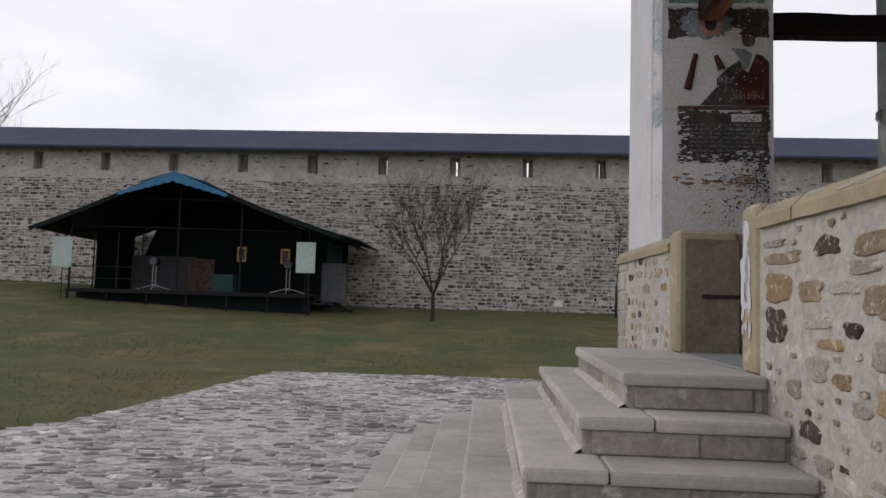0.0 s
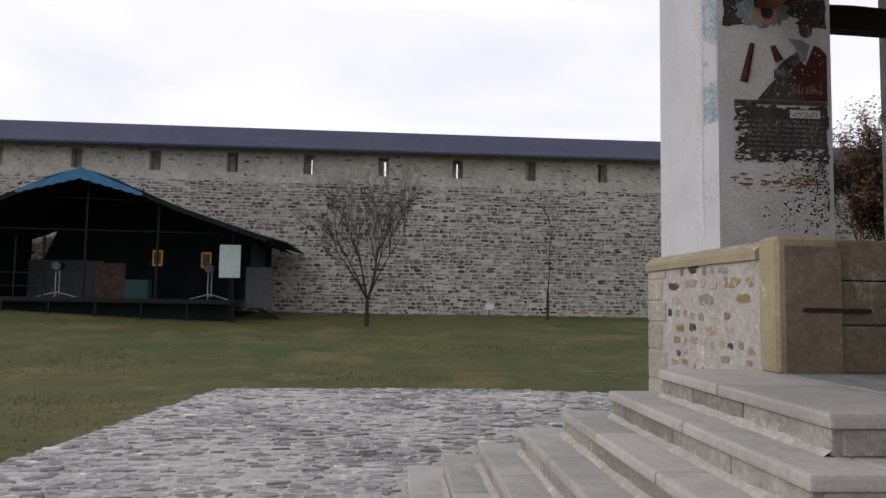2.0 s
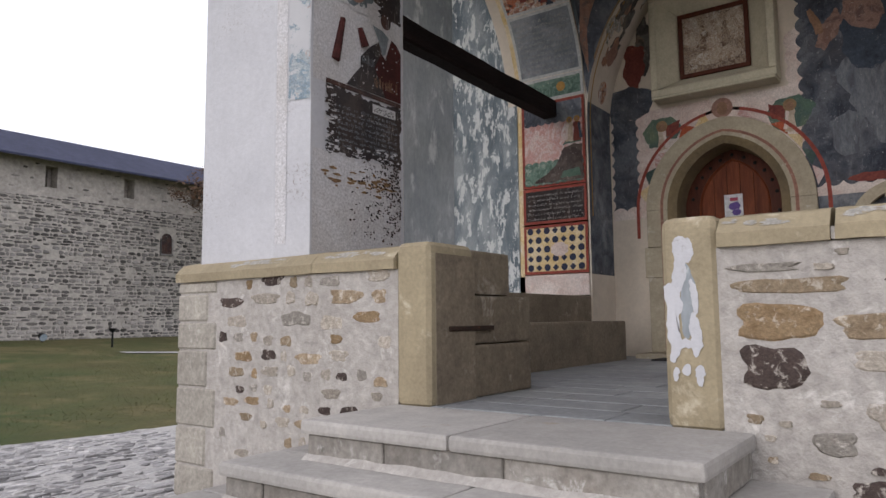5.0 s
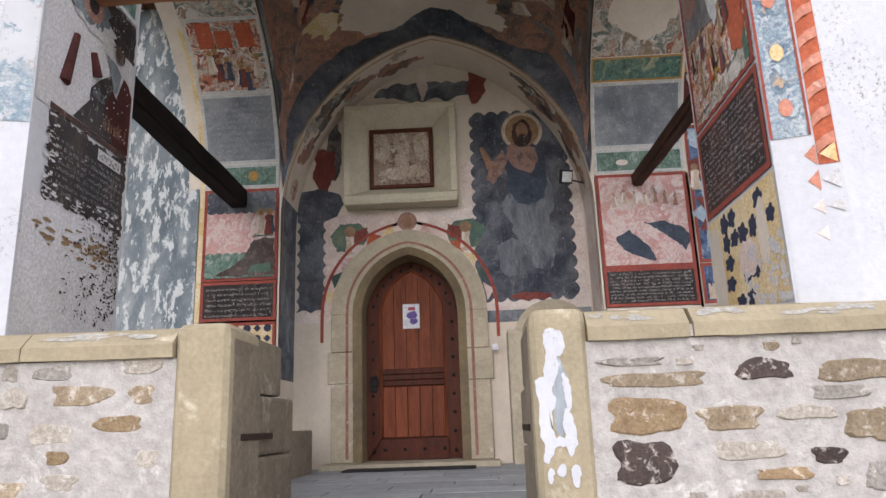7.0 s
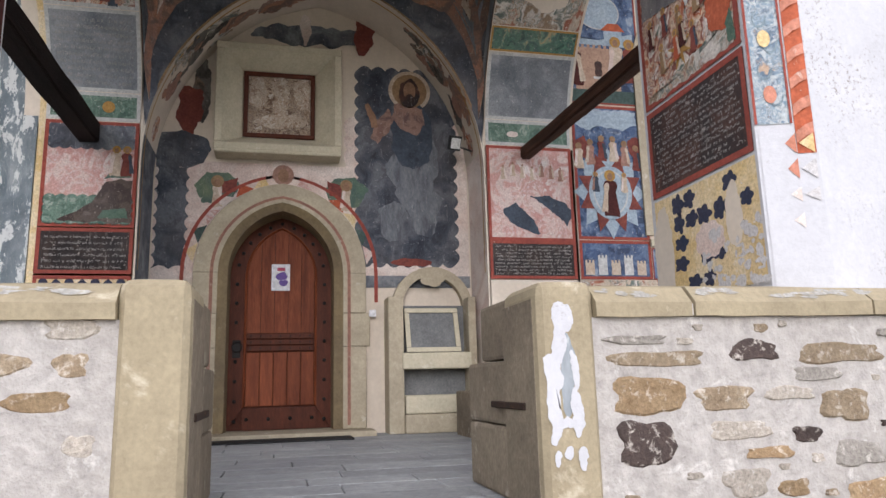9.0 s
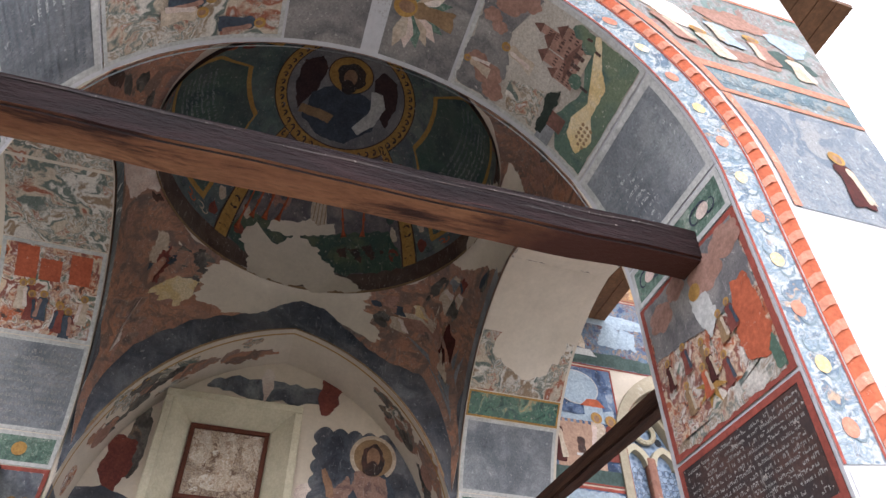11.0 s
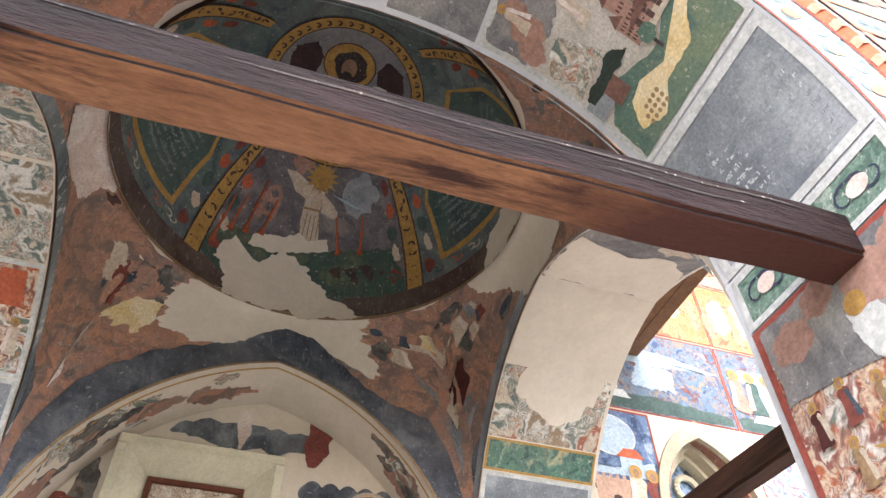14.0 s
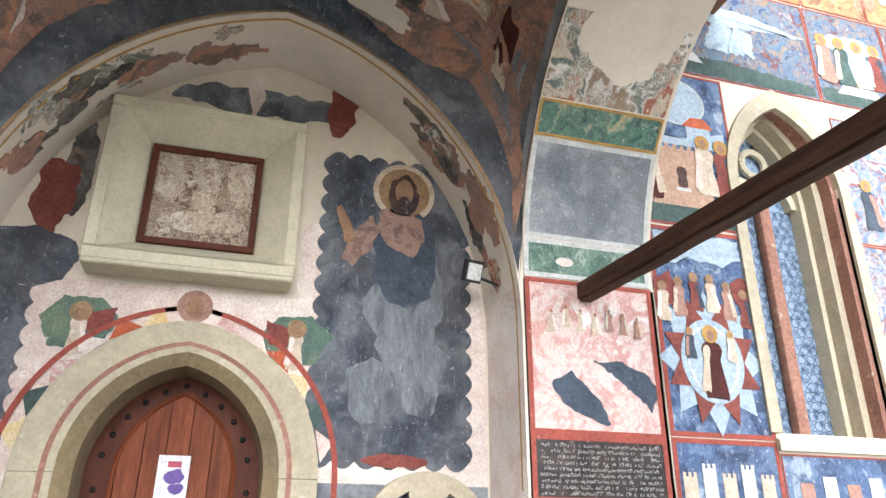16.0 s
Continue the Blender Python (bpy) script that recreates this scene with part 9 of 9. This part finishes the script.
part("jamb", boxed(18.24, 18.318, 34.95, 35.0, 5.2, 5.95), FORT_STONE, fw)
part("jamb", boxed(18.882, 18.96, 34.95, 35.0, 5.2, 5.95), FORT_STONE, fw)
part("sill", boxed(18.24, 18.96, 34.93, 35.0, 5.1, 5.198), FORT_STONE, fw)


# ---- stones, cobbles, flags and turf ----
def pebble_mesh(f, u, w, ru, rw, proud, n, rnd, square=0.5, verts=None, faces=None):
    """One bedded stone: a wavering outline, a raised shoulder and a flat crown."""
    base = len(verts)
    ph = rnd.random() * 6
    for k, o in ((1.0, -0.004), (0.82, proud)):
        for i in range(n):
            a = (i + 0.5) / n * math.tau
            ca, sa = math.cos(a), math.sin(a)
            q = (abs(ca) ** (2 + 6 * square) + abs(sa) ** (2 + 6 * square)) ** (-1 / (2 + 6 * square))
            j = 1 + 0.10 * math.sin(3 * a + ph) + 0.06 * math.sin(5 * a + ph * 2) + (0.16 * noise.noise((ca * 2 + ph * 9, sa * 2, u)) + 0.10 * noise.noise((ca * 5 + ph * 9, sa * 5, u)) if n > 8 else 0)
            verts.append(f(u + ru * q * j * ca * k, w + rw * q * j * sa * k, o * (1 if k == 1 else 0.85 + 0.3 * math.sin(a + ph))))
    for i in range(n):
        faces.append((base + i, base + (i + 1) % n, base + n + (i + 1) % n, base + n + i))
    faces.append(tuple(base + n + i for i in range(n)))


def stones_object(name, verts, faces, mat, parent=None):
    me = bpy.data.meshes.new(name)
    me.from_pydata(verts, [], faces)
    me.materials.append(mat)
    ob = new(name, me)
    if parent:
        ob.parent = parent
    return ob


STONE_KINDS = [surface("rubble_" + n, a, b, 9, 60, 0.92, 1.0, 0.02, c, 0.54, vary=0.25) for n, a, b, c in (
    ("tan", (0.40, 0.32, 0.22), (0.27, 0.20, 0.13), (0.52, 0.46, 0.38)),
    ("grey", (0.36, 0.33, 0.29), (0.26, 0.24, 0.21), (0.50, 0.46, 0.41)),
    ("pale", (0.46, 0.41, 0.35), (0.38, 0.34, 0.28), (0.52, 0.48, 0.43)),
    ("ochre", (0.37, 0.27, 0.16), (0.27, 0.18, 0.10), (0.50, 0.42, 0.33)),
    ("dark", (0.11, 0.08, 0.07), (0.065, 0.05, 0.045), (0.46, 0.42, 0.37)),
)]
rnd = random.Random(4)
def rubble(par, f, u0, u1, w0, w1, size, gap, prob):
    w = w0
    while w < w1 - size * 0.3:
        h = size * rnd.uniform(0.7, 1.15)
        u = u0 + rnd.uniform(0, size)
        while u < u1 - size * 0.5:
            L = h * rnd.choice((rnd.uniform(0.8, 1.5), rnd.uniform(1.6, 3.2)))
            if rnd.random() < prob and u + L < u1:
                vs, fs = [], []
                pebble_mesh(f, u + L / 2, w + h / 2 + rnd.uniform(-0.02, 0.02), L / 2 * 0.92, h / 2 * rnd.uniform(0.7, 0.95), rnd.uniform(0.002, 0.009), 20, rnd, 0.3, vs, fs)
                stones_object("stone", vs, fs, rnd.choices(STONE_KINDS, (5, 4, 5, 1.6, 1.6))[0], par)
            u += L + gap * rnd.uniform(0.6, 1.8)
        w += h + gap * rnd.uniform(0.4, 1.0)
face_f = lambda u, w, o: (1.46 - o, u, w)
rubble(par_l, face_f, JL + 0.28, 7.28, 0.75, 2.05, 0.09, 0.045, 0.74)
# the larger stones beside the jamb: y, z, half length, half height, kind
PLACED = [(3.646, 1.976, 0.14, 0.019, 1), (3.55, 1.898, 0.23, 0.032, 0), (3.61, 1.75, 0.165, 0.08, 3), (3.636, 1.563, 0.125, 0.092, 4), (3.10, 1.928, 0.118, 0.046, 4), (2.68, 1.91, 0.22, 0.045, 0), (3.256, 1.734, 0.135, 0.052, 0), (2.95, 1.745, 0.125, 0.03, 2), (2.67, 1.687, 0.13, 0.068, 0), (2.80, 1.822, 0.12, 0.03, 1), (3.204, 1.60, 0.143, 0.04, 2), (2.883, 1.573, 0.07, 0.034, 4), (3.067, 1.506, 0.115, 0.024, 3), (2.643, 1.486, 0.126, 0.055, 1), (2.973, 1.36, 0.075, 0.035, 3)]
def one_stone(y, z, ry, rz, kind):
    vs, fs = [], []
    pebble_mesh(face_f, y, z, ry, rz, rnd.uniform(0.006, 0.014), 24, rnd, 0.45, vs, fs)
    stones_object("stone", vs, fs, STONE_KINDS[kind], par_r)
taken = list(PLACED)
for p in PLACED:
    one_stone(*p)
for k in range(1500):
    y, z = rnd.uniform(1.68, 3.72), rnd.uniform(0.1, 2.04)
    rz = rnd.choice((0.014, 0.02, 0.03, 0.045, 0.06))
    ry = rz * rnd.uniform(1.3, 3.2)
    if y < 2.52 or z < 1.4 or rz < 0.025:
        if all(abs(y - q[0]) > ry + q[2] + 0.022 or abs(z - q[1]) > rz + q[3] + 0.018 for q in taken) and y + ry < 3.8:
            taken.append((y, z, ry, rz, 0))
            one_stone(y, z, ry, rz, rnd.choices(range(5), (4, 4, 6, 2, 1.5))[0])
QUOIN = surface("pale_quoin_stone", (0.45, 0.42, 0.365), (0.36, 0.33, 0.285), 2.5, 35, 0.9, 0.5, 0.012, (0.52, 0.49, 0.44), 0.6, vary=0.15)
# pale quoins at the outer corners
for par, y0, y1 in ((par_l, 7.30, 7.755), (par_r, 1.605, 1.64)):
    z = 0.02
    k = 0
    while z < 2.0 and y1 - y0 > 0.1:
        h = rnd.uniform(0.2, 0.3)
        part("quoin", boxed(1.448, 1.7, y0 + (0.1 if k % 2 else 0), y1, z, min(z + h - 0.012, 2.065), 0.012, 1), QUOIN, par)
        z += h
        k += 1

# flagstones of the porch floor
x = 1.47
row = 0
while x < NX - 0.02:
    wx = rnd.uniform(0.28, 0.36)
    x1 = min(x + wx, NX)
    y = OR + 0.1 + rnd.uniform(-0.3, 0)
    while y < OL - 0.1:
        L = rnd.uniform(0.5, 1.0)
        y0, y1 = max(y, OR + 0.1), min(y + L, OL - 0.1)
        if y1 - y0 > 0.08:
            me_b = boxed(x + 0.004, x1 - 0.004, y0 + 0.004, y1 - 0.004, FLOOR - 0.03, FLOOR + rnd.uniform(-0.0015, 0.0015), 0.004, 1)
            part("flagstone", me_b, FLOOR_STONE, floor)
        y += L
    x = x1
    row += 1

# river cobbles
def in_pave(x, y):
    inside = False
    for (xa, ya), (xb, yb) in zip(PAVE, PAVE[1:] + PAVE[:1]):
        if (ya > y) != (yb > y) and x < (xb - xa) * (y - ya) / (yb - ya) + xa:
            inside = not inside
    return inside and not (x > -0.97 and 1.75 < y < 7.70) and not (x > 1.40 and y < 7.8)
flat = lambda u, w, o: (u, w, 0.012 + o + 0.006 * math.sin(u * 1.7) * math.sin(w * 1.3))
pave_ob = bpy.data.objects["pavement"]
vs, fs = [], []
near = 0
y = 1.0
while y < 14.7:
    h = rnd.uniform(0.05, 0.15)
    x = -5.9 + rnd.uniform(0, 0.2)
    drift = rnd.uniform(-0.02, 0.02)
    while x < 5.0:
        L = rnd.uniform(0.08, 0.30)
        yy = y + 0.05 * math.sin(x * 1.4 + y * 0.2) + drift
        if in_pave(x + L / 2, yy + h / 2) and rnd.random() < 0.95:
            pr = rnd.choice((0.003, 0.006, 0.012, 0.022)) * rnd.uniform(0.8, 1.2)
            cx, cy, hh, an = x + L / 2, yy + h / 2 + rnd.uniform(-0.02, 0.02), h * rnd.uniform(0.7, 1.12), rnd.gauss(0, 0.22)
            turned = lambda u, w, o: flat(cx + (u - cx) * math.cos(an) - (w - cy) * math.sin(an), cy + (u - cx) * math.sin(an) + (w - cy) * math.cos(an), o)
            shape_of = (turned, cx, cy, L / 2 - 0.002, hh / 2 - 0.003, pr, 9, rnd, 0.25)
            if near < 300 and -2.9 < x < -1.0 and 4.6 < y < 7.6:
                v1, f1 = [], []
                pebble_mesh(*shape_of, v1, f1)
                stones_object("cobble", v1, f1, COBBLE, pave_ob)
                near += 1
            else:
                pebble_mesh(*shape_of, vs, fs)
        x += L
    y += h
tagged(stones_object("cobble_field", vs, fs, COBBLE, pave_ob), kind="stuff")

# stones of the fortress wall
vs, fs = [], []
wall_f = lambda u, w, o: (u, WY - o, w)
upper_f = lambda u, w, o: (u, WY + 0.12 - o, w)
z = 0.7
while z < 7.25:
    h = rnd.uniform(0.10, 0.21)
    x = -31.0
    while x < 26.0:
        L = rnd.uniform(0.12, 0.50)
        if rnd.random() < 0.88 and z > terrain(x, 34.9) - 0.1 and not (18.1 < x + L / 2 < 19.1 and 4.9 < z < 6.4):
            pebble_mesh(wall_f, x + L / 2, z + h / 2 + rnd.uniform(-0.03, 0.03), L / 2 - 0.012, h / 2 - rnd.uniform(0.01, 0.03), rnd.uniform(0.008, 0.05), 7, rnd, 0.3, vs, fs)
        x += L
    z += h
while z < 8.8:
    x = -31.0
    while x < 26.0:
        L = rnd.uniform(0.15, 0.4)
        near_slit = min(abs(x + L / 2 - s) for s in SLITS) < 0.55
        if rnd.random() < 0.22 and not near_slit:
            pebble_mesh(upper_f, x + L / 2, z + 0.1, L / 2, rnd.uniform(0.03, 0.06), 0.012, 7, rnd, 0.3, vs, fs)
        x += L + 0.1
    z += 0.22
tagged(stones_object("rubble_stones", vs, fs, FORT_STONE, fort), kind="stuff")

# turf
vs, fs = [], []
for k in range(90000):
    x, y = rnd.uniform(-16, 12), rnd.triangular(4, 34, 13)
    if in_pave(x, y) or (x > -5.0 and y < 14.7):
        continue
    z = terrain(x, y) - 0.02
    a = rnd.random() * math.tau
    h = rnd.uniform(0.005, 0.035)
    w = rnd.uniform(0.004, 0.010)
    lx, ly = rnd.gauss(0, 0.05), rnd.gauss(0, 0.05)
    b = len(vs)
    vs += [(x - w * math.cos(a), y - w * math.sin(a), z), (x + w * math.cos(a), y + w * math.sin(a), z), (x + lx, y + ly, z + h + 0.02)]
    fs.append((b, b + 1, b + 2))
tagged(stones_object("grass", vs, fs, BLADE), "short winter grass blades on the courtyard lawn", "grass", "", "stuff")
